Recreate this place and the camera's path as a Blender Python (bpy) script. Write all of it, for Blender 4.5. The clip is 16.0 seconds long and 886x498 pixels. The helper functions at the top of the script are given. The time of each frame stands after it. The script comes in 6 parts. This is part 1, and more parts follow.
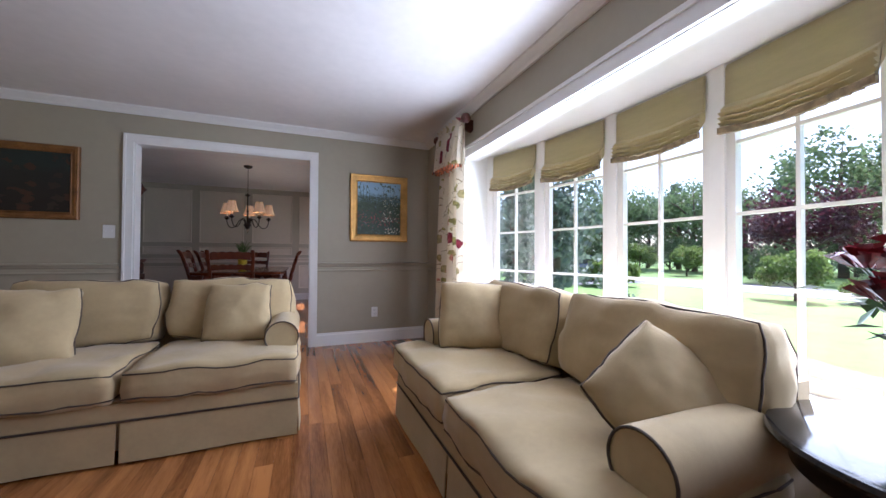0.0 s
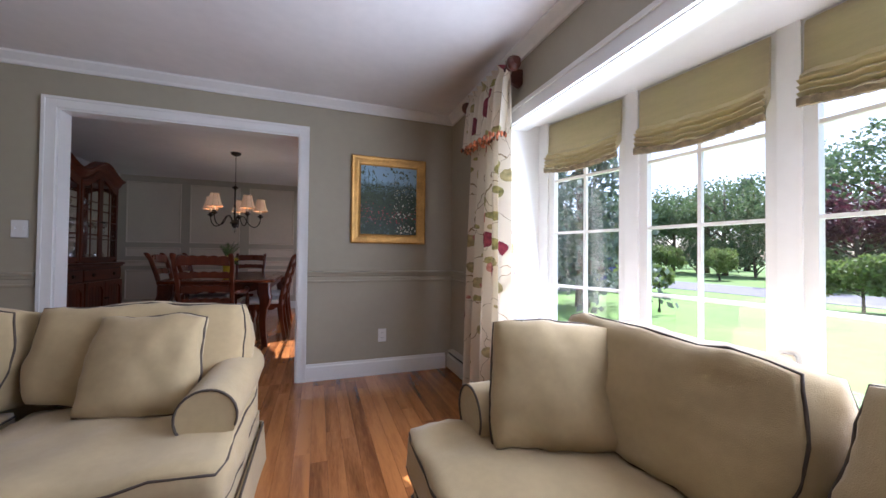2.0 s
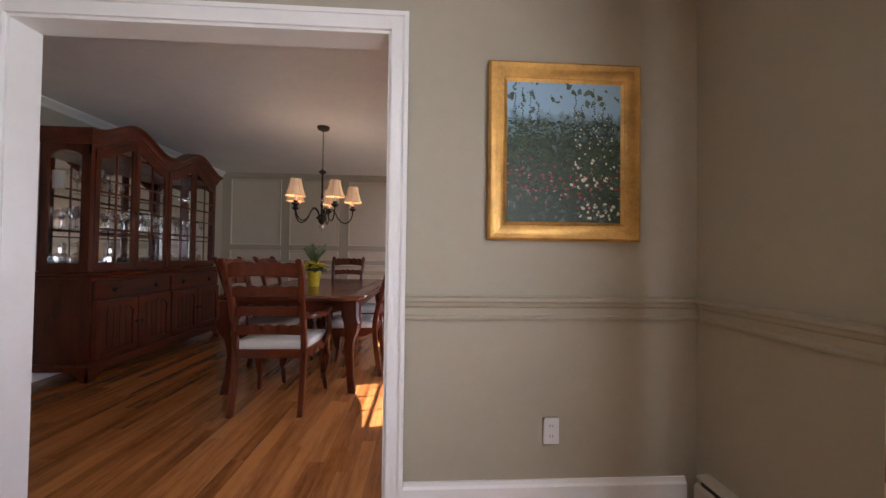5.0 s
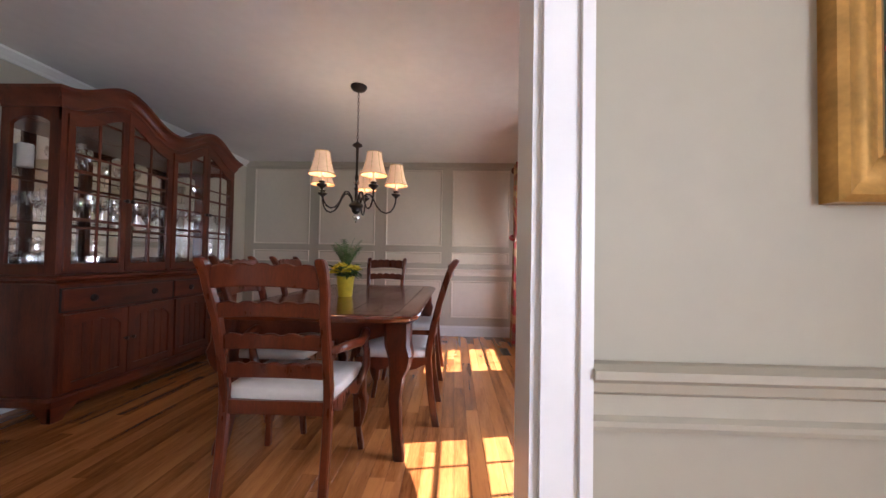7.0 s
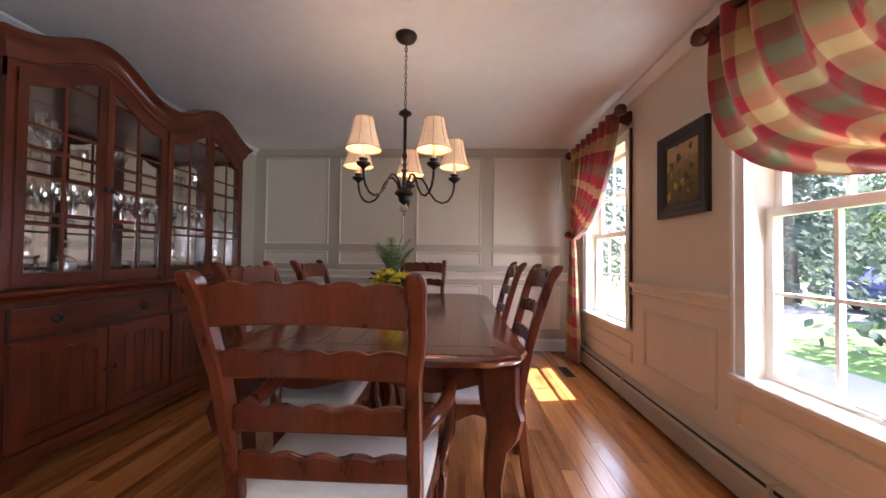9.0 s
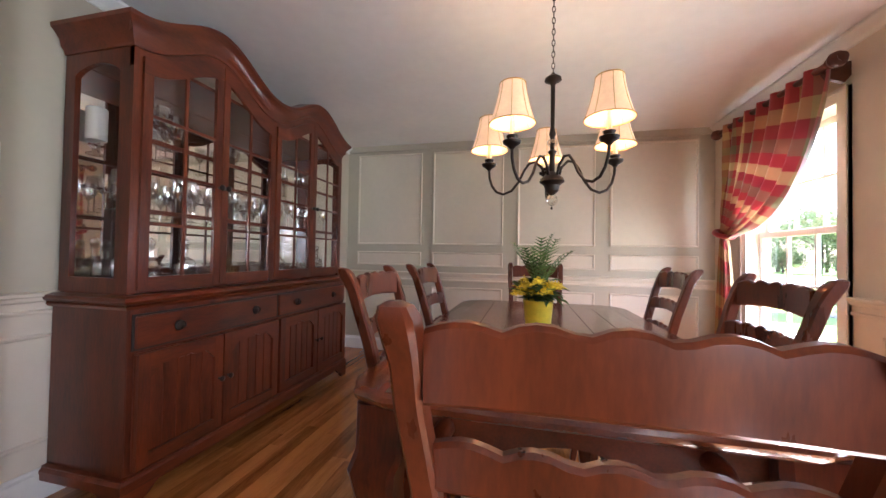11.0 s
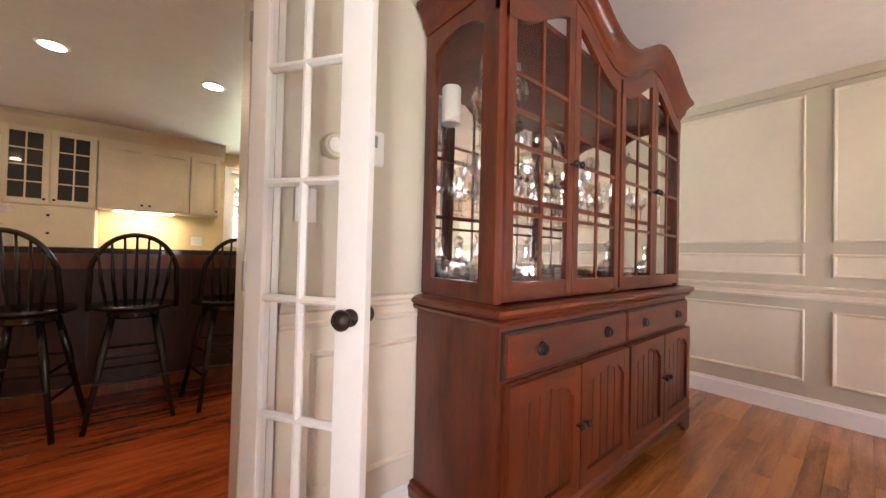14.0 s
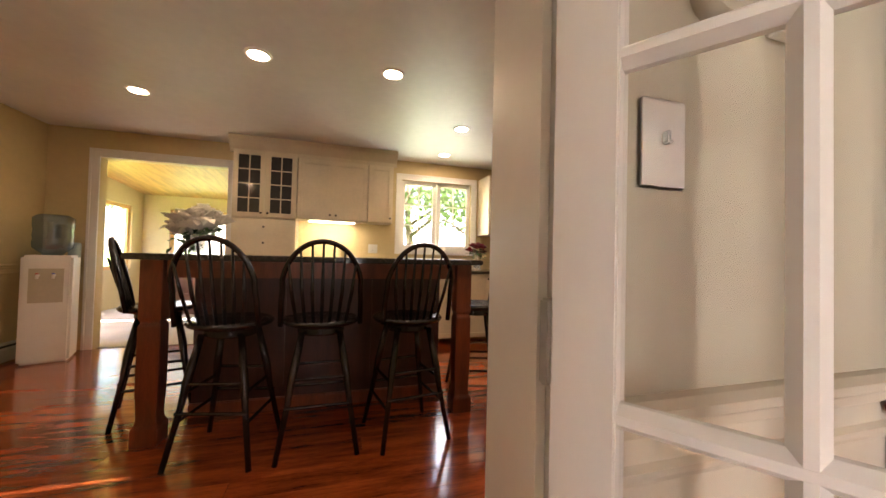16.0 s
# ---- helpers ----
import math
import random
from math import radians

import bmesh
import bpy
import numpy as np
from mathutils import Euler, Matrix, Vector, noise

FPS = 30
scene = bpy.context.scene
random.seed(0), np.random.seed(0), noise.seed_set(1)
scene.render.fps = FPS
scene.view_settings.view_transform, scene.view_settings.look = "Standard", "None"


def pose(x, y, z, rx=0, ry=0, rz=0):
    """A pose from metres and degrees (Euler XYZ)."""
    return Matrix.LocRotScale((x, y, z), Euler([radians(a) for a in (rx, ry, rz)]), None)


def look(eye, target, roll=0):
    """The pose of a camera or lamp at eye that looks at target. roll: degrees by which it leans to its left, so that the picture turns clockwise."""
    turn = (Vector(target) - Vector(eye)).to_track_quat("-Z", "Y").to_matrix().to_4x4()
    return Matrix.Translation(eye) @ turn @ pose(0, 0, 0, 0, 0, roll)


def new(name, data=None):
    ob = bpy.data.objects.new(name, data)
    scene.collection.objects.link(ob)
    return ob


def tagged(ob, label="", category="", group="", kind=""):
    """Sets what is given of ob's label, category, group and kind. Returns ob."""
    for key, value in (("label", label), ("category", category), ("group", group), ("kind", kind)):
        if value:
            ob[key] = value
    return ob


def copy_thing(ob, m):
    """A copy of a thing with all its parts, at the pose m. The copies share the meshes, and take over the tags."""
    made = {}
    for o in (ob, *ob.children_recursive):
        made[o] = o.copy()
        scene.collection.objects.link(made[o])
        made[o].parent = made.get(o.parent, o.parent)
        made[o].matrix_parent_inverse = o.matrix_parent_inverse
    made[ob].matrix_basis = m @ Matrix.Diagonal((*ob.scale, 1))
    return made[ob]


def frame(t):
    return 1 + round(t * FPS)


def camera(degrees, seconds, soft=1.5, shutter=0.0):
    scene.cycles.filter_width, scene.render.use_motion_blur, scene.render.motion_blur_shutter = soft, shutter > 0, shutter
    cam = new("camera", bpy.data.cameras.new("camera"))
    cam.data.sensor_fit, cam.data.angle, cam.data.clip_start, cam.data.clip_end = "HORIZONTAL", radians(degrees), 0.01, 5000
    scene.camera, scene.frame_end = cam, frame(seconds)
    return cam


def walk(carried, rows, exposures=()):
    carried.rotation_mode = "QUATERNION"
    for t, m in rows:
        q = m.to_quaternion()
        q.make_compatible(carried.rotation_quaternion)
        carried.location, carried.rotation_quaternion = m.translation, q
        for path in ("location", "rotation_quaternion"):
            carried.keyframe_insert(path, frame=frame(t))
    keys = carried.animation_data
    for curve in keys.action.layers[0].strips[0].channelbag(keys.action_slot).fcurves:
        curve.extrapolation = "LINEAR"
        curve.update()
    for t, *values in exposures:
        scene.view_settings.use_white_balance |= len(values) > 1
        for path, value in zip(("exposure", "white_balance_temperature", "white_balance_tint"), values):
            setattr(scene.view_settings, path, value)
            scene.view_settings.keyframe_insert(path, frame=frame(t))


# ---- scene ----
cam = camera(103.2, 16.0)
PATH = [
    (0, (0.485, 0.095, 1.018), (1.224, 1.953, 1.048), 0.3),
    (0.5, (0.57, 0.28, 1.042), (1.316, 2.135, 1.076), 0.7),
    (1, (0.642, 0.509, 1.038), (1.4, 2.359, 1.071), 0.5),
    (1.5, (0.699, 0.766, 1.04), (1.428, 2.629, 1.074), 0.6),
    (2, (0.715, 1.049, 1.066), (1.383, 2.934, 1.1), 0.6),
    (2.5, (0.733, 1.319, 1.071), (1.32, 3.231, 1.106), 0.6),
    (3, (0.753, 1.577, 1.091), (1.21, 3.524, 1.116), 0.7),
    (3.5, (0.727, 1.846, 1.08), (1.08, 3.814, 1.12), 0.6),
    (4, (0.743, 2.127, 1.094), (1.018, 4.108, 1.126), 0.7),
    (6.5, (0.512, 3.451, 1.079), (0.455, 5.45, 1.127), 0.9),
    (7, (0.425, 3.654, 1.072), (0.362, 5.652, 1.121), 1.0),
    (7.5, (0.361, 3.873, 1.085), (0.295, 5.871, 1.137), 0.9),
    (8, (0.274, 4.028, 1.081), (0.203, 6.027, 1.131), 1.0),
    (8.2, (0.222, 4.088, 1.086), (0.147, 6.086, 1.131), 0.9),
    (10.5, (-0.377, 4.579, 1.102), (-0.655, 6.559, 1.143), 1.1),
    (11, (-0.445, 4.649, 1.11), (-0.9, 6.596, 1.146), 1.0),
    (11.5, (-0.504, 4.691, 1.11), (-1.17, 6.577, 1.144), 1.0),
    (12, (-0.579, 4.74, 1.102), (-1.451, 6.539, 1.139), 1.0),
    (12.5, (-0.718, 4.78, 1.097), (-1.778, 6.475, 1.13), 1.4),
    (13, (-0.894, 4.821, 1.099), (-2.126, 6.395, 1.13), 1.3),
    (13.5, (-1.114, 4.886, 1.081), (-2.502, 6.326, 1.112), 1.2),
    (14, (-1.322, 4.937, 1.08), (-2.862, 6.213, 1.11), 1.4),
    (14.5, (-1.557, 4.951, 1.082), (-3.235, 6.039, 1.107), 1.3),
    (15, (-1.77, 4.957, 1.103), (-3.543, 5.881, 1.126), 1.4),
    (15.5, (-1.984, 4.974, 1.116), (-3.833, 5.736, 1.142), 1.6),
    (16, (-2.181, 4.939, 1.085), (-4.096, 5.512, 1.13), 1.4),
]
walk(cam, [(t, look(eye, target, roll)) for t, eye, target, roll in PATH],
     exposures=[(0, 1.45, 5400, 23), (3.0, 1.35, 5600, 24), (4.0, 1.5, 6300, 25), (6.5, 2.5, 5850, 24), (8.2, 2.55, 5950, 27), (10.5, 3.1, 5800, 21), (12.5, 4.08, 6400, 20), (14.5, 4.36, 6900, 25), (16, 4.15, 7400, 25)])

# ---- world and sun ----
world = bpy.data.worlds.new("sky")
scene.world = world
world.use_nodes = True
wn = world.node_tree
sky = wn.nodes.new("ShaderNodeTexSky")
sky.sky_type, sky.sun_disc = "NISHITA", False
sky.sun_elevation, sky.sun_rotation = radians(56), radians(80)
sky.dust_density = 2.0
wn.links.new(sky.outputs[0], wn.nodes["Background"].inputs[0])
wn.nodes["Background"].inputs[1].default_value = 0.15
sun_data = bpy.data.lights.new("sun", "SUN")
sun_data.energy, sun_data.angle, sun_data.color = 5.0, radians(0.5), (1.0, 0.95, 0.87)
sun = new("sun", sun_data)
sun.matrix_world = look((0.66, 0.12, 1.0), (0, 0, 0))

def window_light(name, m, w, h, watts):
    """Skylight that comes in through a window's opening."""
    d = bpy.data.lights.new(name, "AREA")
    d.shape, d.size, d.size_y, d.energy, d.color = "RECTANGLE", w, h, watts, (0.86, 0.94, 1.0)
    new(name, d).matrix_world = m
window_light("bow_window_light", look((2.14, 1.55, 1.2), (0, 1.55, 0.9)), 2.9, 1.3, 33)
window_light("dining_window_light", look((1.37, 5.55, 1.25), (0, 5.55, 1.0)), 0.8, 1.3, 3.5)
window_light("dining_window_light", look((1.37, 7.55, 1.25), (0, 7.55, 1.0)), 0.8, 1.3, 3.5)
window_light("kitchen_window_light", look((-6.86, 6.25, 1.65), (-5, 6.0, 1.2)), 0.9, 0.8, 1.0)
window_light("sunroom_light", look((-10.9, 3.0, 1.4), (-7, 3.0, 1.0)), 3.0, 1.2, 1.0)

# ---- materials ----
def mat(name, color, rough=0.5, metal=0.0, vary=0.12, scale=6.0, bump=0.0, bscale=80.0, stretch=(1, 1, 1),
        rand=0.0, island=False, spec=0.5, emit=0.0, coat=0.0, sheen=0.0, dark=None):
    m = bpy.data.materials.new(name)
    m.use_nodes = True
    nt = m.node_tree
    b = nt.nodes["Principled BSDF"]
    b.inputs["Roughness"].default_value, b.inputs["Metallic"].default_value = rough, metal
    b.inputs["Specular IOR Level"].default_value = spec
    b.inputs["Coat Weight"].default_value = coat
    b.inputs["Coat Roughness"].default_value = 0.12
    b.inputs["Sheen Weight"].default_value = sheen
    tc = nt.nodes.new("ShaderNodeTexCoord")
    mp = nt.nodes.new("ShaderNodeMapping")
    mp.inputs["Scale"].default_value = stretch
    nt.links.new(tc.outputs["Object"], mp.inputs[0])
    info = nt.nodes.new("ShaderNodeObjectInfo")
    if rand:
        shift = nt.nodes.new("ShaderNodeVectorMath")
        shift.operation = "MULTIPLY_ADD"
        shift.inputs[1].default_value = (37, 37, 37)
        src = info.outputs["Random"]
        if island:
            src = nt.nodes.new("ShaderNodeNewGeometry").outputs["Random Per Island"]
        comb = nt.nodes.new("ShaderNodeCombineXYZ")
        for k in range(3):
            nt.links.new(src, comb.inputs[k])
        nt.links.new(comb.outputs[0], shift.inputs[0])
        nt.links.new(mp.outputs[0], shift.inputs[2])
        vec = shift.outputs[0]
    else:
        vec = mp.outputs[0]
    n1 = nt.nodes.new("ShaderNodeTexNoise")
    n1.inputs["Scale"].default_value, n1.inputs["Detail"].default_value = scale, 6
    n2 = nt.nodes.new("ShaderNodeTexNoise")
    n2.inputs["Scale"].default_value, n2.inputs["Detail"].default_value = scale * 9, 4
    nt.links.new(vec, n1.inputs["Vector"]); nt.links.new(vec, n2.inputs["Vector"])
    add = nt.nodes.new("ShaderNodeMath"); add.operation = "MULTIPLY_ADD"
    add.inputs[1].default_value = 0.45
    nt.links.new(n2.outputs[0], add.inputs[0]); nt.links.new(n1.outputs[0], add.inputs[2])
    fac = add.outputs[0]
    if rand:
        r2 = nt.nodes.new("ShaderNodeMath"); r2.operation = "MULTIPLY_ADD"
        r2.inputs[1].default_value = rand
        nt.links.new(src, r2.inputs[0]); nt.links.new(fac, r2.inputs[2])
        sub = nt.nodes.new("ShaderNodeMath"); sub.operation = "SUBTRACT"
        sub.inputs[1].default_value = rand / 2
        nt.links.new(r2.outputs[0], sub.inputs[0])
        fac = sub.outputs[0]
    ramp = nt.nodes.new("ShaderNodeValToRGB")
    lo = dark or tuple(c * (1 - 2 * vary) for c in color)
    hi = tuple(min(1, c * (1 + vary)) for c in color)
    ramp.color_ramp.elements[0].position, ramp.color_ramp.elements[1].position = 0.35, 0.95
    ramp.color_ramp.elements[0].color, ramp.color_ramp.elements[1].color = (*lo, 1), (*hi, 1)
    nt.links.new(fac, ramp.inputs[0])
    nt.links.new(ramp.outputs[0], b.inputs["Base Color"])
    rr = nt.nodes.new("ShaderNodeMath"); rr.operation = "MULTIPLY_ADD"
    rr.inputs[1].default_value, rr.inputs[2].default_value = 0.2 * rough, rough * 0.9
    nt.links.new(n1.outputs[0], rr.inputs[0]); nt.links.new(rr.outputs[0], b.inputs["Roughness"])
    if bump:
        n3 = nt.nodes.new("ShaderNodeTexNoise")
        n3.inputs["Scale"].default_value, n3.inputs["Detail"].default_value = bscale, 3
        nt.links.new(vec, n3.inputs["Vector"])
        bp = nt.nodes.new("ShaderNodeBump")
        bp.inputs["Strength"].default_value, bp.inputs["Distance"].default_value = bump, 0.003
        nt.links.new(n3.outputs[0], bp.inputs["Height"]); nt.links.new(bp.outputs[0], b.inputs["Normal"])
    if emit:
        nt.links.new(ramp.outputs[0], b.inputs["Emission Color"])
        b.inputs["Emission Strength"].default_value = emit
    return m


def glass_mat(name, tint=(1, 1, 1), gloss=0.06):
    m = bpy.data.materials.new(name)
    m.use_nodes = True
    nt = m.node_tree
    nt.nodes.clear()
    out = nt.nodes.new("ShaderNodeOutputMaterial")
    mix = nt.nodes.new("ShaderNodeMixShader")
    tr = nt.nodes.new("ShaderNodeBsdfTransparent")
    tr.inputs[0].default_value = (*tint, 1)
    gl = nt.nodes.new("ShaderNodeBsdfGlossy")
    gl.inputs["Roughness"].default_value = 0.02
    mix.inputs[0].default_value = gloss
    nt.links.new(tr.outputs[0], mix.inputs[1]); nt.links.new(gl.outputs[0], mix.inputs[2])
    nt.links.new(mix.outputs[0], out.inputs[0])
    return m


def see_through_mat(name, color, *p, **k):
    """Cloth that lets part of the daylight behind it through."""
    m = mat(name, color, *p, **k)
    nt = m.node_tree
    tr = nt.nodes.new("ShaderNodeBsdfTranslucent")
    tr.inputs[0].default_value = (*color, 1)
    ms = nt.nodes.new("ShaderNodeMixShader")
    ms.inputs[0].default_value = 0.45
    nt.links.new(nt.nodes["Principled BSDF"].outputs[0], ms.inputs[1])
    nt.links.new(tr.outputs[0], ms.inputs[2])
    nt.links.new(ms.outputs[0], nt.nodes["Material Output"].inputs[0])
    return m


M_WALL = mat("wall_paint", (0.38, 0.342, 0.255), 0.6, vary=0.04, scale=2, bump=0.05, bscale=300)
M_DINING = mat("dining_wall_paint", (0.50, 0.455, 0.36), 0.6, vary=0.04, scale=2, bump=0.05, bscale=300)
M_PANEL = mat("panel_paint", (0.70, 0.63, 0.52), 0.5, vary=0.04, scale=2, bump=0.05, bscale=300)
M_KWALL = mat("kitchen_paint", (0.58, 0.46, 0.25), 0.6, vary=0.05, scale=2, bump=0.05, bscale=300)
M_CEIL = mat("ceiling_paint", (0.77, 0.74, 0.72), 0.45, vary=0.05, scale=1.5, bump=0.12, bscale=12)
M_TRIM = mat("white_trim", (0.78, 0.77, 0.74), 0.35, vary=0.03, scale=3)
M_BASE = mat("heater_enamel", (0.46, 0.42, 0.33), 0.4, vary=0.06, scale=4)
M_OAK = mat("honey_oak_plank", (0.42, 0.165, 0.045), 0.20, vary=0.2, scale=2.2, stretch=(9, 0.8, 9), rand=0.42, bump=0.12, bscale=16, dark=(0.17, 0.052, 0.012), coat=0.35)
M_OAKI = mat("honey_oak_rest", (0.42, 0.165, 0.045), 0.20, vary=0.2, scale=2.2, stretch=(9, 0.8, 9), rand=0.42, island=True, bump=0.12, bscale=16, dark=(0.17, 0.052, 0.012), coat=0.35)
M_RED = mat("red_pine_plank", (0.36, 0.075, 0.02), 0.16, vary=0.3, scale=2.6, stretch=(7, 0.9, 7), rand=0.35, bump=0.15, bscale=8, dark=(0.07, 0.011, 0.004), coat=0.6)
M_REDI = mat("red_pine_rest", (0.36, 0.075, 0.02), 0.16, vary=0.3, scale=2.6, stretch=(7, 0.9, 7), rand=0.35, island=True, bump=0.15, bscale=8, dark=(0.07, 0.011, 0.004), coat=0.6)
M_GAP = mat("floor_joint", (0.07, 0.03, 0.012), 0.8)
M_CHERRY = mat("cherry_wood", (0.115, 0.022, 0.007), 0.3, vary=0.25, scale=3, stretch=(5, 5, 0.8), bump=0.08, bscale=30, dark=(0.018, 0.004, 0.002), coat=0.2, spec=0.4, rand=0.15)
M_CHERRYH = mat("cherry_wood_long_grain", (0.115, 0.022, 0.007), 0.3, vary=0.25, scale=3, stretch=(5, 0.8, 5), bump=0.08, bscale=30, dark=(0.018, 0.004, 0.002), coat=0.2, spec=0.4, rand=0.15)
M_CHAIR = mat("chair_cherry", (0.12, 0.025, 0.008), 0.28, vary=0.25, scale=4, stretch=(4, 4, 1), bump=0.06, bscale=40, dark=(0.026, 0.006, 0.003), coat=0.25, spec=0.4, rand=0.1)
M_SOFA = mat("cream_twill", (0.46, 0.345, 0.178), 0.85, vary=0.07, scale=5, bump=0.35, bscale=420, sheen=0.2, spec=0.25)
M_PIPE = mat("brown_piping", (0.075, 0.052, 0.035), 0.8, vary=0.2, scale=30, bump=0.3, bscale=500)
M_SEAT = mat("cream_seat_cloth", (0.66, 0.62, 0.55), 0.85, vary=0.06, scale=6, bump=0.3, bscale=500)
M_GOLD = mat("gilt_frame", (0.55, 0.30, 0.075), 0.38, metal=0.55, vary=0.25, scale=9, bump=0.15, bscale=60)
M_BLACKF = mat("black_frame", (0.018, 0.013, 0.011), 0.35, vary=0.2)
M_IRON = mat("bronze_iron", (0.030, 0.021, 0.016), 0.42, metal=0.5, vary=0.3, scale=30, bump=0.2)
M_ROD = mat("carved_rod_wood", (0.085, 0.022, 0.012), 0.4, vary=0.3, scale=20, bump=0.4, bscale=60)
M_GLASS = glass_mat("window_glass")
M_CRYSTAL = glass_mat("crystal_glass", (0.985, 0.99, 0.99), 0.34)
M_CABGLASS = glass_mat("cabinet_glass", (0.98, 0.98, 0.97), 0.035)
M_TABLE = mat("table_cherry", (0.125, 0.028, 0.010), 0.2, vary=0.25, scale=3, stretch=(5, 0.8, 5), bump=0.05, bscale=30, dark=(0.045, 0.010, 0.005), coat=0.4, rand=0.15)
M_SHADE = see_through_mat("roman_shade_silk", (0.55, 0.47, 0.28), 0.45, vary=0.1, scale=5, bump=0.2, bscale=200, stretch=(1, 1, 5), sheen=0.4)
M_FRINGE = mat("shade_fringe", (0.23, 0.17, 0.09), 0.8, vary=0.35, scale=40)
M_BLACKW = mat("black_stool_lacquer", (0.010, 0.007, 0.006), 0.22, vary=0.3, scale=10)
M_ISLAND = mat("dark_island_wood", (0.05, 0.014, 0.009), 0.35, vary=0.3, scale=3, stretch=(5, 5, .8))
M_POST = mat("island_post_wood", (0.17, 0.042, 0.016), 0.3, vary=0.3, scale=3, stretch=(5, 5, .8))
M_GRANITE = mat("black_granite", (0.03, 0.026, 0.022), 0.12, vary=0.6, scale=60)
M_CAB = mat("glazed_cream_cabinet", (0.66, 0.58, 0.43), 0.4, vary=0.06, scale=4)
M_PLASTIC = mat("white_plastic", (0.75, 0.74, 0.72), 0.35, vary=0.02)
M_PINE = mat("pine_boards", (0.62, 0.36, 0.13), 0.45, vary=0.2, scale=2, stretch=(1, 8, 1), rand=0.4)
M_YELLOW = mat("yellow_pot", (0.74, 0.58, 0.04), 0.4, vary=0.12, scale=25)
M_LEAF = mat("plant_leaf", (0.07, 0.15, 0.035), 0.5, vary=0.4, scale=20, rand=0.5, island=True)
M_PETAL = mat("yellow_petal", (0.88, 0.68, 0.05), 0.6, vary=0.2, scale=30, rand=0.3, island=True)
M_ROSE = mat("red_petal", (0.22, 0.008, 0.018), 0.5, vary=0.4, scale=30, rand=0.5, island=True)
M_WHITEP = mat("white_petal", (0.8, 0.74, 0.66), 0.6, vary=0.1, scale=30)
M_DARKIN = mat("dark_void", (0.012, 0.011, 0.010), 0.6)
M_GRASS = mat("lawn", (0.14, 0.25, 0.05), 0.9, vary=0.3, scale=0.5, bump=0.5, bscale=60)
M_ROAD = mat("asphalt", (0.16, 0.16, 0.165), 0.9, vary=0.15, scale=3)
M_PATH = mat("walk_stone", (0.42, 0.40, 0.36), 0.9, vary=0.1, scale=3)
M_BARK = mat("bark", (0.10, 0.075, 0.055), 0.9, vary=0.4, scale=8, bump=0.5)
M_FOL = see_through_mat("foliage", (0.12, 0.18, 0.075), 0.6, vary=0.4, scale=0.6, rand=0.5, island=True)
M_FOLL = see_through_mat("light_foliage", (0.17, 0.24, 0.06), 0.6, vary=0.4, scale=0.6, rand=0.5, island=True)
M_FOLC = see_through_mat("conifer_foliage", (0.13, 0.17, 0.13), 0.6, vary=0.4, scale=0.6, rand=0.5, island=True)
M_FOLP = see_through_mat("purple_foliage", (0.075, 0.022, 0.032), 0.6, vary=0.4, scale=0.6, rand=0.5, island=True)
M_STEEL = mat("satin_steel", (0.5, 0.5, 0.5), 0.3, metal=1.0)
M_BULB = mat("lamp_lens", (1.0, 0.86, 0.62), 0.5, emit=4.0)
# weak emission and warm tint stand in for bulb light through the silk
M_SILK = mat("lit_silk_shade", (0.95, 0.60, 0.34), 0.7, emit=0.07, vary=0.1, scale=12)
M_SIDING = mat("white_siding", (0.72, 0.72, 0.70), 0.6, vary=0.04)

# ---- mesh helpers ----
def part(name, bm, material, parent=None, label="", smooth=False, bevel=0.0):
    """Links a bmesh as one mesh object under a thing or a part."""
    if bevel:
        bmesh.ops.bevel(bm, geom=[e for e in bm.edges], offset=bevel, segments=2, affect="EDGES", clamp_overlap=True)
    me = bpy.data.meshes.new(name)
    bmesh.ops.recalc_face_normals(bm, faces=bm.faces)
    if smooth:
        for f in bm.faces:
            f.smooth = True
    bm.to_mesh(me)
    bm.free()
    me.materials.append(material)
    if smooth == "auto":
        me.set_sharp_from_angle(angle=radians(35))
    ob = new(name, me)
    if parent:
        ob.parent = parent
    if label:
        ob["label"] = label
    return ob


def thing(name, label, category, m=None, group="", kind=""):
    ob = new(name)
    ob.empty_display_size = 0.1
    if m is not None:
        ob.matrix_world = m
    return tagged(ob, label, category, group, kind)


def B():
    return bmesh.new()


def box(bm, x0, x1, y0, y1, z0, z1):
    v = [bm.verts.new((x, y, z)) for x in (x0, x1) for y in (y0, y1) for z in (z0, z1)]
    for a in ((0, 1, 3, 2), (4, 6, 7, 5), (0, 4, 5, 1), (2, 3, 7, 6), (0, 2, 6, 4), (1, 5, 7, 3)):
        bm.faces.new([v[i] for i in a])
    return bm


def cube(*a):
    return box(B(), *a)


def loft(bm, rings, closed=True, caps=True):
    vs = [[bm.verts.new(p) for p in r] for r in rings]
    n = len(vs[0])
    for a, b in zip(vs, vs[1:]):
        for i in range(n if closed else n - 1):
            bm.faces.new((a[i], a[(i + 1) % n], b[(i + 1) % n], b[i]))
    if caps and closed:
        bm.faces.new(vs[0][::-1]); bm.faces.new(vs[-1])
    return bm


def lathe(bm, profile, at=(0, 0, 0), n=20, caps=True):
    """Turned shape: (radius, height) pairs."""
    return loft(bm, [[(at[0] + max(r, 0.0005) * math.cos(2 * math.pi * i / n), at[1] + max(r, 0.0005) * math.sin(2 * math.pi * i / n), at[2] + z) for i in range(n)] for r, z in profile], caps=caps)


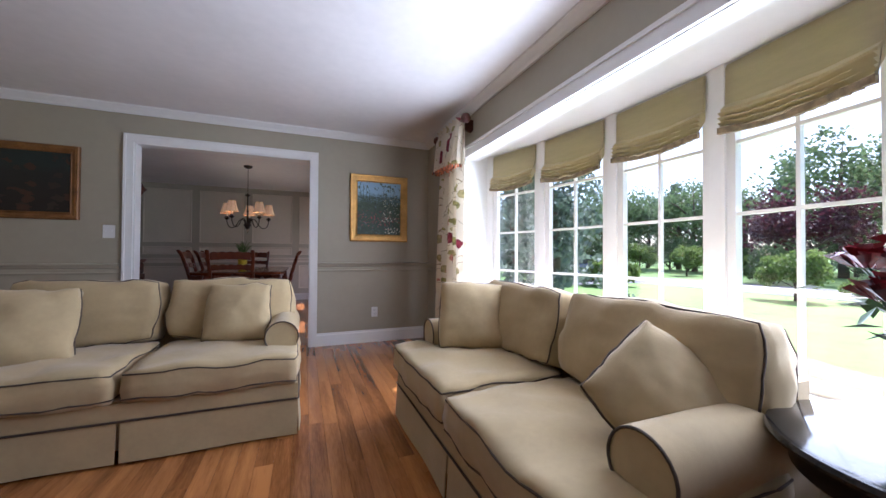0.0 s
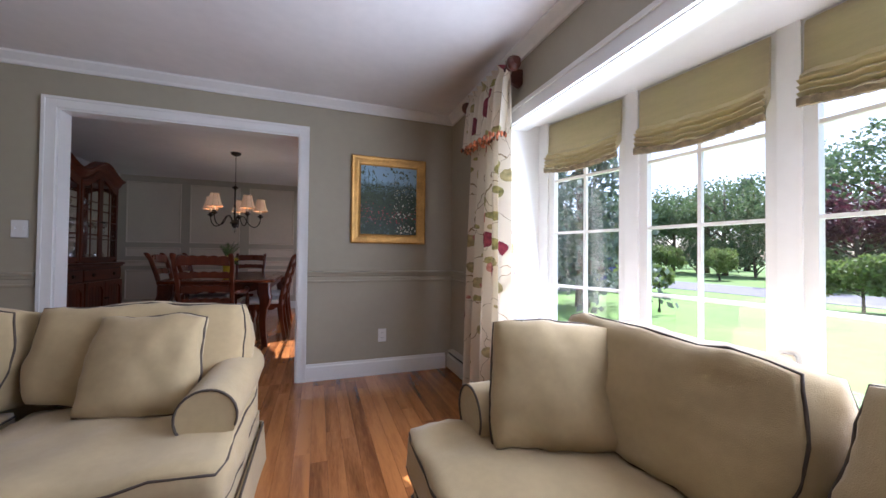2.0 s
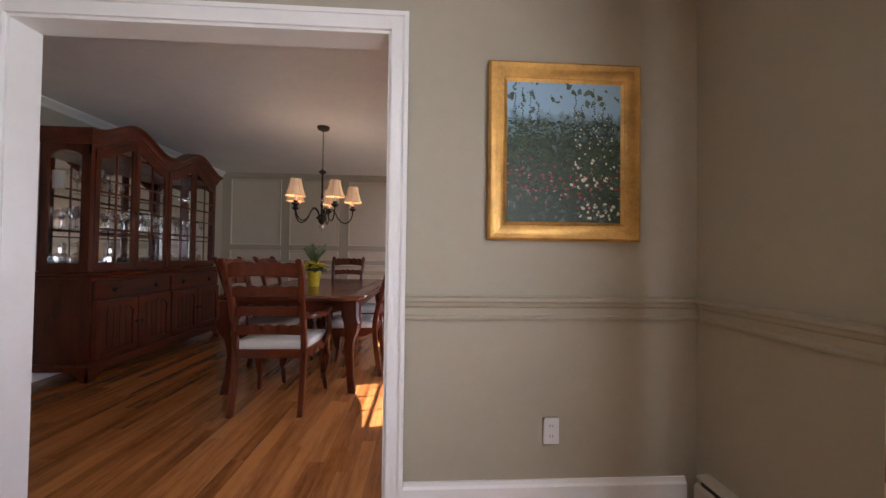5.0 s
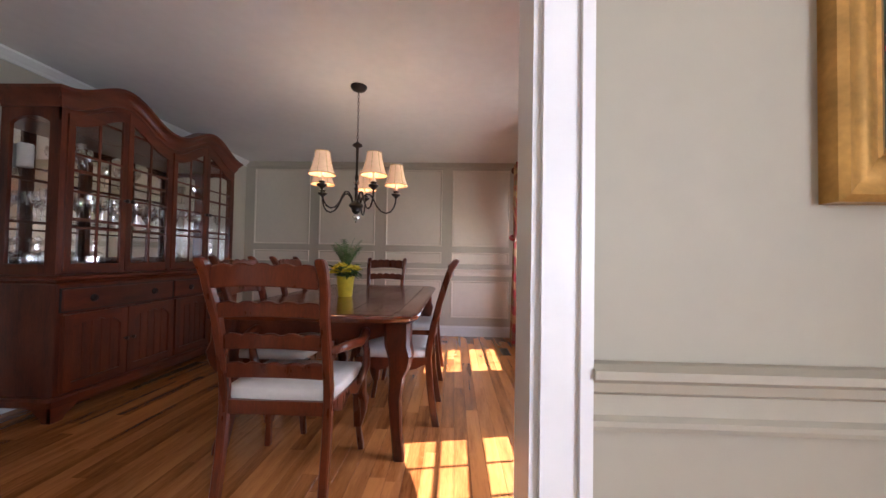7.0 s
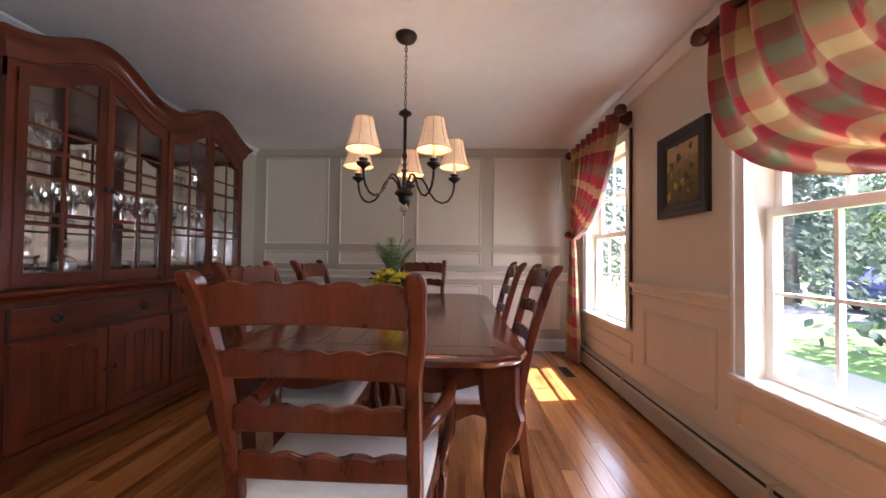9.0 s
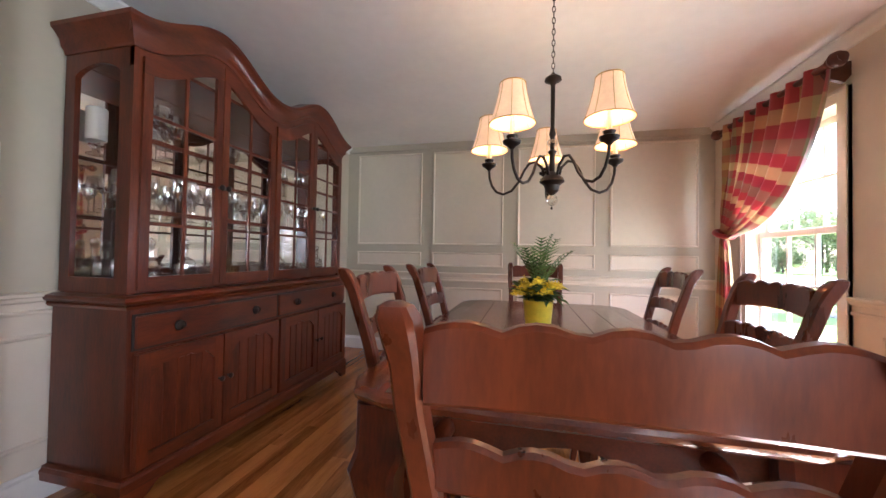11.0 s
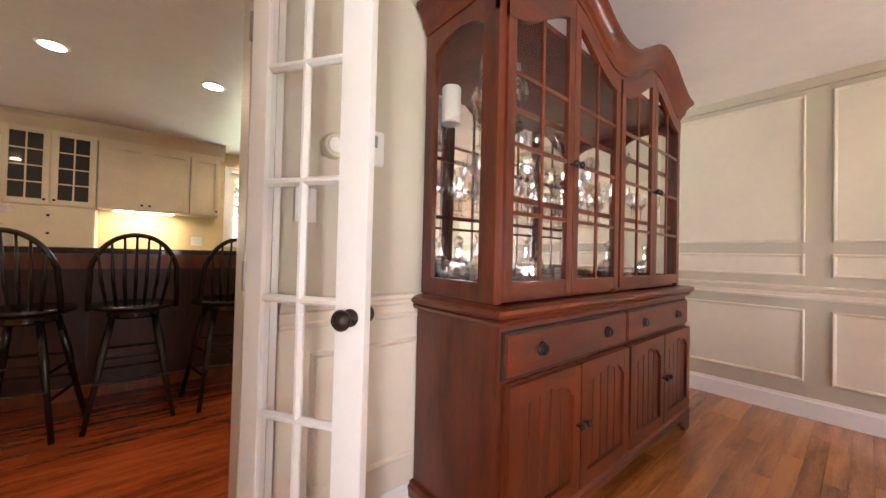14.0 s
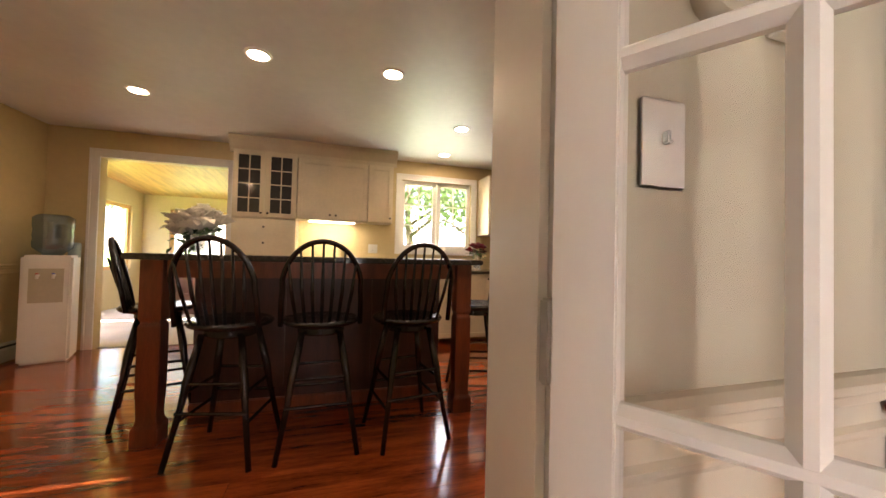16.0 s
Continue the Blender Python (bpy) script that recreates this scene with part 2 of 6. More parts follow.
def tube(bm, pts, radius, n=8, closed=False):
    pts = [Vector(p) for p in pts]
    rings = []
    count = len(pts)
    up = Vector((0, 0, 1))
    side = None
    for i, p in enumerate(pts):
        if closed:
            d = pts[(i + 1) % count] - pts[i - 1]
        else:
            d = pts[min(i + 1, count - 1)] - pts[max(i - 1, 0)]
        d.normalize()
        if side is None:
            side = d.cross(up if abs(d.z) < 0.9 else Vector((1, 0, 0))).normalized()
        else:
            side = (side - d * side.dot(d)).normalized()
        o = d.cross(side)
        r = radius[i] if isinstance(radius, (list, tuple)) else radius
        rings.append([p + (side * math.cos(2 * math.pi * k / n) + o * math.sin(2 * math.pi * k / n)) * r for k in range(n)])
    if closed:
        rings.append(rings[0])
    return loft(bm, rings, caps=not closed)


def prism(bm, outline, a, b, axis):
    """A flat outline of (u, v) pairs, thickened from a to b along x, y or z."""
    def place(u, v, w):
        return {"x": (w, u, v), "y": (u, w, v), "z": (u, v, w)}[axis]
    return loft(bm, [[place(u, v, w) for u, v in outline] for w in (a, b)])


def strip_prism(bm, top, bottom, a, b, axis):
    """Between two matching polylines, thickened along an axis (wavy rails)."""
    def place(u, v, w):
        return {"x": (w, u, v), "y": (u, w, v), "z": (u, v, w)}[axis]
    return loft(bm, [[place(*t, a), place(*t, b), place(*q, b), place(*q, a)] for t, q in zip(top, bottom)])


def wall(name, axis, a, b, u0, u1, z0, z1, holes, material, label="painted plaster wall"):
    """A wall from a to b in thickness, along u, with rectangular holes through it."""
    us = sorted({u0, u1, *[h[0] for h in holes], *[h[1] for h in holes]})
    zs = sorted({z0, z1, *[h[2] for h in holes], *[h[3] for h in holes]})
    bm = B()
    for p, q in zip(us, us[1:]):
        for r, s in zip(zs, zs[1:]):
            if any(h[0] <= (p + q) / 2 <= h[1] and h[2] <= (r + s) / 2 <= h[3] for h in holes):
                continue
            r = -0.11 if r == 0 else r
            box(bm, *((a, b, p, q, r, s) if axis == "x" else (p, q, a, b, r, s)))
    bmesh.ops.remove_doubles(bm, verts=bm.verts, dist=0.0001)
    ob = part(name, bm, material)
    return tagged(ob, label, "wall", kind="structure")


def bar(name, axis, at, depth, u0, u1, profile, material, parent=None, flip=1, label=""):
    """Moulding with a (depth, height) profile run along a wall face at `at`."""
    bm = B()
    def pl(u, d, z):
        return (at + flip * d, u, z) if axis == "x" else (u, at + flip * d, z)
    loft(bm, [[pl(u, d * depth, z) for d, z in profile] for u in (u0, u1)])
    return part(name, bm, material, parent, label)

CEIL = 2.38
FRONT = 4.20    # living-room face of the wall with the wide opening
BACK = 4.315    # its dining-room face
LX = 1.92       # living-room window wall
DX = 1.32       # dining-room window wall
DL = -2.53      # dining-room hutch wall
DY = 8.50       # dining-room panelled wall
KX = -6.90      # kitchen far wall
OX0, OX1, OZ = -0.99, 0.555, 2.05

# ---- setting ----
sub = tagged(part("floor", box(cube(-2.6, 2.05, -2.7, 4.2, -0.12, -0.0125), -2.6, 1.45, 4.2, 8.6, -0.12, -0.0125), M_GAP), "honey oak strip floor with a satin finish", "floor", kind="structure")
ksub = tagged(part("floor_kitchen", cube(-7.02, -2.53, 1.87, 8.1, -0.1201, -0.0126), M_GAP), "glossy red-stained wide plank floor", "floor", kind="structure")
tagged(part("floor_sunroom", cube(-12.0, -7.0, 0.5, 6.0, -0.12, -0.004), M_PATH), "pale sunroom floor", "floor", kind="structure")
tagged(part("ceiling", cube(-2.53, 2.08, -2.6, 4.315, CEIL, CEIL + 0.15), M_CEIL), "white plaster ceiling", "ceiling", kind="structure")
tagged(part("ceiling_dining", cube(-2.65, 1.5, 4.315, 8.62, CEIL + 0.003, CEIL + 0.15), M_CEIL), "white skimmed dining room ceiling", "ceiling", kind="structure")
tagged(part("ceiling_kitchen", cube(-7.0, -2.65, 1.9, 8.1, CEIL + 0.003, CEIL + 0.15), M_CEIL), "white kitchen ceiling", "ceiling", kind="structure")
wall("wall_front", "y", FRONT, BACK, -2.53, 2.06, 0, CEIL, [(OX0, OX1, -0.1, OZ)], M_WALL, "sage-beige painted wall with a wide cased opening")
BAY = (-0.04, 3.14, 0.432, 1.93)
wall("wall_bay", "x", LX, LX + 0.14, -2.6, FRONT, 0, CEIL, [BAY], M_WALL, "sage-beige painted wall with a bow window")
wall("wall_back", "y", -2.72, -2.6, -2.65, 2.06, 0, CEIL, [], M_WALL)
wall("wall_left", "x", DL - 0.12, DL, -2.72, 1.9, 0, CEIL, [], M_WALL)
W1, W2 = (7.13, 7.98), (5.12, 5.97)
wall("wall_dining_window", "x", DX, DX + 0.15, BACK, DY + 0.12, 0, CEIL, [(*W1, 0.56, 2.03), (*W2, 0.56, 2.03)], M_PANEL, "cream painted wall with two sash windows")
wall("wall_panelled", "y", DY, DY + 0.12, DL - 0.12, DX, 0, CEIL, [], M_DINING, "sage-beige wall with cream raised picture panels")
KO = (4.45, 5.165)
wall("wall_hutch", "x", DL - 0.12, DL, BACK, DY, 0, CEIL, [(*KO, -0.1, 2.14)], M_DINING, "sage-beige wall with a doorway to the kitchen")
wall("wall_kitchen_near", "x", DL - 0.12, DL, 1.9, BACK, 0, CEIL, [], M_KWALL)
KD, KWIN = (2.44, 3.67), (5.75, 6.75)
wall("wall_kitchen_far", "x", KX - 0.12, KX, 1.9, 8.0, 0, CEIL, [(*KD, -0.1, 2.08), (*KWIN, 1.19, 2.12)], M_KWALL, "golden beige kitchen wall with window and doorway")
wall("wall_kitchen_left", "y", 1.86, 1.98, KX, DL - 0.12, 0, CEIL, [], M_KWALL)
wall("wall_kitchen_right", "y", 8.0, 8.12, KX, DL - 0.12, 0, CEIL, [], M_KWALL)
# sunroom shell
wall("wall_sunroom_left", "y", 0.9, 1.02, -11.0, KX - 0.12, 0, 3.2, [(-10.6, -9.5, 0.7, 1.95), (-9.3, -8.2, 0.7, 1.95)], M_KWALL)
wall("wall_sunroom_far", "x", -11.12, -11.0, 0.9, 5.5, 0, 3.2, [(1.5, 2.6, 0.7, 1.95), (2.8, 4.6, 0.7, 1.95)], M_KWALL)
wall("wall_sunroom_right", "y", 5.4, 5.52, -11.0, KX - 0.12, 0, 3.2, [], M_KWALL)
bm = B()
for i in range(34):
    x0 = KX - 0.13 - i * 0.125
    h0, h1 = 2.62 - i * 0.012, 2.62 - (i + 1) * 0.012
    loft(bm, [[(x0, y, h0), (x0 - 0.118, y, h1), (x0 - 0.118, y, h1 + 0.05), (x0, y, h0 + 0.05)] for y in (0.9, 5.5)])
tagged(part("ceiling_sunroom", bm, M_PINE), "sloping tongue-and-groove pine ceiling", "ceiling", kind="structure")

CROWN = [(0, 2.31), (0.25, 2.31), (0.4, 2.33), (1, 2.365), (1, 2.38), (0, 2.38)]
RAIL = [(0, 0.82), (0.4, 0.82), (0.5, 0.828), (0.5, 0.836), (0.25, 0.842), (0.25, 0.872), (0.6, 0.880), (0.7, 0.894), (1, 0.902), (1, 0.914), (0.5, 0.92), (0, 0.92)]
BASEP = [(0, 0), (1, 0), (1, 0.115), (0.6, 0.125), (0.45, 0.14), (0, 0.14)]
def trim(name, *a, **k):
    return tagged(bar(name, *a, **k), kind="structure")
trim("trim_crown", "y", FRONT, 0.07, -2.53, LX, CROWN, M_TRIM, flip=-1)
trim("trim_crown", "x", LX, 0.07, -2.6, FRONT, CROWN, M_TRIM, flip=-1)
trim("trim_crown", "x", DL, 0.06, BACK, DY, CROWN, M_TRIM)
trim("trim_crown", "x", DX, 0.06, BACK, DY, CROWN, M_TRIM, flip=-1)
trim("trim_crown", "y", DY, 0.03, DL, DX, [(0, 2.315), (1, 2.315), (1, 2.38), (0, 2.38)], M_DINING, flip=-1)
trim("trim_chair_rail", "y", FRONT, 0.035, -2.53, OX0 - 0.09, RAIL, M_WALL, flip=-1)
trim("trim_chair_rail", "y", FRONT, 0.035, OX1 + 0.075, LX, RAIL, M_WALL, flip=-1)
trim("trim_chair_rail", "x", LX, 0.035, 3.24, FRONT - 0.035, RAIL, M_WALL, flip=-1)
trim("trim_chair_rail", "x", DL, 0.035, KO[1] + 0.09, DY, RAIL, M_PANEL)
trim("trim_chair_rail", "y", DY, 0.035, DL, DX, RAIL, M_PANEL, flip=-1)
for y0, y1 in ((BACK, W2[0] - 0.08), (W2[1] + 0.08, W1[0] - 0.08), (W1[1] + 0.08, DY)):
    trim("trim_chair_rail", "x", DX, 0.035, y0, y1, RAIL, M_PANEL, flip=-1)
trim("baseboard", "y", FRONT, 0.018, -2.53, OX0 - 0.09, BASEP, M_TRIM, flip=-1)
trim("baseboard", "y", FRONT, 0.018, OX1 + 0.075, LX - 0.06, BASEP, M_TRIM, flip=-1)
trim("baseboard", "y", DY, 0.018, DL, DX, BASEP, M_TRIM, flip=-1)
trim("baseboard", "x", DL, 0.018, KO[1] + 0.09, DY, BASEP, M_TRIM)

def casing(name, axis, at, flip, u0, u1, z0, z1, w, d, material, sill=False, bottom=False):
    """Flat stepped casing round an opening, mitred by butting."""
    prof = lambda bm, a0, a1, c0, c1: (box(bm, *((min(at, at + flip * d), max(at, at + flip * d), a0, a1, c0, c1) if axis == "x" else (a0, a1, min(at, at + flip * d), max(at, at + flip * d), c0, c1))))
    bm = B()
    prof(bm, u0 - w, u0 - 0.001, z0, z1 + w); prof(bm, u1 + 0.001, u1 + w, z0, z1 + w); prof(bm, u0, u1, z1 + 0.001, z1 + w)
    if bottom:
        prof(bm, u0 - w, u1 + w, z0 - w, z0 - 0.001)
    e = d * 1.5
    for a0, a1, c0, c1 in ((u0 - w, u0 - w * 0.75, z0, z1 + w), (u1 + w * 0.75, u1 + w, z0, z1 + w), (u0 - w * 0.74, u1 + w * 0.74, z1 + w * 0.75, z1 + w)):
        box(bm, *((min(at, at + flip * e), max(at, at + flip * e), a0, a1, c0, c1) if axis == "x" else (a0, a1, min(at, at + flip * e), max(at, at + flip * e), c0, c1)))
    return tagged(part(name, bm, material), kind="structure")

casing("trim_opening", "y", FRONT, -1, OX0, OX1, 0, OZ, 0.075, 0.018, M_TRIM)
casing("trim_opening", "y", BACK, 1, OX0, OX1, 0, OZ, 0.075, 0.018, M_TRIM)
bm = B()
box(bm, OX0 - 0.001, OX0 + 0.012, FRONT - 0.005, BACK + 0.005, 0, OZ); box(bm, OX1 - 0.012, OX1 + 0.001, FRONT - 0.005, BACK + 0.005, 0, OZ); box(bm, OX0 + 0.012, OX1 - 0.012, FRONT - 0.005, BACK + 0.005, OZ - 0.012, OZ + 0.001)
tagged(part("trim_jamb", bm, M_TRIM), kind="structure")
casing("trim_kitchen_door", "x", DL, 1, *KO, 0, 2.14, 0.08, 0.018, M_TRIM)
bm = B()
box(bm, DL - 0.125, DL + 0.005, KO[0], KO[0] + 0.012, 0, 2.14); box(bm, DL - 0.125, DL + 0.005, KO[1] - 0.012, KO[1], 0, 2.14); box(bm, DL - 0.125, DL + 0.005, KO[0] + 0.012, KO[1] - 0.012, 2.128, 2.14)
tagged(part("trim_jamb", bm, M_TRIM), kind="structure")
casing("trim_sunroom_door", "x", KX, 1, *KD, 0, 2.08, 0.09, 0.018, M_TRIM)
casing("trim_kitchen_window", "x", KX, 1, *KWIN, 1.19, 2.12, 0.08, 0.018, M_TRIM, bottom=True)

# picture panels on the dining walls
def frame_mould(name, axis, at, flip, u0, u1, z0, z1, parent, material=M_PANEL):
    bm = B()
    w, d = 0.022, 0.016
    def P(u, z, t):
        return (at + flip * t, u, z) if axis == "x" else (u, at + flip * t, z)
    prof = [(0, 0), (0, d * 0.6), (0.3, d), (0.7, d * 0.8), (1, d * 0.3), (1, 0)]
    corners = [(u0, z0, 1, 1), (u1, z0, -1, 1), (u1, z1, -1, -1), (u0, z1, 1, -1)]
    rings = [[P(u + su * k * w, z + sz * k * w, t) for k, t in prof] for u, z, su, sz in corners]
    loft(bm, rings + [rings[0]], caps=False)
    return part(name, bm, material, parent)

panels = bpy.data.objects["wall_panelled"]
for u0, u1 in ((-2.39, -1.60), (-1.47, -0.68), (-0.53, 0.25), (0.39, 1.18)):
    for z0, z1 in ((1.225, 2.28), (0.985, 1.145), (0.25, 0.755)):
        frame_mould("panel_moulding", "y", DY, -1, u0, u1, z0, z1, panels)
        part("panel_field", cube(u0 + 0.02, u1 - 0.02, DY - 0.004, DY, z0 + 0.02, z1 - 0.02), M_PANEL, panels)
dwall = bpy.data.objects["wall_dining_window"]
for u0, u1, z0, z1 in ((6.17, 6.88, 0.33, 0.735), (7.05, 8.06, 0.30, 0.45), (5.04, 6.05, 0.30, 0.45), (8.13, 8.42, 0.33, 0.735), (4.5, 4.95, 0.33, 0.735)):
    frame_mould("panel_moulding", "x", DX, -1, u0, u1, z0, z1, dwall)
hwall = bpy.data.objects["wall_hutch"]
part("wainscot", cube(DL, DL + 0.004, KO[1] + 0.09, 5.8, 0.13, 0.835), M_PANEL, hwall)
frame_mould("panel_moulding", "x", DL, 1, 5.36, 6.5, 0.25, 0.735, hwall)

# ---- windows ----
def sash(name, axis_m, w, h, cols, rows, material, label, parent_label="", stile=0.045):
    """A glazed sash in its own frame: x across, z up, outside towards -y."""
    ob = tagged(part(name, B_frame(w, h, stile), material), label, "window", kind="structure")
    ob.matrix_world = axis_m
    gw, gh = w - 2 * stile, h - 2 * stile
    for c in range(1, cols):
        part("muntin", cube(stile + gw * c / cols - 0.008, stile + gw * c / cols + 0.008, -0.012, 0.012, stile, h - stile), material, ob)
    for r in range(1, rows):
        part("muntin", cube(stile, w - stile, -0.013, 0.013, stile + gh * r / rows - 0.008, stile + gh * r / rows + 0.008), material, ob)
    p = part("pane", cube(stile - 0.005, w - stile + 0.005, -0.003, 0.001, stile - 0.005, h - stile + 0.005), M_GLASS, ob)
    p.visible_shadow = False
    return ob


def B_frame(w, h, s):
    bm = B()
    box(bm, 0, s, -0.02, 0.02, 0, h); box(bm, w - s, w, -0.02, 0.02, 0, h)
    box(bm, s, w - s, -0.02, 0.02, 0, s); box(bm, s, w - s, -0.02, 0.02, h - s, h)
    return bm

# bow window: six posts on a shallow arc
BOW = [(2.20, 3.10), (2.36, 2.52), (2.45, 1.875), (2.45, 1.22), (2.36, 0.58), (2.20, 0.0)]
SILL, HEAD = 0.47, 1.97
bm = B()
out = [(LX - 0.03, 3.24), (2.28, 3.2)] + [(x + 0.12, y) for x, y in BOW[1:-1]] + [(2.28, -0.1), (LX - 0.03, -0.14)]
prism(bm, out, SILL - 0.035, SILL, "z")
tagged(part("window_sill_bow", bm, M_TRIM, bevel=0.004), "deep white bow window seat board", "sill", kind="structure")
tagged(part("trim_bow_apron", prism(B(), [(LX + 0.141, 3.14), (2.25, 3.12)] + [(x + 0.09, y) for x, y in BOW[1:-1]] + [(2.25, -0.02), (LX + 0.141, -0.04)], -0.45, SILL - 0.036, "z"), M_SIDING), kind="structure")
tagged(part("ceiling_bow", prism(B(), [(LX + 0.141, 3.24)] + [(2.3, 3.22)] + [(x + 0.12, y) for x, y in BOW[1:-1]] + [(2.3, -0.1), (LX + 0.141, -0.14)], HEAD, HEAD + 0.3, "z"), M_TRIM), "white soffit of the bow window", "ceiling", kind="structure")
bm = B()
box(bm, LX, LX + 0.14, -0.04, 3.14, 1.925, 1.93)
for s, y in ((1, 3.14), (-1, -0.04)):
    loft(bm, [[(LX + 0.002, y, z), (2.24, y - s * 0.02, z), (2.24, y + s * 0.08, z), (LX + 0.002, y + s * 0.002, z)] for z in (SILL, HEAD)])
tagged(part("trim_bow_reveal", bm, M_TRIM), kind="structure")
casing("trim_bow", "x", LX, -1, -0.04, 3.14, SILL - 0.06, 1.93, 0.10, 0.02, M_TRIM)
for i, (x, y) in enumerate(BOW):
    bm = B()
    lathe(bm, [(0.052, SILL), (0.052, HEAD)], (x, y, 0), 4)
    bmesh.ops.rotate(bm, verts=bm.verts, cent=(x, y, 0), matrix=Matrix.Rotation(radians(45 + (15, 10, 4, -4, -10, -15)[i]), 3, "Z"))
    tagged(part("trim_bow_post", bm, M_TRIM), "white window post", "post", kind="structure")
def blind(name, m, w, drop):
    ob = thing(name, "olive silk roman shade, half drawn with stacked folds", "roman shade", m, "bow window shades")
    h = 1.955 - SILL
    n = 16
    rng = random.Random(int(w * 1000))
    bm = B()
    fold = 0.09
    prof = [(0.0, 0.0), (0.012, -0.02), (0.014, -drop * 0.3), (0.02, -drop * 0.62), (0.05, -drop * 0.70), (0.045, -drop * 0.74)]
    for k in range(4):
        prof += [(0.07, -drop * 0.76 - k * 0.024), (0.045, -drop * 0.76 - k * 0.024 - 0.012)]
    prof += [(0.06, -drop), (0.05, -drop + 0.01), (0.0, -drop * 0.76), (-0.004, 0)]
    rings = []
    for i in range(n + 1):
        u = i / n
        sag = -0.028 * math.sin(math.pi * u) + 0.006 * rng.uniform(-1, 1)
        wob = 0.007 * math.sin(u * 9 + w * 40)
        rings.append([(u * w, d + wob * min(1, -z * 4), h + z + sag * min(1, -z / drop)) for d, z in prof])
    loft(bm, rings)
    part("shade", bm, M_SHADE, ob, smooth="auto")
    bm = B()
    for i in range(n):
        u = i / n
        sag = -0.028 * math.sin(math.pi * (u + 0.5 / n))
        box(bm, u * w, (u + 1 / n) * w, 0.045, 0.066, h - drop + sag - 0.022, h - drop + sag + 0.008)
    part("fringe", bm, M_FRINGE, ob, "brown bead fringe")
for i, ((x0, y0), (x1, y1)) in enumerate(zip(BOW, BOW[1:])):
    a = math.atan2(y1 - y0, x1 - x0)
    L = math.hypot(x1 - x0, y1 - y0)
    m = Matrix.Translation((x1, y1, SILL)) @ Matrix.Rotation(a + math.pi, 4, "Z")
    sash("window_%d" % (i + 1), m @ Matrix.Translation((0.03, 0, 0)), L - 0.06, HEAD - SILL, 2, 4, M_TRIM, "white divided-light bow window casement", stile=0.05)
    blind("roman_shade", m @ Matrix.Translation((0.055, 0.035, 0)), L - 0.11, 0.31 + 0.015 * (i % 2))
    ob = thing("window_crank", "chrome casement window crank", "handle", m @ Matrix.Translation((0.0, 0.06, 0)), "window cranks")
    part("bracket", cube(-0.022, 0.022, -0.012, 0.012, 0.17, 0.235), M_STEEL, ob, bevel=0.004)
    part("lever", tube(B(), [(0, 0.012, 0.18), (-0.005, 0.03, 0.14), (-0.02, 0.035, 0.09)], 0.005, 6), M_STEEL, ob)

# double-hung dining windows
def hung(idx, y0, y1):
    z0, z1 = 0.56, 2.03
    m = Matrix.Translation((DX + 0.09, y1, 0)) @ Matrix.Rotation(radians(-90), 4, "Z")
    w = y1 - y0
    zm = 1.30
    sash("window_%d" % idx, m @ Matrix.Translation((0, 0.0, z0)), w, zm - z0 + 0.03, 3, 2, M_TRIM, "white double-hung sash window, lower sash", stile=0.04)
    sash("window_%d" % (idx + 1), m @ Matrix.Translation((0, 0.045, zm)), w, z1 - zm, 3, 2, M_TRIM, "white double-hung sash window, upper sash", stile=0.04)
    casing("trim_window", "x", DX, -1, y0, y1, z0, z1, 0.075, 0.02, M_TRIM)
    tagged(part("window_sill", cube(DX - 0.045, DX + 0.08, y0 - 0.08, y1 + 0.08, z0 - 0.028, z0 - 0.001), M_TRIM, bevel=0.005), "white painted sill", "sill", kind="structure")
    ob = thing("sash_lift", "brushed metal sash lift", "handle", m @ Matrix.Translation((w * 0.5, -0.03, z0 + 0.02)))
    part("handle", tube(B(), [(-0.04, 0.005, 0), (-0.035, -0.02, 0.01), (0.035, -0.02, 0.01), (0.04, 0.005, 0)], 0.006, 6), M_STEEL, ob)
hung(7, *W1)
hung(9, *W2)
def kwin(idx, y0, y1):
    m = Matrix.Translation((KX - 0.06, y0, 1.19)) @ Matrix.Rotation(radians(90), 4, "Z")
    sash("window_%d" % idx, m, y1 - y0, 0.93, 2, 3, M_TRIM, "white kitchen casement window", stile=0.05)
kwin(11, KWIN[0], 6.245)
kwin(12, 6.255, KWIN[1])
for i, (y0, y1) in enumerate(((1.5, 2.6), (2.8, 3.68), (3.72, 4.6))):
    m = Matrix.Translation((-11.06, y0, 0.7)) @ Matrix.Rotation(radians(90), 4, "Z")
    sash("window_%d" % (13 + i), m, y1 - y0, 1.25, 1, 1, M_PINE, "wood-framed sunroom window", stile=0.07)
for i, x0 in enumerate((-10.6, -9.3)):
    sash("window_%d" % (16 + i), Matrix.Translation((x0, 0.96, 0.7)), 1.1, 1.25, 1, 1, M_PINE, "wood-framed sunroom window", stile=0.07)

# ---- outdoors ----
G = -0.45
tagged(part("ground", cube(-400, 400, -400, 400, G - 0.5, G), M_GRASS), "mown sunny lawn", "lawn", kind="structure")
tagged(part("road", cube(17, 22, -120, 120, G, G + 0.015), M_ROAD), "pale asphalt street beyond the lawn", "road", kind="structure")
tagged(part("driveway", cube(8, 17, 13.6, 17.4, G, G + 0.012), M_ROAD), "asphalt drive across the lawn", "driveway", kind="structure")
tagged(part("pavement", cube(4.4, 5.3, -20, 30, G, G + 0.03), M_PATH), "pale stone garden walk", "path", kind="structure")

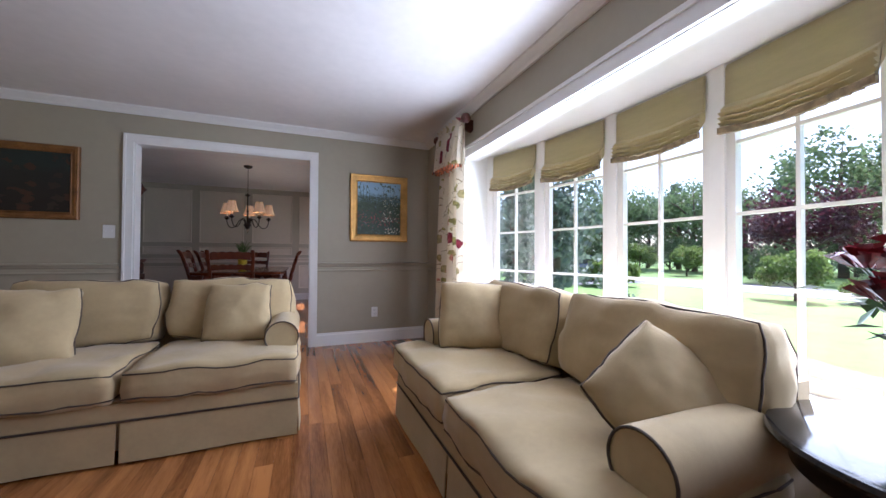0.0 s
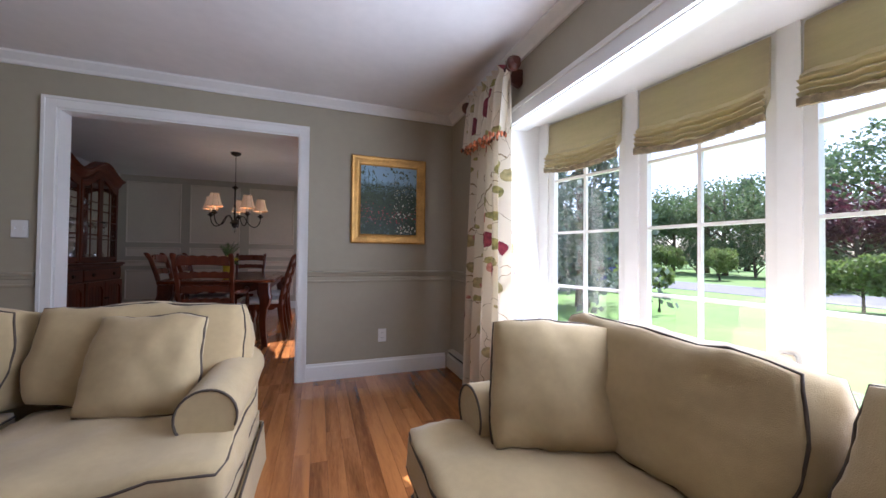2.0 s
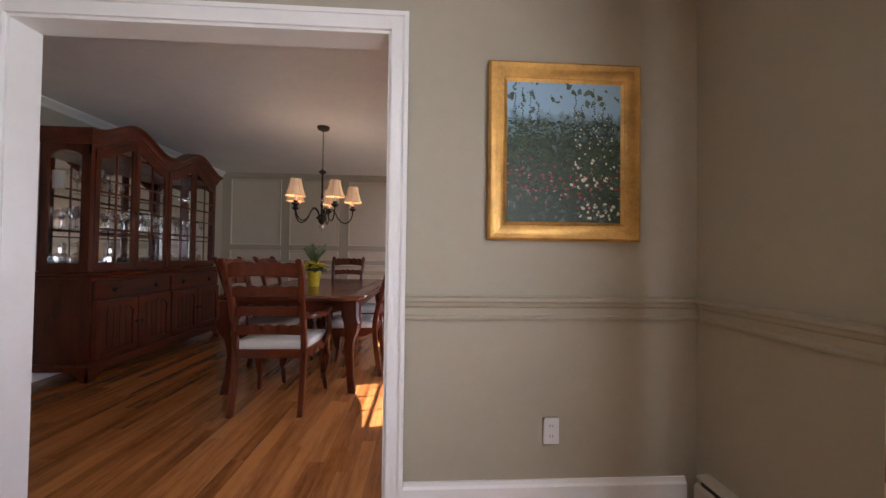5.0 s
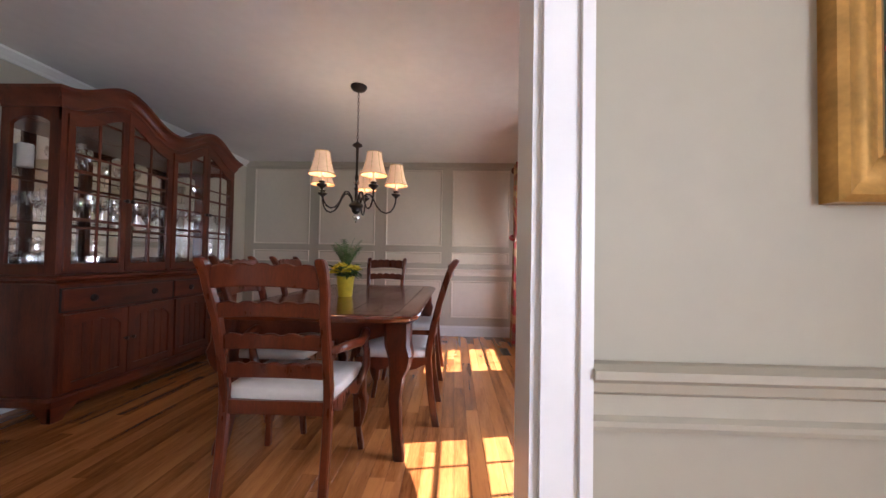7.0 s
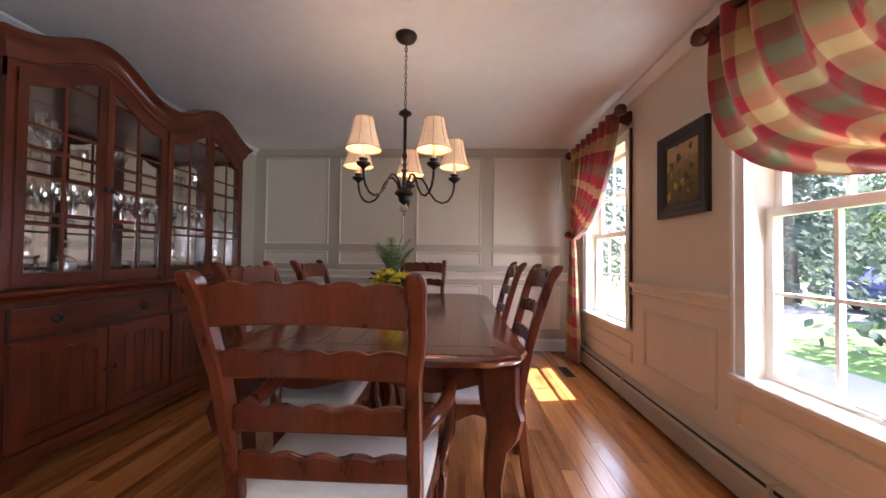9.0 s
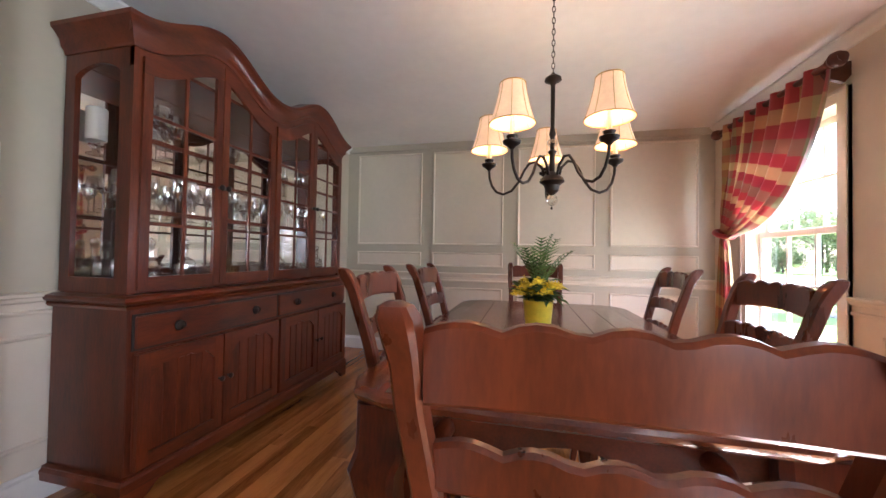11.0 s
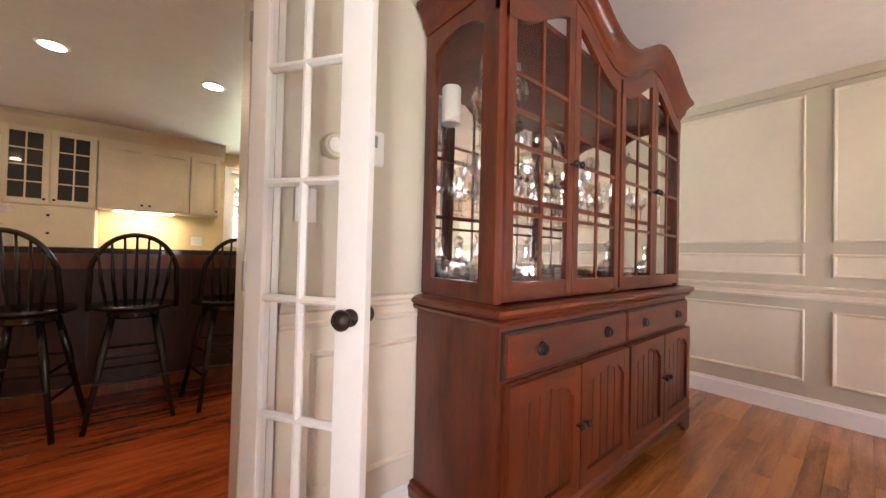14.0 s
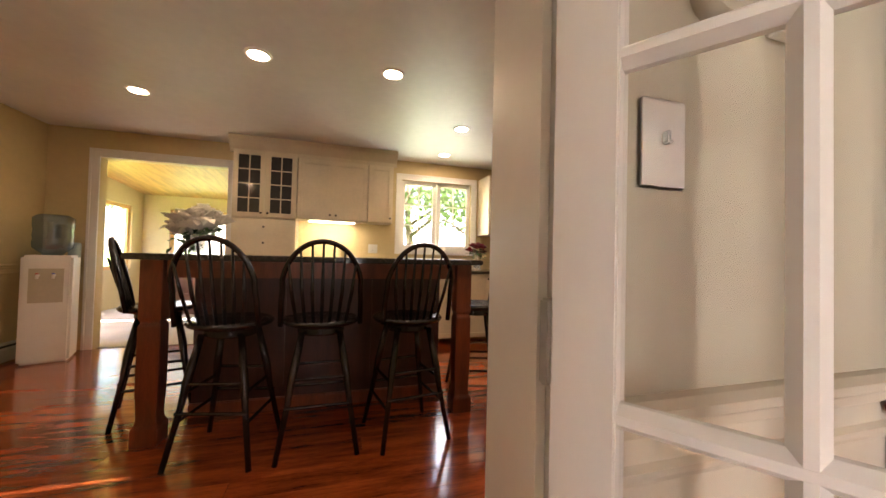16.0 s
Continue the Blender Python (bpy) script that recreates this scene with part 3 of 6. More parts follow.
def crown_mesh(seed, kind, h, r):
    rng = random.Random(seed)
    verts, faces = [], []
    def leaf(c, s):
        n = Vector((rng.gauss(0, 1), rng.gauss(0, 1), rng.gauss(0, 1))).normalized()
        a = n.orthogonal().normalized() * s
        b = n.cross(a).normalized() * s * 0.6
        k = len(verts)
        verts.extend([c - a, c + b, c + a * 1.1, c - b])
        faces.append((k, k + 1, k + 2, k + 3))
    if kind == "conifer":
        for i in range(46):
            z = h * (0.08 + 0.9 * i / 46)
            reach = r * (1 - z / h) ** 0.8 + 0.15
            for j in range(7):
                a = rng.uniform(0, 6.28)
                for k in range(14):
                    t = rng.uniform(0.1, 1)
                    leaf(Vector((math.cos(a) * reach * t, math.sin(a) * reach * t, z - 0.45 * t * t * reach * 0.5)) + Vector((rng.gauss(0, .1), rng.gauss(0, .1), rng.gauss(0, .06))) * r * 0.35, 0.05 * r ** 0.5 + 0.04)
    else:
        clumps = []
        for i in range(26):
            a, b, q = rng.uniform(0, 6.28), rng.uniform(-0.6, 1), rng.uniform(0.35, 1)
            clumps.append((Vector((math.cos(a) * r * q * math.sqrt(1 - 0.7 * b * b), math.sin(a) * r * q * math.sqrt(1 - 0.7 * b * b), h * 0.62 + b * h * 0.34 * q)), r * rng.uniform(0.22, 0.42)))
        for c, cr in clumps:
            for k in range(150):
                d = Vector((rng.gauss(0, 1), rng.gauss(0, 1), rng.gauss(0, 0.8))).normalized() * cr * rng.uniform(0.5, 1.05)
                leaf(c + d, 0.055 * r ** 0.5 + 0.05)
    me = bpy.data.meshes.new("crown")
    me.from_pydata(verts, [], faces)
    return me


def tree(name, label, m, seed, kind, h, r, material, category="tree"):
    ob = thing(name, label, category, m, "garden trees")
    rng = random.Random(seed)
    bm = B()
    t = 0.022 * h
    tube(bm, [(0, 0, -0.1), (0.02 * h, 0.01 * h, h * 0.25), (0, 0.02 * h, h * 0.5), (0.01 * h, 0, h * 0.9)], [t * 1.3, t, t * 0.7, t * 0.15], 9)
    if kind != "conifer":
        for i in range(7):
            a, z = i * 0.9 + rng.random(), h * rng.uniform(0.25, 0.55)
            tube(bm, [(0.01 * h, 0.01 * h, z), (math.cos(a) * r * 0.45, math.sin(a) * r * 0.45, z + h * 0.14), (math.cos(a) * r * 0.8, math.sin(a) * r * 0.8, z + h * 0.2)], [t * 0.5, t * 0.3, t * 0.08], 6)
    part("trunk", bm, M_BARK, ob, smooth=True)
    me = crown_mesh(seed, kind, h, r)
    me.materials.append(material)
    c = new("crown", me)
    c.parent = ob
    return ob
P = lambda x, y, s=1, r=0: Matrix.Translation((x, y, G)) @ Matrix.Rotation(r, 4, "Z") @ Matrix.Scale(s, 4)
spruce = tree("spruce_tree", "grey-green spruce with drooping boughs", P(8.2, 9.6), 1, "conifer", 8, 2.4, M_FOLC)
oak = tree("broadleaf_tree", "tall green broadleaf tree", P(34, 12), 2, "leaf", 10, 4.6, M_FOL)
light = tree("young_tree", "small light green garden tree", P(15.4, 6.5, 0.55), 3, "leaf", 2.9, 1.5, M_FOLL)
plum = tree("purple_tree", "dark purple-leaved plum tree", P(25, 10.2, 0.8), 4, "leaf", 6.4, 3.2, M_FOLP)
rngt = random.Random(5)
for i in range(30):
    y = -36 + i * 3.6
    copy_thing(oak, P(37 + rngt.uniform(-3, 7), y, rngt.uniform(0.62, 1.0), rngt.uniform(0, 6)))
for i in range(34):
    y = -34 + i * 3.1
    m = P(33 + rngt.uniform(-2, 4), y, rngt.uniform(0.35, 0.55), rngt.uniform(0, 6))
    copy_thing(oak, Matrix.Translation((0, 0, -1.3)) @ m)
for i in range(16):
    copy_thing(spruce, P(46 + rngt.uniform(-3, 6), -30 + i * 6.5 + rngt.uniform(-2, 2), rngt.uniform(1.1, 1.6), rngt.uniform(0, 6)))
for x, y, s, r in ((11.5, 17, 1.15, 1), (16, 22, 1.3, 2), (7.5, 24, 1.2, 3), (28, -3, 1.5, 4), (12, 13.5, .55, 1)):
    copy_thing(spruce, P(x, y, s, r))
for x, y, s, r in ((26, 17, 1.3, 2), (27.5, 22, 1.5, 3), (27, 4.5, 1.3, 4)):
    copy_thing(light, P(x, y, s, r))
for x, y, s, r in ((-16, 4, .7, 1), (-18, 8, .8, 2), (-15, 10.5, .7, 3), (-17, -1, .8, 4), (-19, 1.5, .7, 5), (-9, -5, .7, 1), (-12, -6, .7, 2)):
    copy_thing(oak, P(x, y, s, r))
for x, y, s in ((13.9, 12.6, 0.55), (23.4, 10.8, 0.6), (16.3, 5.2, 0.3)):
    tree("garden_shrub", "low rounded green garden shrub", P(x, y, s * 2), int(x * 10), "leaf", 1.0, 1.0, M_FOLL, "shrub")

# ---- soft shapes ----
def puffy(w, d, h, puff=0.25, rnd=0.3, cuts=15, seed=0, wrinkle=0.006, pinch=0.0):
    """A stuffed cushion centred on the origin; returns its bmesh and the map of its surface."""
    def place(p):
        x, y, z = p
        s = Vector((x * math.sqrt(max(0, 1 - y * y / 2 - z * z / 2 + y * y * z * z / 3)), y * math.sqrt(max(0, 1 - x * x / 2 - z * z / 2 + x * x * z * z / 3)), z * math.sqrt(max(0, 1 - x * x / 2 - y * y / 2 + x * x * y * y / 3))))
        q = Vector(p).lerp(s, rnd)
        e = (1 - x * x) * (1 - y * y)
        zz = q.z * (1 + puff * (e ** 0.5 if e > 0 else 0)) * (1 - pinch * (1 - max(e, 0) ** 0.4))
        f = 1 - pinch * 0.12 * (1 - min(1, abs(abs(x) - abs(y))))
        v = Vector((q.x * w / 2 * (1 - pinch * 0.10 * (1 - y * y)), q.y * d / 2 * (1 - pinch * 0.10 * (1 - x * x)), zz * h / 2))
        n = noise.noise_vector(v * 7 + Vector((seed, seed * 2, 0))) * wrinkle + noise.noise_vector(v * 18 + Vector((seed, 0, 3))) * wrinkle * 0.4 + noise.noise_vector(Vector((v.x * 14, v.y * 40, v.z * 40)) + Vector((seed, 0, 9))) * wrinkle * 0.16
        return v + n
    bm = B()
    bmesh.ops.create_cube(bm, size=2)
    bmesh.ops.subdivide_edges(bm, edges=bm.edges, cuts=cuts, use_grid_fill=True)
    for v in bm.verts:
        v.co = place(v.co)
    return bm, place


def rim(place, z, n=10, scale=1.0):
    pts = []
    for a, b in (((-1, -1), (1, -1)), ((1, -1), (1, 1)), ((1, 1), (-1, 1)), ((-1, 1), (-1, -1))):
        for i in range(n):
            t = i / n
            pts.append(place((a[0] + (b[0] - a[0]) * t, a[1] + (b[1] - a[1]) * t, z)))
    return pts


def cushion(name, parent, m, w, d, h, seed, label="", rims=(0.8, -0.8), **k):
    bm, place = puffy(w, d, h, seed=seed, **k)
    bm.transform(m)
    ob = part(name, bm, M_SOFA, parent, label, smooth=True)
    for z in rims:
        bm = tube(B(), rim(place, z), 0.0042, 6, closed=True)
        bm.transform(m)
        part("piping", bm, M_PIPE, ob, "dark brown welt piping", smooth=True)
    return ob


def sofa(m, L, label):
    ob = thing("sofa", label, "sofa", m, "living room sofas")
    D = 0.86
    bm = cube(0.03, L - 0.03, 0.04, D - 0.03, 0.05, 0.285)
    part("frame", bm, M_SOFA, ob, bevel=0.015)
    part("rail", cube(0.01, L - 0.01, 0.012, 0.06, 0.20, 0.30), M_SOFA, ob, bevel=0.012)
    part("welt", tube(B(), [(0.012, D - 0.05, 0.205), (0.006, 0.02, 0.205), (0.012, 0.008, 0.205), (L - 0.012, 0.008, 0.205), (L - 0.006, 0.02, 0.205), (L - 0.012, D - 0.05, 0.205)], 0.005, 6), M_PIPE, ob, "dark brown welt piping")
    def skirt(p0, p1, out):
        n = 14
        bm = B()
        rings = []
        for i in range(n + 1):
            t = i / n
            x, y = p0[0] + (p1[0] - p0[0]) * t, p0[1] + (p1[1] - p0[1]) * t
            f = 0.012 + 0.006 * math.sin(t * 7)
            rings.append([(x, y, 0.205), (x + out[0] * f, y + out[1] * f, 0.012), (x + out[0] * (f - 0.006), y + out[1] * (f - 0.006), 0.012), (x - out[0] * 0.006, y - out[1] * 0.006, 0.205)])
        loft(bm, rings)
        part("skirt", bm, M_SOFA, ob, smooth="auto")
    for p0, p1, o in (((0.012, 0.012), (L / 2 - 0.008, 0.012), (0, -1)), ((L / 2 + 0.008, 0.012), (L - 0.012, 0.012), (0, -1)), ((0.012, 0.03), (0.012, D - 0.03), (-1, 0)), ((L - 0.012, 0.03), (L - 0.012, D - 0.03), (1, 0)), ((0.02, D - 0.02), (L - 0.02, D - 0.02), (0, 1))):
        skirt(p0, p1, o)
    for k in range(2):
        part("arm", B_arm(0.005 if k == 0 else L - 0.205, 0.20, 0.19, D - 0.06), M_SOFA, ob, smooth="auto")
        cx = 0.005 + 0.1 if k == 0 else L - 0.105
        part("piping", tube(B(), [(cx + 0.092 * math.cos(a), 0.187, 0.515 + 0.092 * math.sin(a)) for a in [i * math.pi / 12 - 0.4 for i in range(22)]], 0.0042, 6), M_PIPE, ob, "dark brown welt piping")
    bm = cube(0.06, L - 0.06, D - 0.15, D - 0.01, 0.25, 0.70)
    part("back_frame", bm, M_SOFA, ob, bevel=0.04)
    for k in range(2):
        cw = L / 2 - 0.004
        cushion("seat_cushion", ob, Matrix.Translation((cw / 2 + k * (L / 2 + 0.004), 0.30, 0.375)), cw, 0.66, 0.165, 3 + k, puff=0.22, rnd=0.15, wrinkle=0.016)
        bw = (L - 0.09) / 2
        cushion("back_cushion", ob, Matrix.Translation((0.045 + bw / 2 + k * (bw + 0.002), 0.66, 0.645)) @ Matrix.Rotation(radians(78), 4, "X"), bw, 0.40, 0.20, 7 + k, puff=0.3, rnd=0.3, wrinkle=0.020)
    return ob


def B_arm(x0, w, y0, y1):
    cx, cz, r = x0 + w / 2, 0.515, w / 2 - 0.004
    out = [(cx - r * 0.72, 0.24), (cx - r * 0.72, 0.42)]
    out += [(cx - r * math.cos(a), cz + r * math.sin(a)) for a in [-0.5 + i * (math.pi + 1.0) / 14 for i in range(15)]]
    out += [(cx + r * 0.72, 0.42), (cx + r * 0.72, 0.24)]
    bm = B()
    prism(bm, out, y0, y1, "y")
    return bm


def pillow(m, size, seed, label):
    ob = thing("throw_pillow", label, "pillow", m, "sofa throw pillows")
    bm, place = puffy(size, size, size * 0.30, puff=0.5, rnd=0.22, seed=seed, wrinkle=0.016, pinch=0.28)
    part("cover", bm, M_SOFA, ob, smooth=True)
    part("piping", tube(B(), rim(place, 0.0), 0.006, 6, closed=True), M_PIPE, ob, "dark corded edge", smooth=True)
    return ob


def R(x=0, y=0, z=0):
    return Euler((radians(x), radians(y), radians(z))).to_matrix().to_4x4()


def T(x, y, z=0):
    return Matrix.Translation((x, y, z))

# ---- living room ----
sofa(T(-1.14, 2.235), 1.615, "cream twill loveseat with dark piping on the oak floor")
sofa(T(1.035, 2.29) @ R(0, 0, -90), 1.70, "cream twill sofa with dark piping beside the bow window")
pillow(T(0.10, 2.70, 0.635) @ R(68, 0, -8), 0.38, 1, "square cream pillow leaning on the loveseat back")
pillow(T(-0.86, 2.58, 0.62) @ R(62, 0, 14), 0.44, 2, "plump cream pillow on the loveseat")
pillow(T(1.45, 2.03, 0.645) @ R(72, 0, -24), 0.41, 3, "square cream pillow at the sofa end")
pillow(T(1.49, 0.84, 0.60) @ R(52, 38, -58), 0.345, 4, "slumped cream pillow tipped against the sofa arm")

def end_table(x, y):
    ob = thing("end_table", "round black lacquered end table by the sofa", "table", T(x, y))
    part("top", lathe(B(), [(0.0, 0.585), (0.285, 0.585), (0.30, 0.592), (0.305, 0.602), (0.30, 0.612), (0.285, 0.617), (0.0, 0.617)], n=48), M_GRANITE, ob, smooth="auto")
    part("apron", lathe(B(), [(0.25, 0.52), (0.26, 0.53), (0.26, 0.584)], n=40), M_BLACKW, ob, smooth="auto")
    part("pedestal", lathe(B(), [(0.05, 0.1), (0.07, 0.14), (0.035, 0.25), (0.03, 0.42), (0.06, 0.5), (0.09, 0.52)], n=20), M_BLACKW, ob, smooth="auto")
    for k in range(3):
        a = k * 2.094 + 0.5
        part("leg", tube(B(), [(0.04 * math.cos(a), 0.04 * math.sin(a), 0.15), (0.15 * math.cos(a), 0.15 * math.sin(a), 0.12), (0.25 * math.cos(a), 0.25 * math.sin(a), 0.012)], [0.025, 0.02, 0.014], 8), M_BLACKW, ob, smooth=True)
end_table(1.72, 0.36)

def petals(bm, c, r, n, rng, cup=0.5):
    for i in range(n):
        a, q = i * 2.4, (i / n) ** 0.6
        d = Vector((math.cos(a), math.sin(a), 0))
        s = Vector((-math.sin(a), math.cos(a), 0))
        up = Vector((0, 0, 1))
        base = Vector(c) + d * r * q * 0.35
        mid = base + d * r * q * 0.5 + up * r * (1 - q * cup)
        tip = base + d * r * q * 0.95 + up * r * (0.9 - q * 1.2 * cup) + Vector((rng.gauss(0, .1), rng.gauss(0, .1), rng.gauss(0, .1))) * r
        v = [bm.verts.new(p) for p in (base, mid + s * r * 0.42, tip, mid - s * r * 0.42)]
        bm.faces.new(v)


def leaves(bm, c, spread, n, size, rng, flat=0.6):
    for i in range(n):
        p = Vector(c) + Vector((rng.gauss(0, 1), rng.gauss(0, 1), rng.gauss(0, flat))) * spread
        d = Vector((rng.gauss(0, 1), rng.gauss(0, 1), rng.gauss(0.2, 0.5))).normalized() * size
        s = d.cross(Vector((0.1, 0.2, 1))).normalized() * size * 0.3
        v = [bm.verts.new(q) for q in (p, p + d * 0.5 + s, p + d + Vector((0, 0, -0.2 * size)), p + d * 0.5 - s)]
        bm.faces.new(v)


def bouquet(name, label, m, height, petal, count, spread, bloom, seed, vase_mat, vase=True):
    ob = thing(name, label, "flowers", m)
    rng = random.Random(seed)
    if vase:
        part("vase", lathe(B(), [(0.045, 0), (0.06, 0.03), (0.065, 0.10), (0.045, 0.19), (0.055, 0.24), (0.05, 0.24), (0.04, 0.19), (0.055, 0.1), (0.05, 0.03), (0.0, 0.02)], n=24), vase_mat, ob, smooth=True)
    bs, bl, bp = B(), B(), B()
    for i in range(count):
        a, q = i * 2.4, math.sqrt((i + 0.5) / count) * spread
        c = (math.cos(a) * q, math.sin(a) * q, height + rng.uniform(-0.08, 0.06) - q * 0.35)
        tube(bs, [(0, 0, 0.12), (c[0] * 0.4, c[1] * 0.4, height * 0.6), c], 0.003, 5)
        petals(bp, c, bloom, 22, rng)
        leaves(bl, (c[0], c[1], c[2] - 0.07), 0.03, 6, 0.06, rng)
    part("stem_cluster", bs, M_LEAF, ob)
    part("foliage", bl, M_LEAF, ob)
    part("bloom_cluster", bp, petal, ob)["kind"] = "stuff"
    return ob
bouquet("flower_vase", "deep red roses in a glass vase on the end table", T(1.72, 0.36, 0.618), 0.43, M_ROSE, 12, 0.17, 0.062, 3, M_CRYSTAL)

# pictures
def art_mat(name, top, mid, low, dots, dot_scale, seed):
    m = bpy.data.materials.new(name)
    m.use_nodes = True
    nt = m.node_tree
    b = nt.nodes["Principled BSDF"]
    b.inputs["Roughness"].default_value = 0.5
    tc = nt.nodes.new("ShaderNodeTexCoord")
    sep = nt.nodes.new("ShaderNodeSeparateXYZ")
    nt.links.new(tc.outputs["Generated"], sep.inputs[0])
    n = nt.nodes.new("ShaderNodeTexNoise")
    n.inputs["Scale"].default_value, n.inputs["Detail"].default_value, n.inputs["Distortion"].default_value = 5 + seed, 8, 0.8
    nt.links.new(tc.outputs["Generated"], n.inputs["Vector"])
    a = nt.nodes.new("ShaderNodeMath"); a.operation = "MULTIPLY_ADD"; a.inputs[1].default_value = 0.42
    nt.links.new(n.outputs[0], a.inputs[0]); nt.links.new(sep.outputs[2], a.inputs[2])
    r = nt.nodes.new("ShaderNodeValToRGB")
    e = r.color_ramp.elements
    e[0].position, e[0].color = 0.35, (*low, 1)
    e[1].position, e[1].color = 0.99, (*top, 1)
    k = e.new(0.80); k.color = (*mid, 1)
    k = e.new(0.93); k.color = (*[(p + q) / 2 for p, q in zip(mid, top)], 1)
    nt.links.new(a.outputs[0], r.inputs[0])
    vo = nt.nodes.new("ShaderNodeTexVoronoi"); vo.inputs["Scale"].default_value = dot_scale
    smear = nt.nodes.new("ShaderNodeTexNoise"); smear.inputs["Scale"].default_value, smear.inputs["Detail"].default_value = 16, 4
    nt.links.new(tc.outputs["Generated"], smear.inputs["Vector"])
    brush = nt.nodes.new("ShaderNodeVectorMath"); brush.operation = "MULTIPLY_ADD"; brush.inputs[1].default_value = (0.13, 0.13, 0.13)
    nt.links.new(smear.outputs["Color"], brush.inputs[0]); nt.links.new(tc.outputs["Generated"], brush.inputs[2])
    nt.links.new(brush.outputs[0], vo.inputs["Vector"])
    lt = nt.nodes.new("ShaderNodeMath"); lt.operation = "LESS_THAN"; lt.inputs[1].default_value = 0.36
    nt.links.new(vo.outputs["Distance"], lt.inputs[0])
    n4 = nt.nodes.new("ShaderNodeTexNoise"); n4.inputs["Scale"].default_value = 3.1 + seed
    nt.links.new(tc.outputs["Generated"], n4.inputs["Vector"])
    gt = nt.nodes.new("ShaderNodeMath"); gt.operation = "GREATER_THAN"; gt.inputs[1].default_value = 0.44
    nt.links.new(n4.outputs[0], gt.inputs[0])
    mu = nt.nodes.new("ShaderNodeMath"); mu.operation = "MULTIPLY"
    nt.links.new(lt.outputs[0], mu.inputs[0]); nt.links.new(gt.outputs[0], mu.inputs[1])
    mx = nt.nodes.new("ShaderNodeMix"); mx.data_type = "RGBA"
    nt.links.new(mu.outputs[0], mx.inputs[0]); nt.links.new(r.outputs[0], mx.inputs[6])
    rc = nt.nodes.new("ShaderNodeValToRGB")
    rc.color_ramp.interpolation = "CONSTANT"
    rc.color_ramp.elements[0].color = (*dots[0], 1)
    rc.color_ramp.elements[1].position, rc.color_ramp.elements[1].color = 0.5, (*dots[1], 1)
    sc = nt.nodes.new("ShaderNodeSeparateColor")
    nt.links.new(vo.outputs["Color"], sc.inputs[0]); nt.links.new(sc.outputs[0], rc.inputs[0])
    nt.links.new(rc.outputs[0], mx.inputs[7])
    nt.links.new(mx.outputs[2], b.inputs["Base Color"])
    return m


def picture(label, m, w, h, fw, depth, fmat, art):
    """x across, z up, front towards -y, back on the wall at y = 0."""
    ob = thing("painting", label, "painting", m)
    prof = [(0, 0), (0, depth * 0.8), (0.12, depth), (0.3, depth * 0.85), (0.42, depth * 0.9), (0.8, depth * 0.55), (0.85, depth * 0.62), (1, depth * 0.4), (1, 0)]
    cs = [(-w / 2, -h / 2, 1, 1), (w / 2, -h / 2, -1, 1), (w / 2, h / 2, -1, -1), (-w / 2, h / 2, 1, -1)]
    rings = [[(u + su * k * fw, -t, z + sz * k * fw) for k, t in prof] for u, z, su, sz in cs]
    part("frame", loft(B(), rings + [rings[0]], caps=False), fmat, ob, smooth="auto")
    part("canvas", cube(-w / 2 + fw, w / 2 - fw, -depth * 0.38, -0.002, -h / 2 + fw, h / 2 - fw), art, ob)
    return ob
M_OLDGOLD = mat("old_gilt", (0.22, 0.10, 0.03), 0.45, metal=0.3, vary=0.3, scale=9, bump=0.2, bscale=60)
A1 = art_mat("flower_border_painting", (0.30, 0.48, 0.62), (0.045, 0.075, 0.04), (0.03, 0.05, 0.028), ((0.06, 0.09, 0.05), (0.09, 0.14, 0.12)), 14, 1)
A2 = art_mat("dark_still_life", (0.012, 0.022, 0.02), (0.014, 0.016, 0.014), (0.01, 0.008, 0.007), ((0.05, 0.02, 0.012), (0.03, 0.02, 0.015)), 6, 2)
A3 = art_mat("orchard_painting", (0.46, 0.32, 0.17), (0.22, 0.17, 0.05), (0.12, 0.09, 0.02), ((0.05, 0.05, 0.015), (0.55, 0.38, 0.05)), 5, 4)
hollyhocks = picture("hollyhock garden painting in a wide gilt frame", T(1.308, FRONT, 1.547), 0.668, 0.77, 0.082, 0.035, M_GOLD, A1)
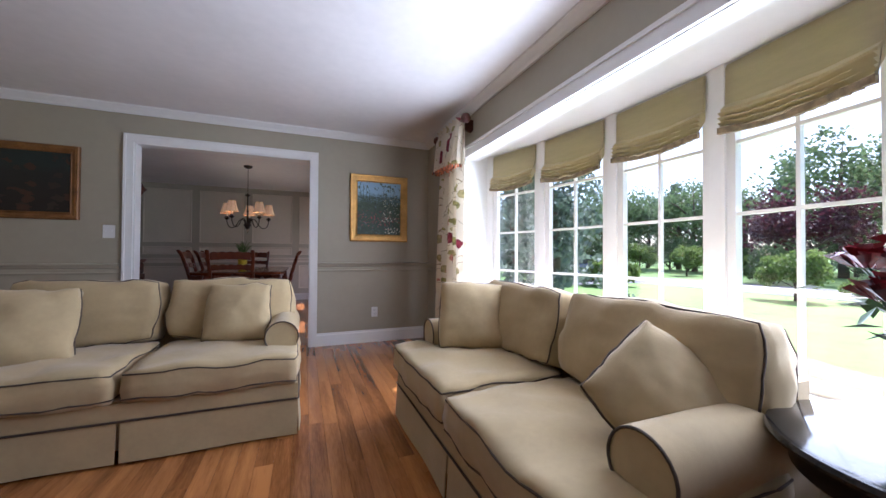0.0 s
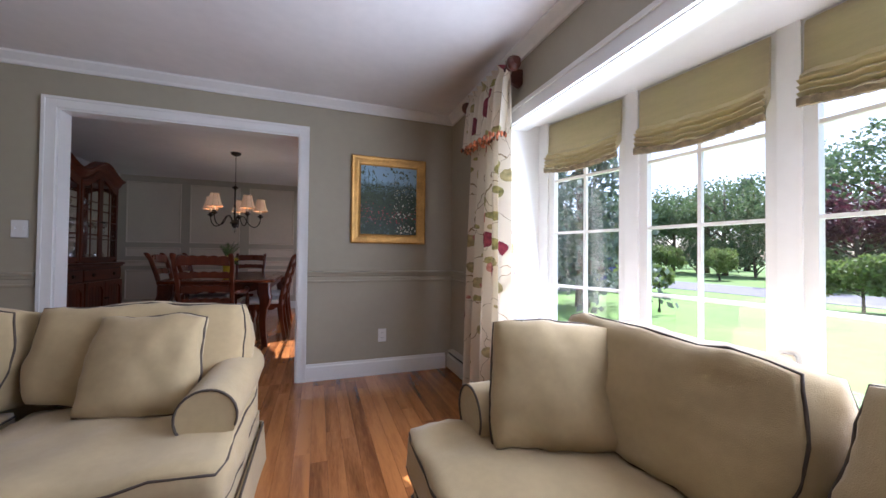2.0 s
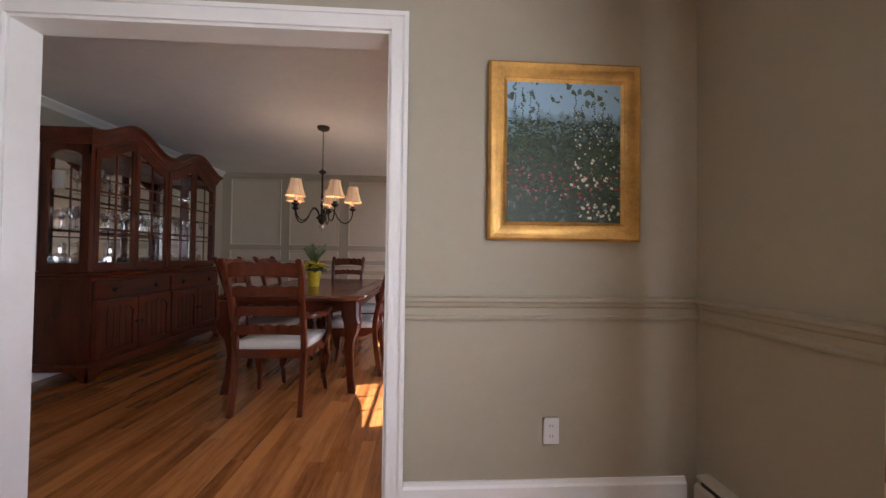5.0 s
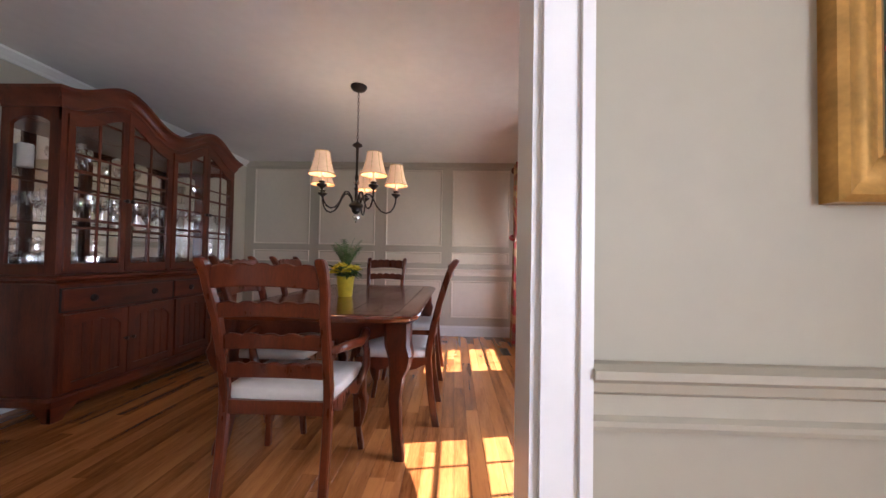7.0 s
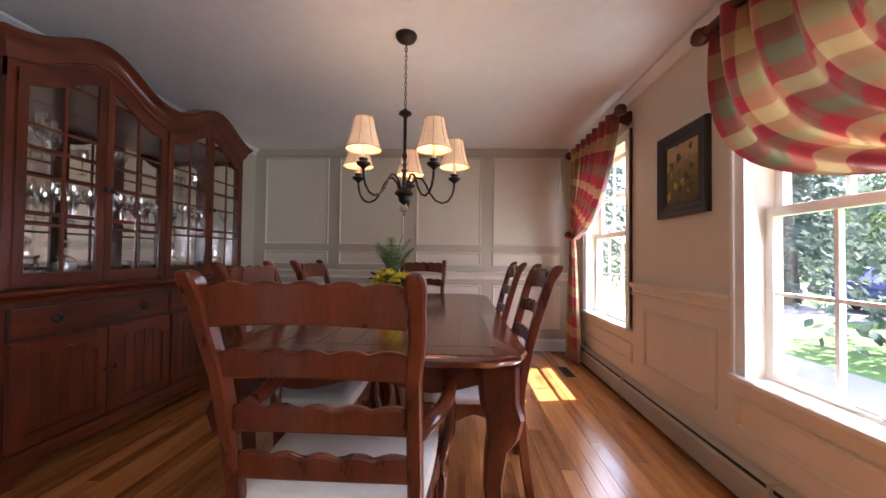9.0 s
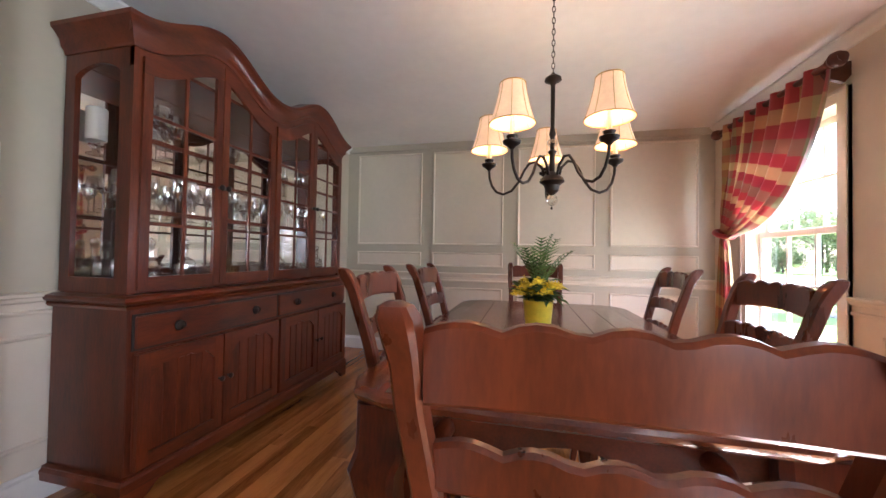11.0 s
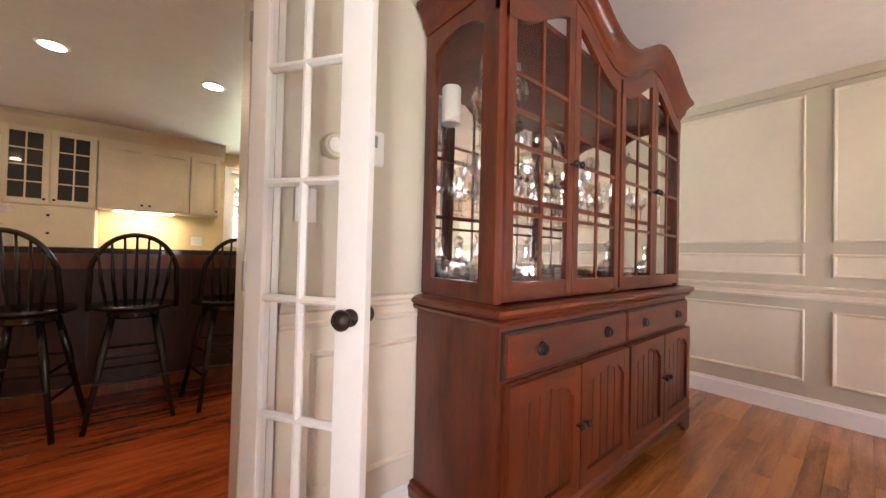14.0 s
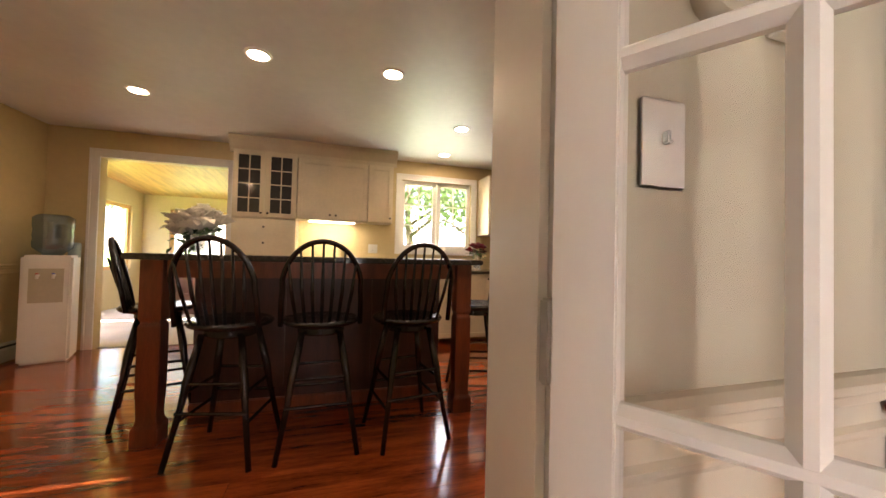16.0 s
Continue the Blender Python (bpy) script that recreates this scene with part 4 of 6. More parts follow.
def brushwork(parent, w, h, y):
    """Dabs of paint laid on the canvas: hollyhock spires over a flower border."""
    rng = random.Random(21)
    layers = {}
    def dab(key, u, v, a, b, turn):
        bm = layers.setdefault(key, B())
        ca, sa = math.cos(turn), math.sin(turn)
        n, cx, cz = 7, (u - 0.5) * w, (v - 0.5) * h
        lift = y - 0.0006 - rng.random() * 0.0012
        ring = [(math.cos(k * 2 * math.pi / n) * a * rng.uniform(0.75, 1.1), math.sin(k * 2 * math.pi / n) * b * rng.uniform(0.75, 1.1)) for k in range(n)]
        pts = [(min(w / 2 - 0.001, max(-w / 2 + 0.001, cx + p * ca - q * sa)), min(h / 2 - 0.001, max(-h / 2 + 0.001, cz + p * sa + q * ca))) for p, q in ring]
        bm.faces.new([bm.verts.new((p, lift, q)) for p, q in pts])
    for k in range(1500):
        v = rng.random() ** 0.8 * 0.72
        dab(rng.choice(("deep", "leaf", "moss", "moss")), rng.random(), v, rng.uniform(0.005, 0.016), rng.uniform(0.002, 0.006), rng.uniform(-1, 1.6))
    for k in range(90):
        dab("haze", rng.random(), rng.uniform(0.60, 0.74), rng.uniform(0.008, 0.02), 0.003, rng.gauss(0, 0.15))
    for u, top, full in ((0.07, 0.93, 0), (0.13, 0.97, 0), (0.20, 0.92, 0), (0.27, 0.86, 0), (0.60, 0.93, 1), (0.66, 0.86, 1), (0.76, 0.98, 1), (0.84, 0.88, 1), (0.92, 0.80, 1)):
        n = int(46 * top)
        for k in range(n):
            t = k / n
            v = 0.18 + (top - 0.18) * t
            dab("deep" if rng.random() < 0.65 else "leaf", u + rng.gauss(0, 0.018 * (1.15 - t)), v, 0.007 * (1.2 - t) + 0.002, 0.004, rng.uniform(0, 3))
            if full and 0.1 < t < 0.86 and rng.random() < 0.55:
                dab("cream", u + rng.gauss(0, 0.026), v, rng.uniform(0.005, 0.011) * (1.25 - t), rng.uniform(0.005, 0.009) * (1.25 - t), rng.uniform(0, 3))
    for k in range(120):
        dab("rose" if rng.random() < 0.75 else "pink", rng.random(), rng.triangular(0.08, 0.48, 0.28), rng.uniform(0.004, 0.009), rng.uniform(0.003, 0.007), rng.uniform(0, 3))
    for k in range(26):
        dab("cream", rng.gauss(0.82, 0.08), rng.gauss(0.08, 0.035), rng.uniform(0.006, 0.011), rng.uniform(0.005, 0.008), rng.uniform(0, 3))
    tints = {"deep": (0.018, 0.035, 0.016), "leaf": (0.05, 0.09, 0.03), "moss": (0.03, 0.06, 0.028), "haze": (0.10, 0.17, 0.16), "cream": (0.66, 0.63, 0.46), "rose": (0.42, 0.035, 0.05), "pink": (0.55, 0.22, 0.20)}
    for key, bm in layers.items():
        part("brushwork", bm, mat("oil_paint_" + key, tints[key], 0.45, vary=0.25, scale=60, bump=0.3, bscale=200), parent)["kind"] = "stuff"
brushwork(hollyhocks, 0.504, 0.606, -0.0135)
picture("dark landscape painting in a carved gilt frame", T(-1.80, FRONT, 1.63), 0.86, 0.65, 0.065, 0.035, M_OLDGOLD, A2)
picture("small orchard painting in a black frame", T(DX, 6.435, 1.61) @ R(0, 0, -90), 0.46, 0.52, 0.085, 0.035, M_BLACKF, A3)

# wall plates
def plate(name, label, m, w, h, kind):
    ob = thing(name, label, "wall plate", m)
    part("plate", cube(-w / 2, w / 2, -0.006, 0, -h / 2, h / 2), M_PLASTIC, ob, bevel=0.003)
    if kind == "outlet":
        for z in (-0.022, 0.022):
            s = part("socket", cube(-0.016, 0.016, -0.0085, -0.0062, z - 0.014, z + 0.014), M_PLASTIC, ob, bevel=0.003)
            for u in (-0.006, 0.006):
                part("slot", cube(u - 0.0012, u + 0.0012, -0.0095, -0.0086, z - 0.004, z + 0.006), M_DARKIN, s)
    else:
        for k in range(kind):
            u = (k - (kind - 1) / 2) * 0.045
            part("toggle", cube(u - 0.005, u + 0.005, -0.018, -0.0062, -0.002, 0.014), M_PLASTIC, ob, bevel=0.002)
plate("wall_outlet", "white duplex outlet on the sage wall", T(1.262, FRONT, 0.345), 0.072, 0.115, "outlet")
plate("light_switch", "white double light switch by the opening", T(-1.165, FRONT, 1.21), 0.09, 0.12, 2)
plate("light_switch", "white switch seen through the glass door", T(DL, 5.33, 1.235) @ R(0, 0, 90), 0.075, 0.115, 1)
plate("wall_outlet", "white double outlet above the kitchen counter", T(KX, 5.38, 1.17) @ R(0, 0, 90), 0.12, 0.115, "outlet")

def thermostat():
    ob = thing("thermostat", "white digital thermostat with a grey display", "thermostat", T(DL, 5.565, 1.475) @ R(0, 0, 90))
    part("case", cube(-0.048, 0.048, -0.026, 0, -0.065, 0.065), M_PLASTIC, ob, bevel=0.005)
    part("display", cube(-0.018, 0.018, -0.0275, -0.0262, 0.0, 0.045), mat("lcd_grey", (0.25, 0.28, 0.24), 0.3), ob)
    ob = thing("dial_thermostat", "round brass-rimmed dial thermostat", "thermostat", T(DL, 5.42, 1.45) @ R(90, 0, 90))
    part("dial", lathe(B(), [(0.0, 0.0), (0.045, 0.0), (0.045, 0.018), (0.038, 0.028), (0.0, 0.03)], n=32), mat("dial_beige", (0.55, 0.50, 0.40), 0.35, metal=0.3), ob, smooth="auto")
    part("face", lathe(B(), [(0.0, 0.031), (0.028, 0.031), (0.026, 0.036), (0.0, 0.037)], n=28), M_PLASTIC, ob, smooth="auto")
thermostat()

# baseboard heaters
def heater(label, x, y0, y1, m=None):
    ob = thing("baseboard_heater", label, "heater", m or T(x, 0))
    prof = [(0, 0.02), (-0.055, 0.02), (-0.062, 0.03), (-0.062, 0.135), (-0.05, 0.150), (-0.048, 0.146), (-0.055, 0.132), (-0.055, 0.04), (-0.012, 0.04), (-0.012, 0.165), (0, 0.165)]
    part("cover", loft(B(), [[(d, y, z) for d, z in prof] for y in (y0, y1)]), M_BASE, ob)
    part("damper", loft(B(), [[(d, y, z) for d, z in ((-0.012, 0.184), (-0.050, 0.178), (-0.056, 0.172), (-0.050, 0.173), (-0.012, 0.178))] for y in (y0, y1)]), M_BASE, ob)
    part("top", cube(-0.012, 0, y0, y1, 0.166, 0.185), M_BASE, ob)
    part("element", cube(-0.047, -0.013, y0 + 0.02, y1 - 0.02, 0.06, 0.166), M_DARKIN, ob)
    y = y0
    while y < y1 - 0.1:
        part("end_cap", cube(-0.065, 0.0, y, y + 0.012, 0.016, 0.187), M_BASE, ob)
        y += 1.3
heater("beige baseboard heater along the bow window wall", LX, -1.0, 4.14)
heater("beige baseboard heater under the dining windows", DX, 4.5, 8.4)
bm = cube(0.98, 1.08, 7.60, 7.90, 0.0, 0.004)
ob = tagged(part("floor_vent", bm, M_IRON), "dark metal floor register in the oak floor", "vent")
for k in range(9):
    part("slat", cube(0.99, 1.07, 7.615 + k * 0.031, 7.63 + k * 0.031, 0.004, 0.007), M_DARKIN, ob)

# ---- drapes ----
def cloth_mat(name, kind):
    m = bpy.data.materials.new(name)
    m.use_nodes = True
    nt = m.node_tree
    b = nt.nodes["Principled BSDF"]
    b.inputs["Roughness"].default_value, b.inputs["Sheen Weight"].default_value = 0.6, 0.3
    uv = nt.nodes.new("ShaderNodeUVMap")
    sep = nt.nodes.new("ShaderNodeSeparateXYZ")
    nt.links.new(uv.outputs[0], sep.inputs[0])
    def math_node(op, a, v=None, w=None):
        n = nt.nodes.new("ShaderNodeMath"); n.operation = op
        for i, s in enumerate((a, v, w)):
            if s is None:
                continue
            if isinstance(s, (int, float)):
                n.inputs[i].default_value = s
            else:
                nt.links.new(s, n.inputs[i])
        return n.outputs[0]
    def mix(f, a, c):
        n = nt.nodes.new("ShaderNodeMix"); n.data_type = "RGBA"
        if isinstance(f, (int, float)):
            n.inputs[0].default_value = f
        else:
            nt.links.new(f, n.inputs[0])
        for i, s in ((6, a), (7, c)):
            if isinstance(s, tuple):
                n.inputs[i].default_value = (*s, 1)
            else:
                nt.links.new(s, n.inputs[i])
        return n.outputs[2]
    if kind == "plaid":
        def band(axis):
            f = math_node("FRACT", math_node("MULTIPLY", sep.outputs[axis], 1 / 0.42))
            r = nt.nodes.new("ShaderNodeValToRGB")
            r.color_ramp.interpolation = "CONSTANT"
            e = r.color_ramp.elements
            e[0].color = (0.34, 0.025, 0.03, 1)
            e[1].position, e[1].color = 0.25, (0.52, 0.36, 0.15, 1)
            k = e.new(0.5); k.color = (0.26, 0.02, 0.028, 1)
            k = e.new(0.75); k.color = (0.16, 0.14, 0.07, 1)
            nt.links.new(f, r.inputs[0])
            return r.outputs[0]
        col = mix(0.5, band(0), band(1))
    else:
        base = (0.74, 0.66, 0.52)
        def noise_vec(scale, amount, src):
            nz = nt.nodes.new("ShaderNodeTexNoise"); nz.inputs["Scale"].default_value, nz.inputs["Detail"].default_value = scale, 3
            nt.links.new(uv.outputs[0], nz.inputs["Vector"])
            wv = nt.nodes.new("ShaderNodeVectorMath"); wv.operation = "MULTIPLY_ADD"; wv.inputs[1].default_value = (amount, amount, 0)
            nt.links.new(nz.outputs["Color"], wv.inputs[0]); nt.links.new(src, wv.inputs[2])
            return wv.outputs[0]
        tone = nt.nodes.new("ShaderNodeTexNoise"); tone.inputs["Scale"].default_value, tone.inputs["Detail"].default_value = 26, 4
        nt.links.new(uv.outputs[0], tone.inputs["Vector"])
        ve = nt.nodes.new("ShaderNodeTexVoronoi"); ve.feature = "DISTANCE_TO_EDGE"; ve.inputs["Scale"].default_value = 3.2
        nt.links.new(noise_vec(5, 0.22, uv.outputs[0]), ve.inputs["Vector"])
        col = mix(math_node("LESS_THAN", ve.outputs["Distance"], 0.006), base, (0.30, 0.22, 0.12))
        # layers of leaves and blossoms, each a slanted, ragged oval in its own colours
        for turn, sx, sy, shift, keep, size, lo, hi in ((0.7, 5.0, 9.5, 0.0, 0.45, 0.36, (0.16, 0.15, 0.05), (0.50, 0.44, 0.16)), (-0.8, 4.6, 8.2, 3.7, 0.42, 0.36, (0.22, 0.20, 0.09), (0.58, 0.46, 0.22)),
                                                        (0.3, 5.2, 6.0, 8.1, 0.17, 0.37, (0.10, 0.010, 0.025), (0.34, 0.05, 0.07)), (-0.3, 9.0, 10.0, 5.3, 0.25, 0.33, (0.30, 0.07, 0.05), (0.62, 0.30, 0.22))):
            mp = nt.nodes.new("ShaderNodeMapping")
            mp.inputs["Rotation"].default_value, mp.inputs["Scale"].default_value, mp.inputs["Location"].default_value = (0, 0, turn), (sx, sy, 1), (shift, shift * 0.6, 0)
            nt.links.new(noise_vec(13, 0.05, uv.outputs[0]), mp.inputs[0])
            vo = nt.nodes.new("ShaderNodeTexVoronoi"); vo.inputs["Scale"].default_value, vo.inputs["Randomness"].default_value = 1.0, 0.85
            nt.links.new(mp.outputs[0], vo.inputs["Vector"])
            sc = nt.nodes.new("ShaderNodeSeparateColor"); nt.links.new(vo.outputs["Color"], sc.inputs[0])
            here = math_node("MULTIPLY", math_node("LESS_THAN", vo.outputs["Distance"], size), math_node("LESS_THAN", sc.outputs[0], keep))
            col = mix(here, col, mix(math_node("MULTIPLY_ADD", tone.outputs[0], 2.4, -0.7), lo, hi))
    n9 = nt.nodes.new("ShaderNodeTexNoise"); n9.inputs["Scale"].default_value = 300
    nt.links.new(uv.outputs[0], n9.inputs["Vector"])
    bp = nt.nodes.new("ShaderNodeBump"); bp.inputs["Strength"].default_value, bp.inputs["Distance"].default_value = 0.15, 0.002
    nt.links.new(n9.outputs[0], bp.inputs["Height"]); nt.links.new(bp.outputs[0], b.inputs["Normal"])
    nt.links.new(col, b.inputs["Base Color"])
    tr = nt.nodes.new("ShaderNodeBsdfTranslucent"); nt.links.new(col, tr.inputs[0])
    ms = nt.nodes.new("ShaderNodeMixShader"); ms.inputs[0].default_value = 0.35 if kind == "floral" else 0.12
    nt.links.new(b.outputs[0], ms.inputs[1]); nt.links.new(tr.outputs[0], ms.inputs[2])
    nt.links.new(ms.outputs[0], nt.nodes["Material Output"].inputs[0])
    return m
M_PLAID, M_FLORAL = cloth_mat("plaid_silk", "plaid"), cloth_mat("floral_linen", "floral")


def cloth(name, parent, fn, nu, nv, uvs, material):
    """A sheet through fn(u, v), with cloth-length UVs and a little thickness."""
    bm = B()
    layer = bm.loops.layers.uv.new("UVMap")
    g = [[bm.verts.new(fn(i / nu, j / nv)) for j in range(nv + 1)] for i in range(nu + 1)]
    for i in range(nu):
        for j in range(nv):
            f = bm.faces.new((g[i][j], g[i + 1][j], g[i + 1][j + 1], g[i][j + 1]))
            f.smooth = True
            for lp, (a, c) in zip(f.loops, ((i, j), (i + 1, j), (i + 1, j + 1), (i, j + 1))):
                lp[layer].uv = (a / nu * uvs[0], c / nv * uvs[1])
    bmesh.ops.recalc_face_normals(bm, faces=bm.faces)
    me = bpy.data.meshes.new(name)
    bm.to_mesh(me); bm.free()
    me.materials.append(material)
    ob = new(name, me)
    ob.parent = parent
    return ob


def rod(label, x, y0, y1, z):
    ob = thing("curtain_rod", label, "curtain rod", T(x, 0, z))
    part("pole", tube(B(), [(0, y0, 0), (0, y1, 0)], 0.020, 14), M_ROD, ob, smooth="auto")
    for y, s in ((y0, -1), (y1, 1)):
        bm = lathe(B(), [(0.018, 0), (0.03, 0.008), (0.022, 0.018), (0.036, 0.03), (0.045, 0.05), (0.040, 0.07), (0.022, 0.085), (0.026, 0.092), (0.0, 0.10)], n=18)
        bm.transform(T(0, y, 0) @ R(-90 * s, 0, 0))
        part("finial", bm, M_ROD, ob, "carved turned finial", smooth="auto")
        part("bracket", prism(B(), [(0.0, -0.03), (0.02, -0.06), (0.10, -0.09), (0.13, -0.05), (0.13, 0.03), (0.02, 0.02)], y - s * 0.05 - 0.012, y - s * 0.05 + 0.012, "y"), M_ROD, ob)
    return ob

rod("carved dark wood rod above the floral drape", 1.80, 2.93, 3.52, 2.22)
drape = thing("floral_curtain", "cream linen drape with red and olive floral vines", "curtain")
def floral(u, v):
    z = 2.235 - v * 2.215
    ph = u * math.pi * 11 + 0.8 * math.sin(v * 2.5) + 0.5 * math.sin(u * 9)
    pl = (math.sin(ph) + 0.25 * math.sin(2 * ph + 1)) * (0.024 + 0.026 * v)
    y = 3.45 - u * (0.53 + 0.06 * math.sin(v * 2.2)) + (0.5 - u) * 0.14 * max(0, v - 0.2)
    return (1.80 + pl - 0.03 * v * (1 - u), y + 0.012 * math.sin(u * 60 + v * 4), z)
cloth("panel", drape, floral, 130, 40, (1.9, 2.25), M_FLORAL)
def flounce(u, v):
    z = 2.25 - v * 0.40
    pl = math.sin(u * math.pi * 15 + 0.4) * (0.034 + 0.010 * v)
    return (1.775 + pl - 0.03 * v - 0.03 * math.exp(-((v - 0.12) / 0.05) ** 2) * -1, 3.48 - u * 0.56, z - 0.03 * v * u)
cloth("valance", drape, flounce, 110, 12, (1.9, 0.40), M_FLORAL)
bm = B()
rngf = random.Random(8)
for i in range(80):
    u = i / 79
    p = Vector(flounce(u, 1.0))
    lathe(bm, [(0.0, -0.028), (0.008, -0.02), (0.010, -0.008), (0.005, 0.004)], p + Vector((-0.004, 0, rngf.uniform(-0.006, 0.004))), 6)
part("fringe", bm, mat("bead_fringe", (0.48, 0.16, 0.07), 0.6, vary=0.5, scale=50, rand=0.8, island=True), drape, "red and gold tassel fringe")

def swag(label, ytie, yfree):
    """Plaid panel gathered to one side of a window."""
    ob = thing("plaid_curtain", label, "curtain", None, "dining room curtains")
    s = 1 if yfree > ytie else -1
    W = abs(yfree - ytie)
    def upper(u, v):
        pl = math.sin(u * math.pi * 15 + 0.7 * math.sin(5 * v)) * 0.04 * (1 - 0.45 * v)
        e = v ** 1.25
        yt = ytie + s * (W * u * (1 - e) + e * (0.02 + 0.06 * u))
        drop = 0.86 + 0.10 * u
        sag = 0.30 * u ** 1.6 * math.sin(math.pi * min(1, v ** 0.85)) 
        z = 2.235 - drop * (v ** (1.0 - 0.12 * u)) - sag * 0.8
        belly = s * 0.16 * u * math.sin(math.pi * v)
        return (1.19 + pl - 0.05 * math.sin(math.pi * v) * u, yt + belly, z + 0.012 * math.sin(u * 40 + v * 6) * v)
    cloth("drape", ob, upper, 120, 36, (1.7, 1.5), M_PLAID)
    def tail(u, v):
        pl = math.sin(u * math.pi * 9) * (0.02 + 0.025 * v)
        return (1.19 + pl, ytie + s * (0.02 + 0.06 * u + (u - 0.45) * 0.24 * v ** 0.6), 1.37 - 0.08 * u - v * (1.33 - 0.08 * u) )
    cloth("tail", ob, tail, 70, 24, (1.0, 1.3), M_PLAID)
    part("tieback", tube(B(), [(1.19 + 0.06 * math.cos(a), ytie + s * 0.05 + 0.075 * math.sin(a), 1.33 + 0.03 * math.sin(a * 1.0)) for a in [i * 0.45 for i in range(14)]], 0.022, 8, closed=True), M_PLAID, ob, smooth=True)
    bm = lathe(B(), [(0.0, 0), (0.012, 0), (0.012, 0.05), (0.03, 0.055), (0.034, 0.07), (0.0, 0.078)], n=16)
    bm.transform(T(DX, ytie - s * 0.03, 1.42) @ R(0, -90, 0))
    part("holdback", bm, M_ROD, ob, smooth="auto")
rod("carved dark wood rod over the far dining window", 1.19, 7.02, 8.14, 2.21)
swag("red and gold plaid silk curtain tied to one side", 8.12, 7.03)
rod("carved dark wood rod over the near dining window", 1.19, 4.84, 6.04, 2.21)
swag("red and gold plaid silk swag tied back low", 4.82, 6.02)

# ---- dining table and chairs ----
TX = -0.335
def cabriole(bm, x, y, top, sx, sy, w=0.055):
    rings = []
    for z, off, r in ((top, 0, w * 1.25), (top - 0.12, 0.004, w * 1.2), (top - 0.17, 0.022, w * 1.15), (top - 0.24, 0.018, w * 0.95), (top - 0.30, 0.0, w * 0.7), (0.30, -0.012, w * 0.6), (0.12, 0.004, w * 0.48), (0.04, 0.018, w * 0.55), (0.0, 0.024, w * 0.5)):
        cx, cy = x + sx * off, y + sy * off
        rings.append([(cx + r * a, cy + r * c, z) for a, c in ((-.6, -.8), (-.8, -.6), (-.8, .6), (-.6, .8), (.6, .8), (.8, .6), (.8, -.6), (.6, -.8))])
    return loft(bm, rings)


def table():
    ob = thing("dining_table", "cherry plank-top dining table with cabriole legs", "table")
    x0, x1, y0, y1 = TX - 0.575, TX + 0.575, 5.45, 7.42
    def outline(g):
        a, c, r = x0 - g, y0 - g, 0.13
        pts = []
        for cx, cy, st in ((x1 + g - r, y0 - g + r, -90), (x1 + g - r, y1 + g - r, 0), (x0 - g + r, y1 + g - r, 90), (x0 - g + r, y0 - g + r, 180)):
            for k in range(9):
                an = radians(st + k * 11.25)
                q = r * (1 - 0.10 * math.sin(4 * radians(k * 11.25)) ** 2)
                pts.append((cx + q * math.cos(an), cy + q * math.sin(an)))
        return pts
    rings = [[(x, y, z) for x, y in outline(g)] for g, z in ((-0.03, 0.725), (-0.012, 0.728), (-0.004, 0.738), (0.0, 0.750), (-0.004, 0.760), (-0.016, 0.766))]
    top = part("tabletop", loft(B(), rings), M_TABLE, ob, smooth="auto")
    n = 7
    for k in range(n):
        w = (x1 - x0 - 0.23) / n
        part("plank", cube(x0 + 0.115 + k * w + 0.001, x0 + 0.115 + (k + 1) * w - 0.001, y0 + 0.13, y1 - 0.13, 0.7661, 0.7685), M_TABLE, top, bevel=0.0008)
    for a, c in ((y0 + 0.02, y0 + 0.127), (y1 - 0.127, y1 - 0.02)):
        part("plank", cube(x0 + 0.13, x1 - 0.13, a, c, 0.7661, 0.7685), M_TABLE, top, bevel=0.0008)
    for y, s in ((y0 + 0.10, 1), (y1 - 0.10, -1)):
        n = 20
        tp = [(x0 + 0.1 + (x1 - x0 - 0.2) * i / n, 0.724) for i in range(n + 1)]
        bt = [(u, 0.635 + 0.022 * math.cos(i * math.pi * 4 / n)) for i, (u, v) in enumerate(tp)]
        part("apron", strip_prism(B(), tp, bt, y - 0.012, y + 0.012, "y"), M_CHERRYH, ob)
    for x in (x0 + 0.10, x1 - 0.10):
        part("apron", cube(x - 0.012, x + 0.012, y0 + 0.1, y1 - 0.1, 0.625, 0.724), M_CHERRYH, ob)
    for x, sx in ((x0 + 0.11, -1), (x1 - 0.11, 1)):
        for y, sy in ((y0 + 0.11, -1), (y1 - 0.11, 1)):
            part("leg", cabriole(B(), x, y, 0.722, sx, sy, 0.07), M_CHERRY, ob, smooth="auto")
table()


def wavy(u, n=5):
    return abs(math.sin(u * math.pi * n)) ** 0.7


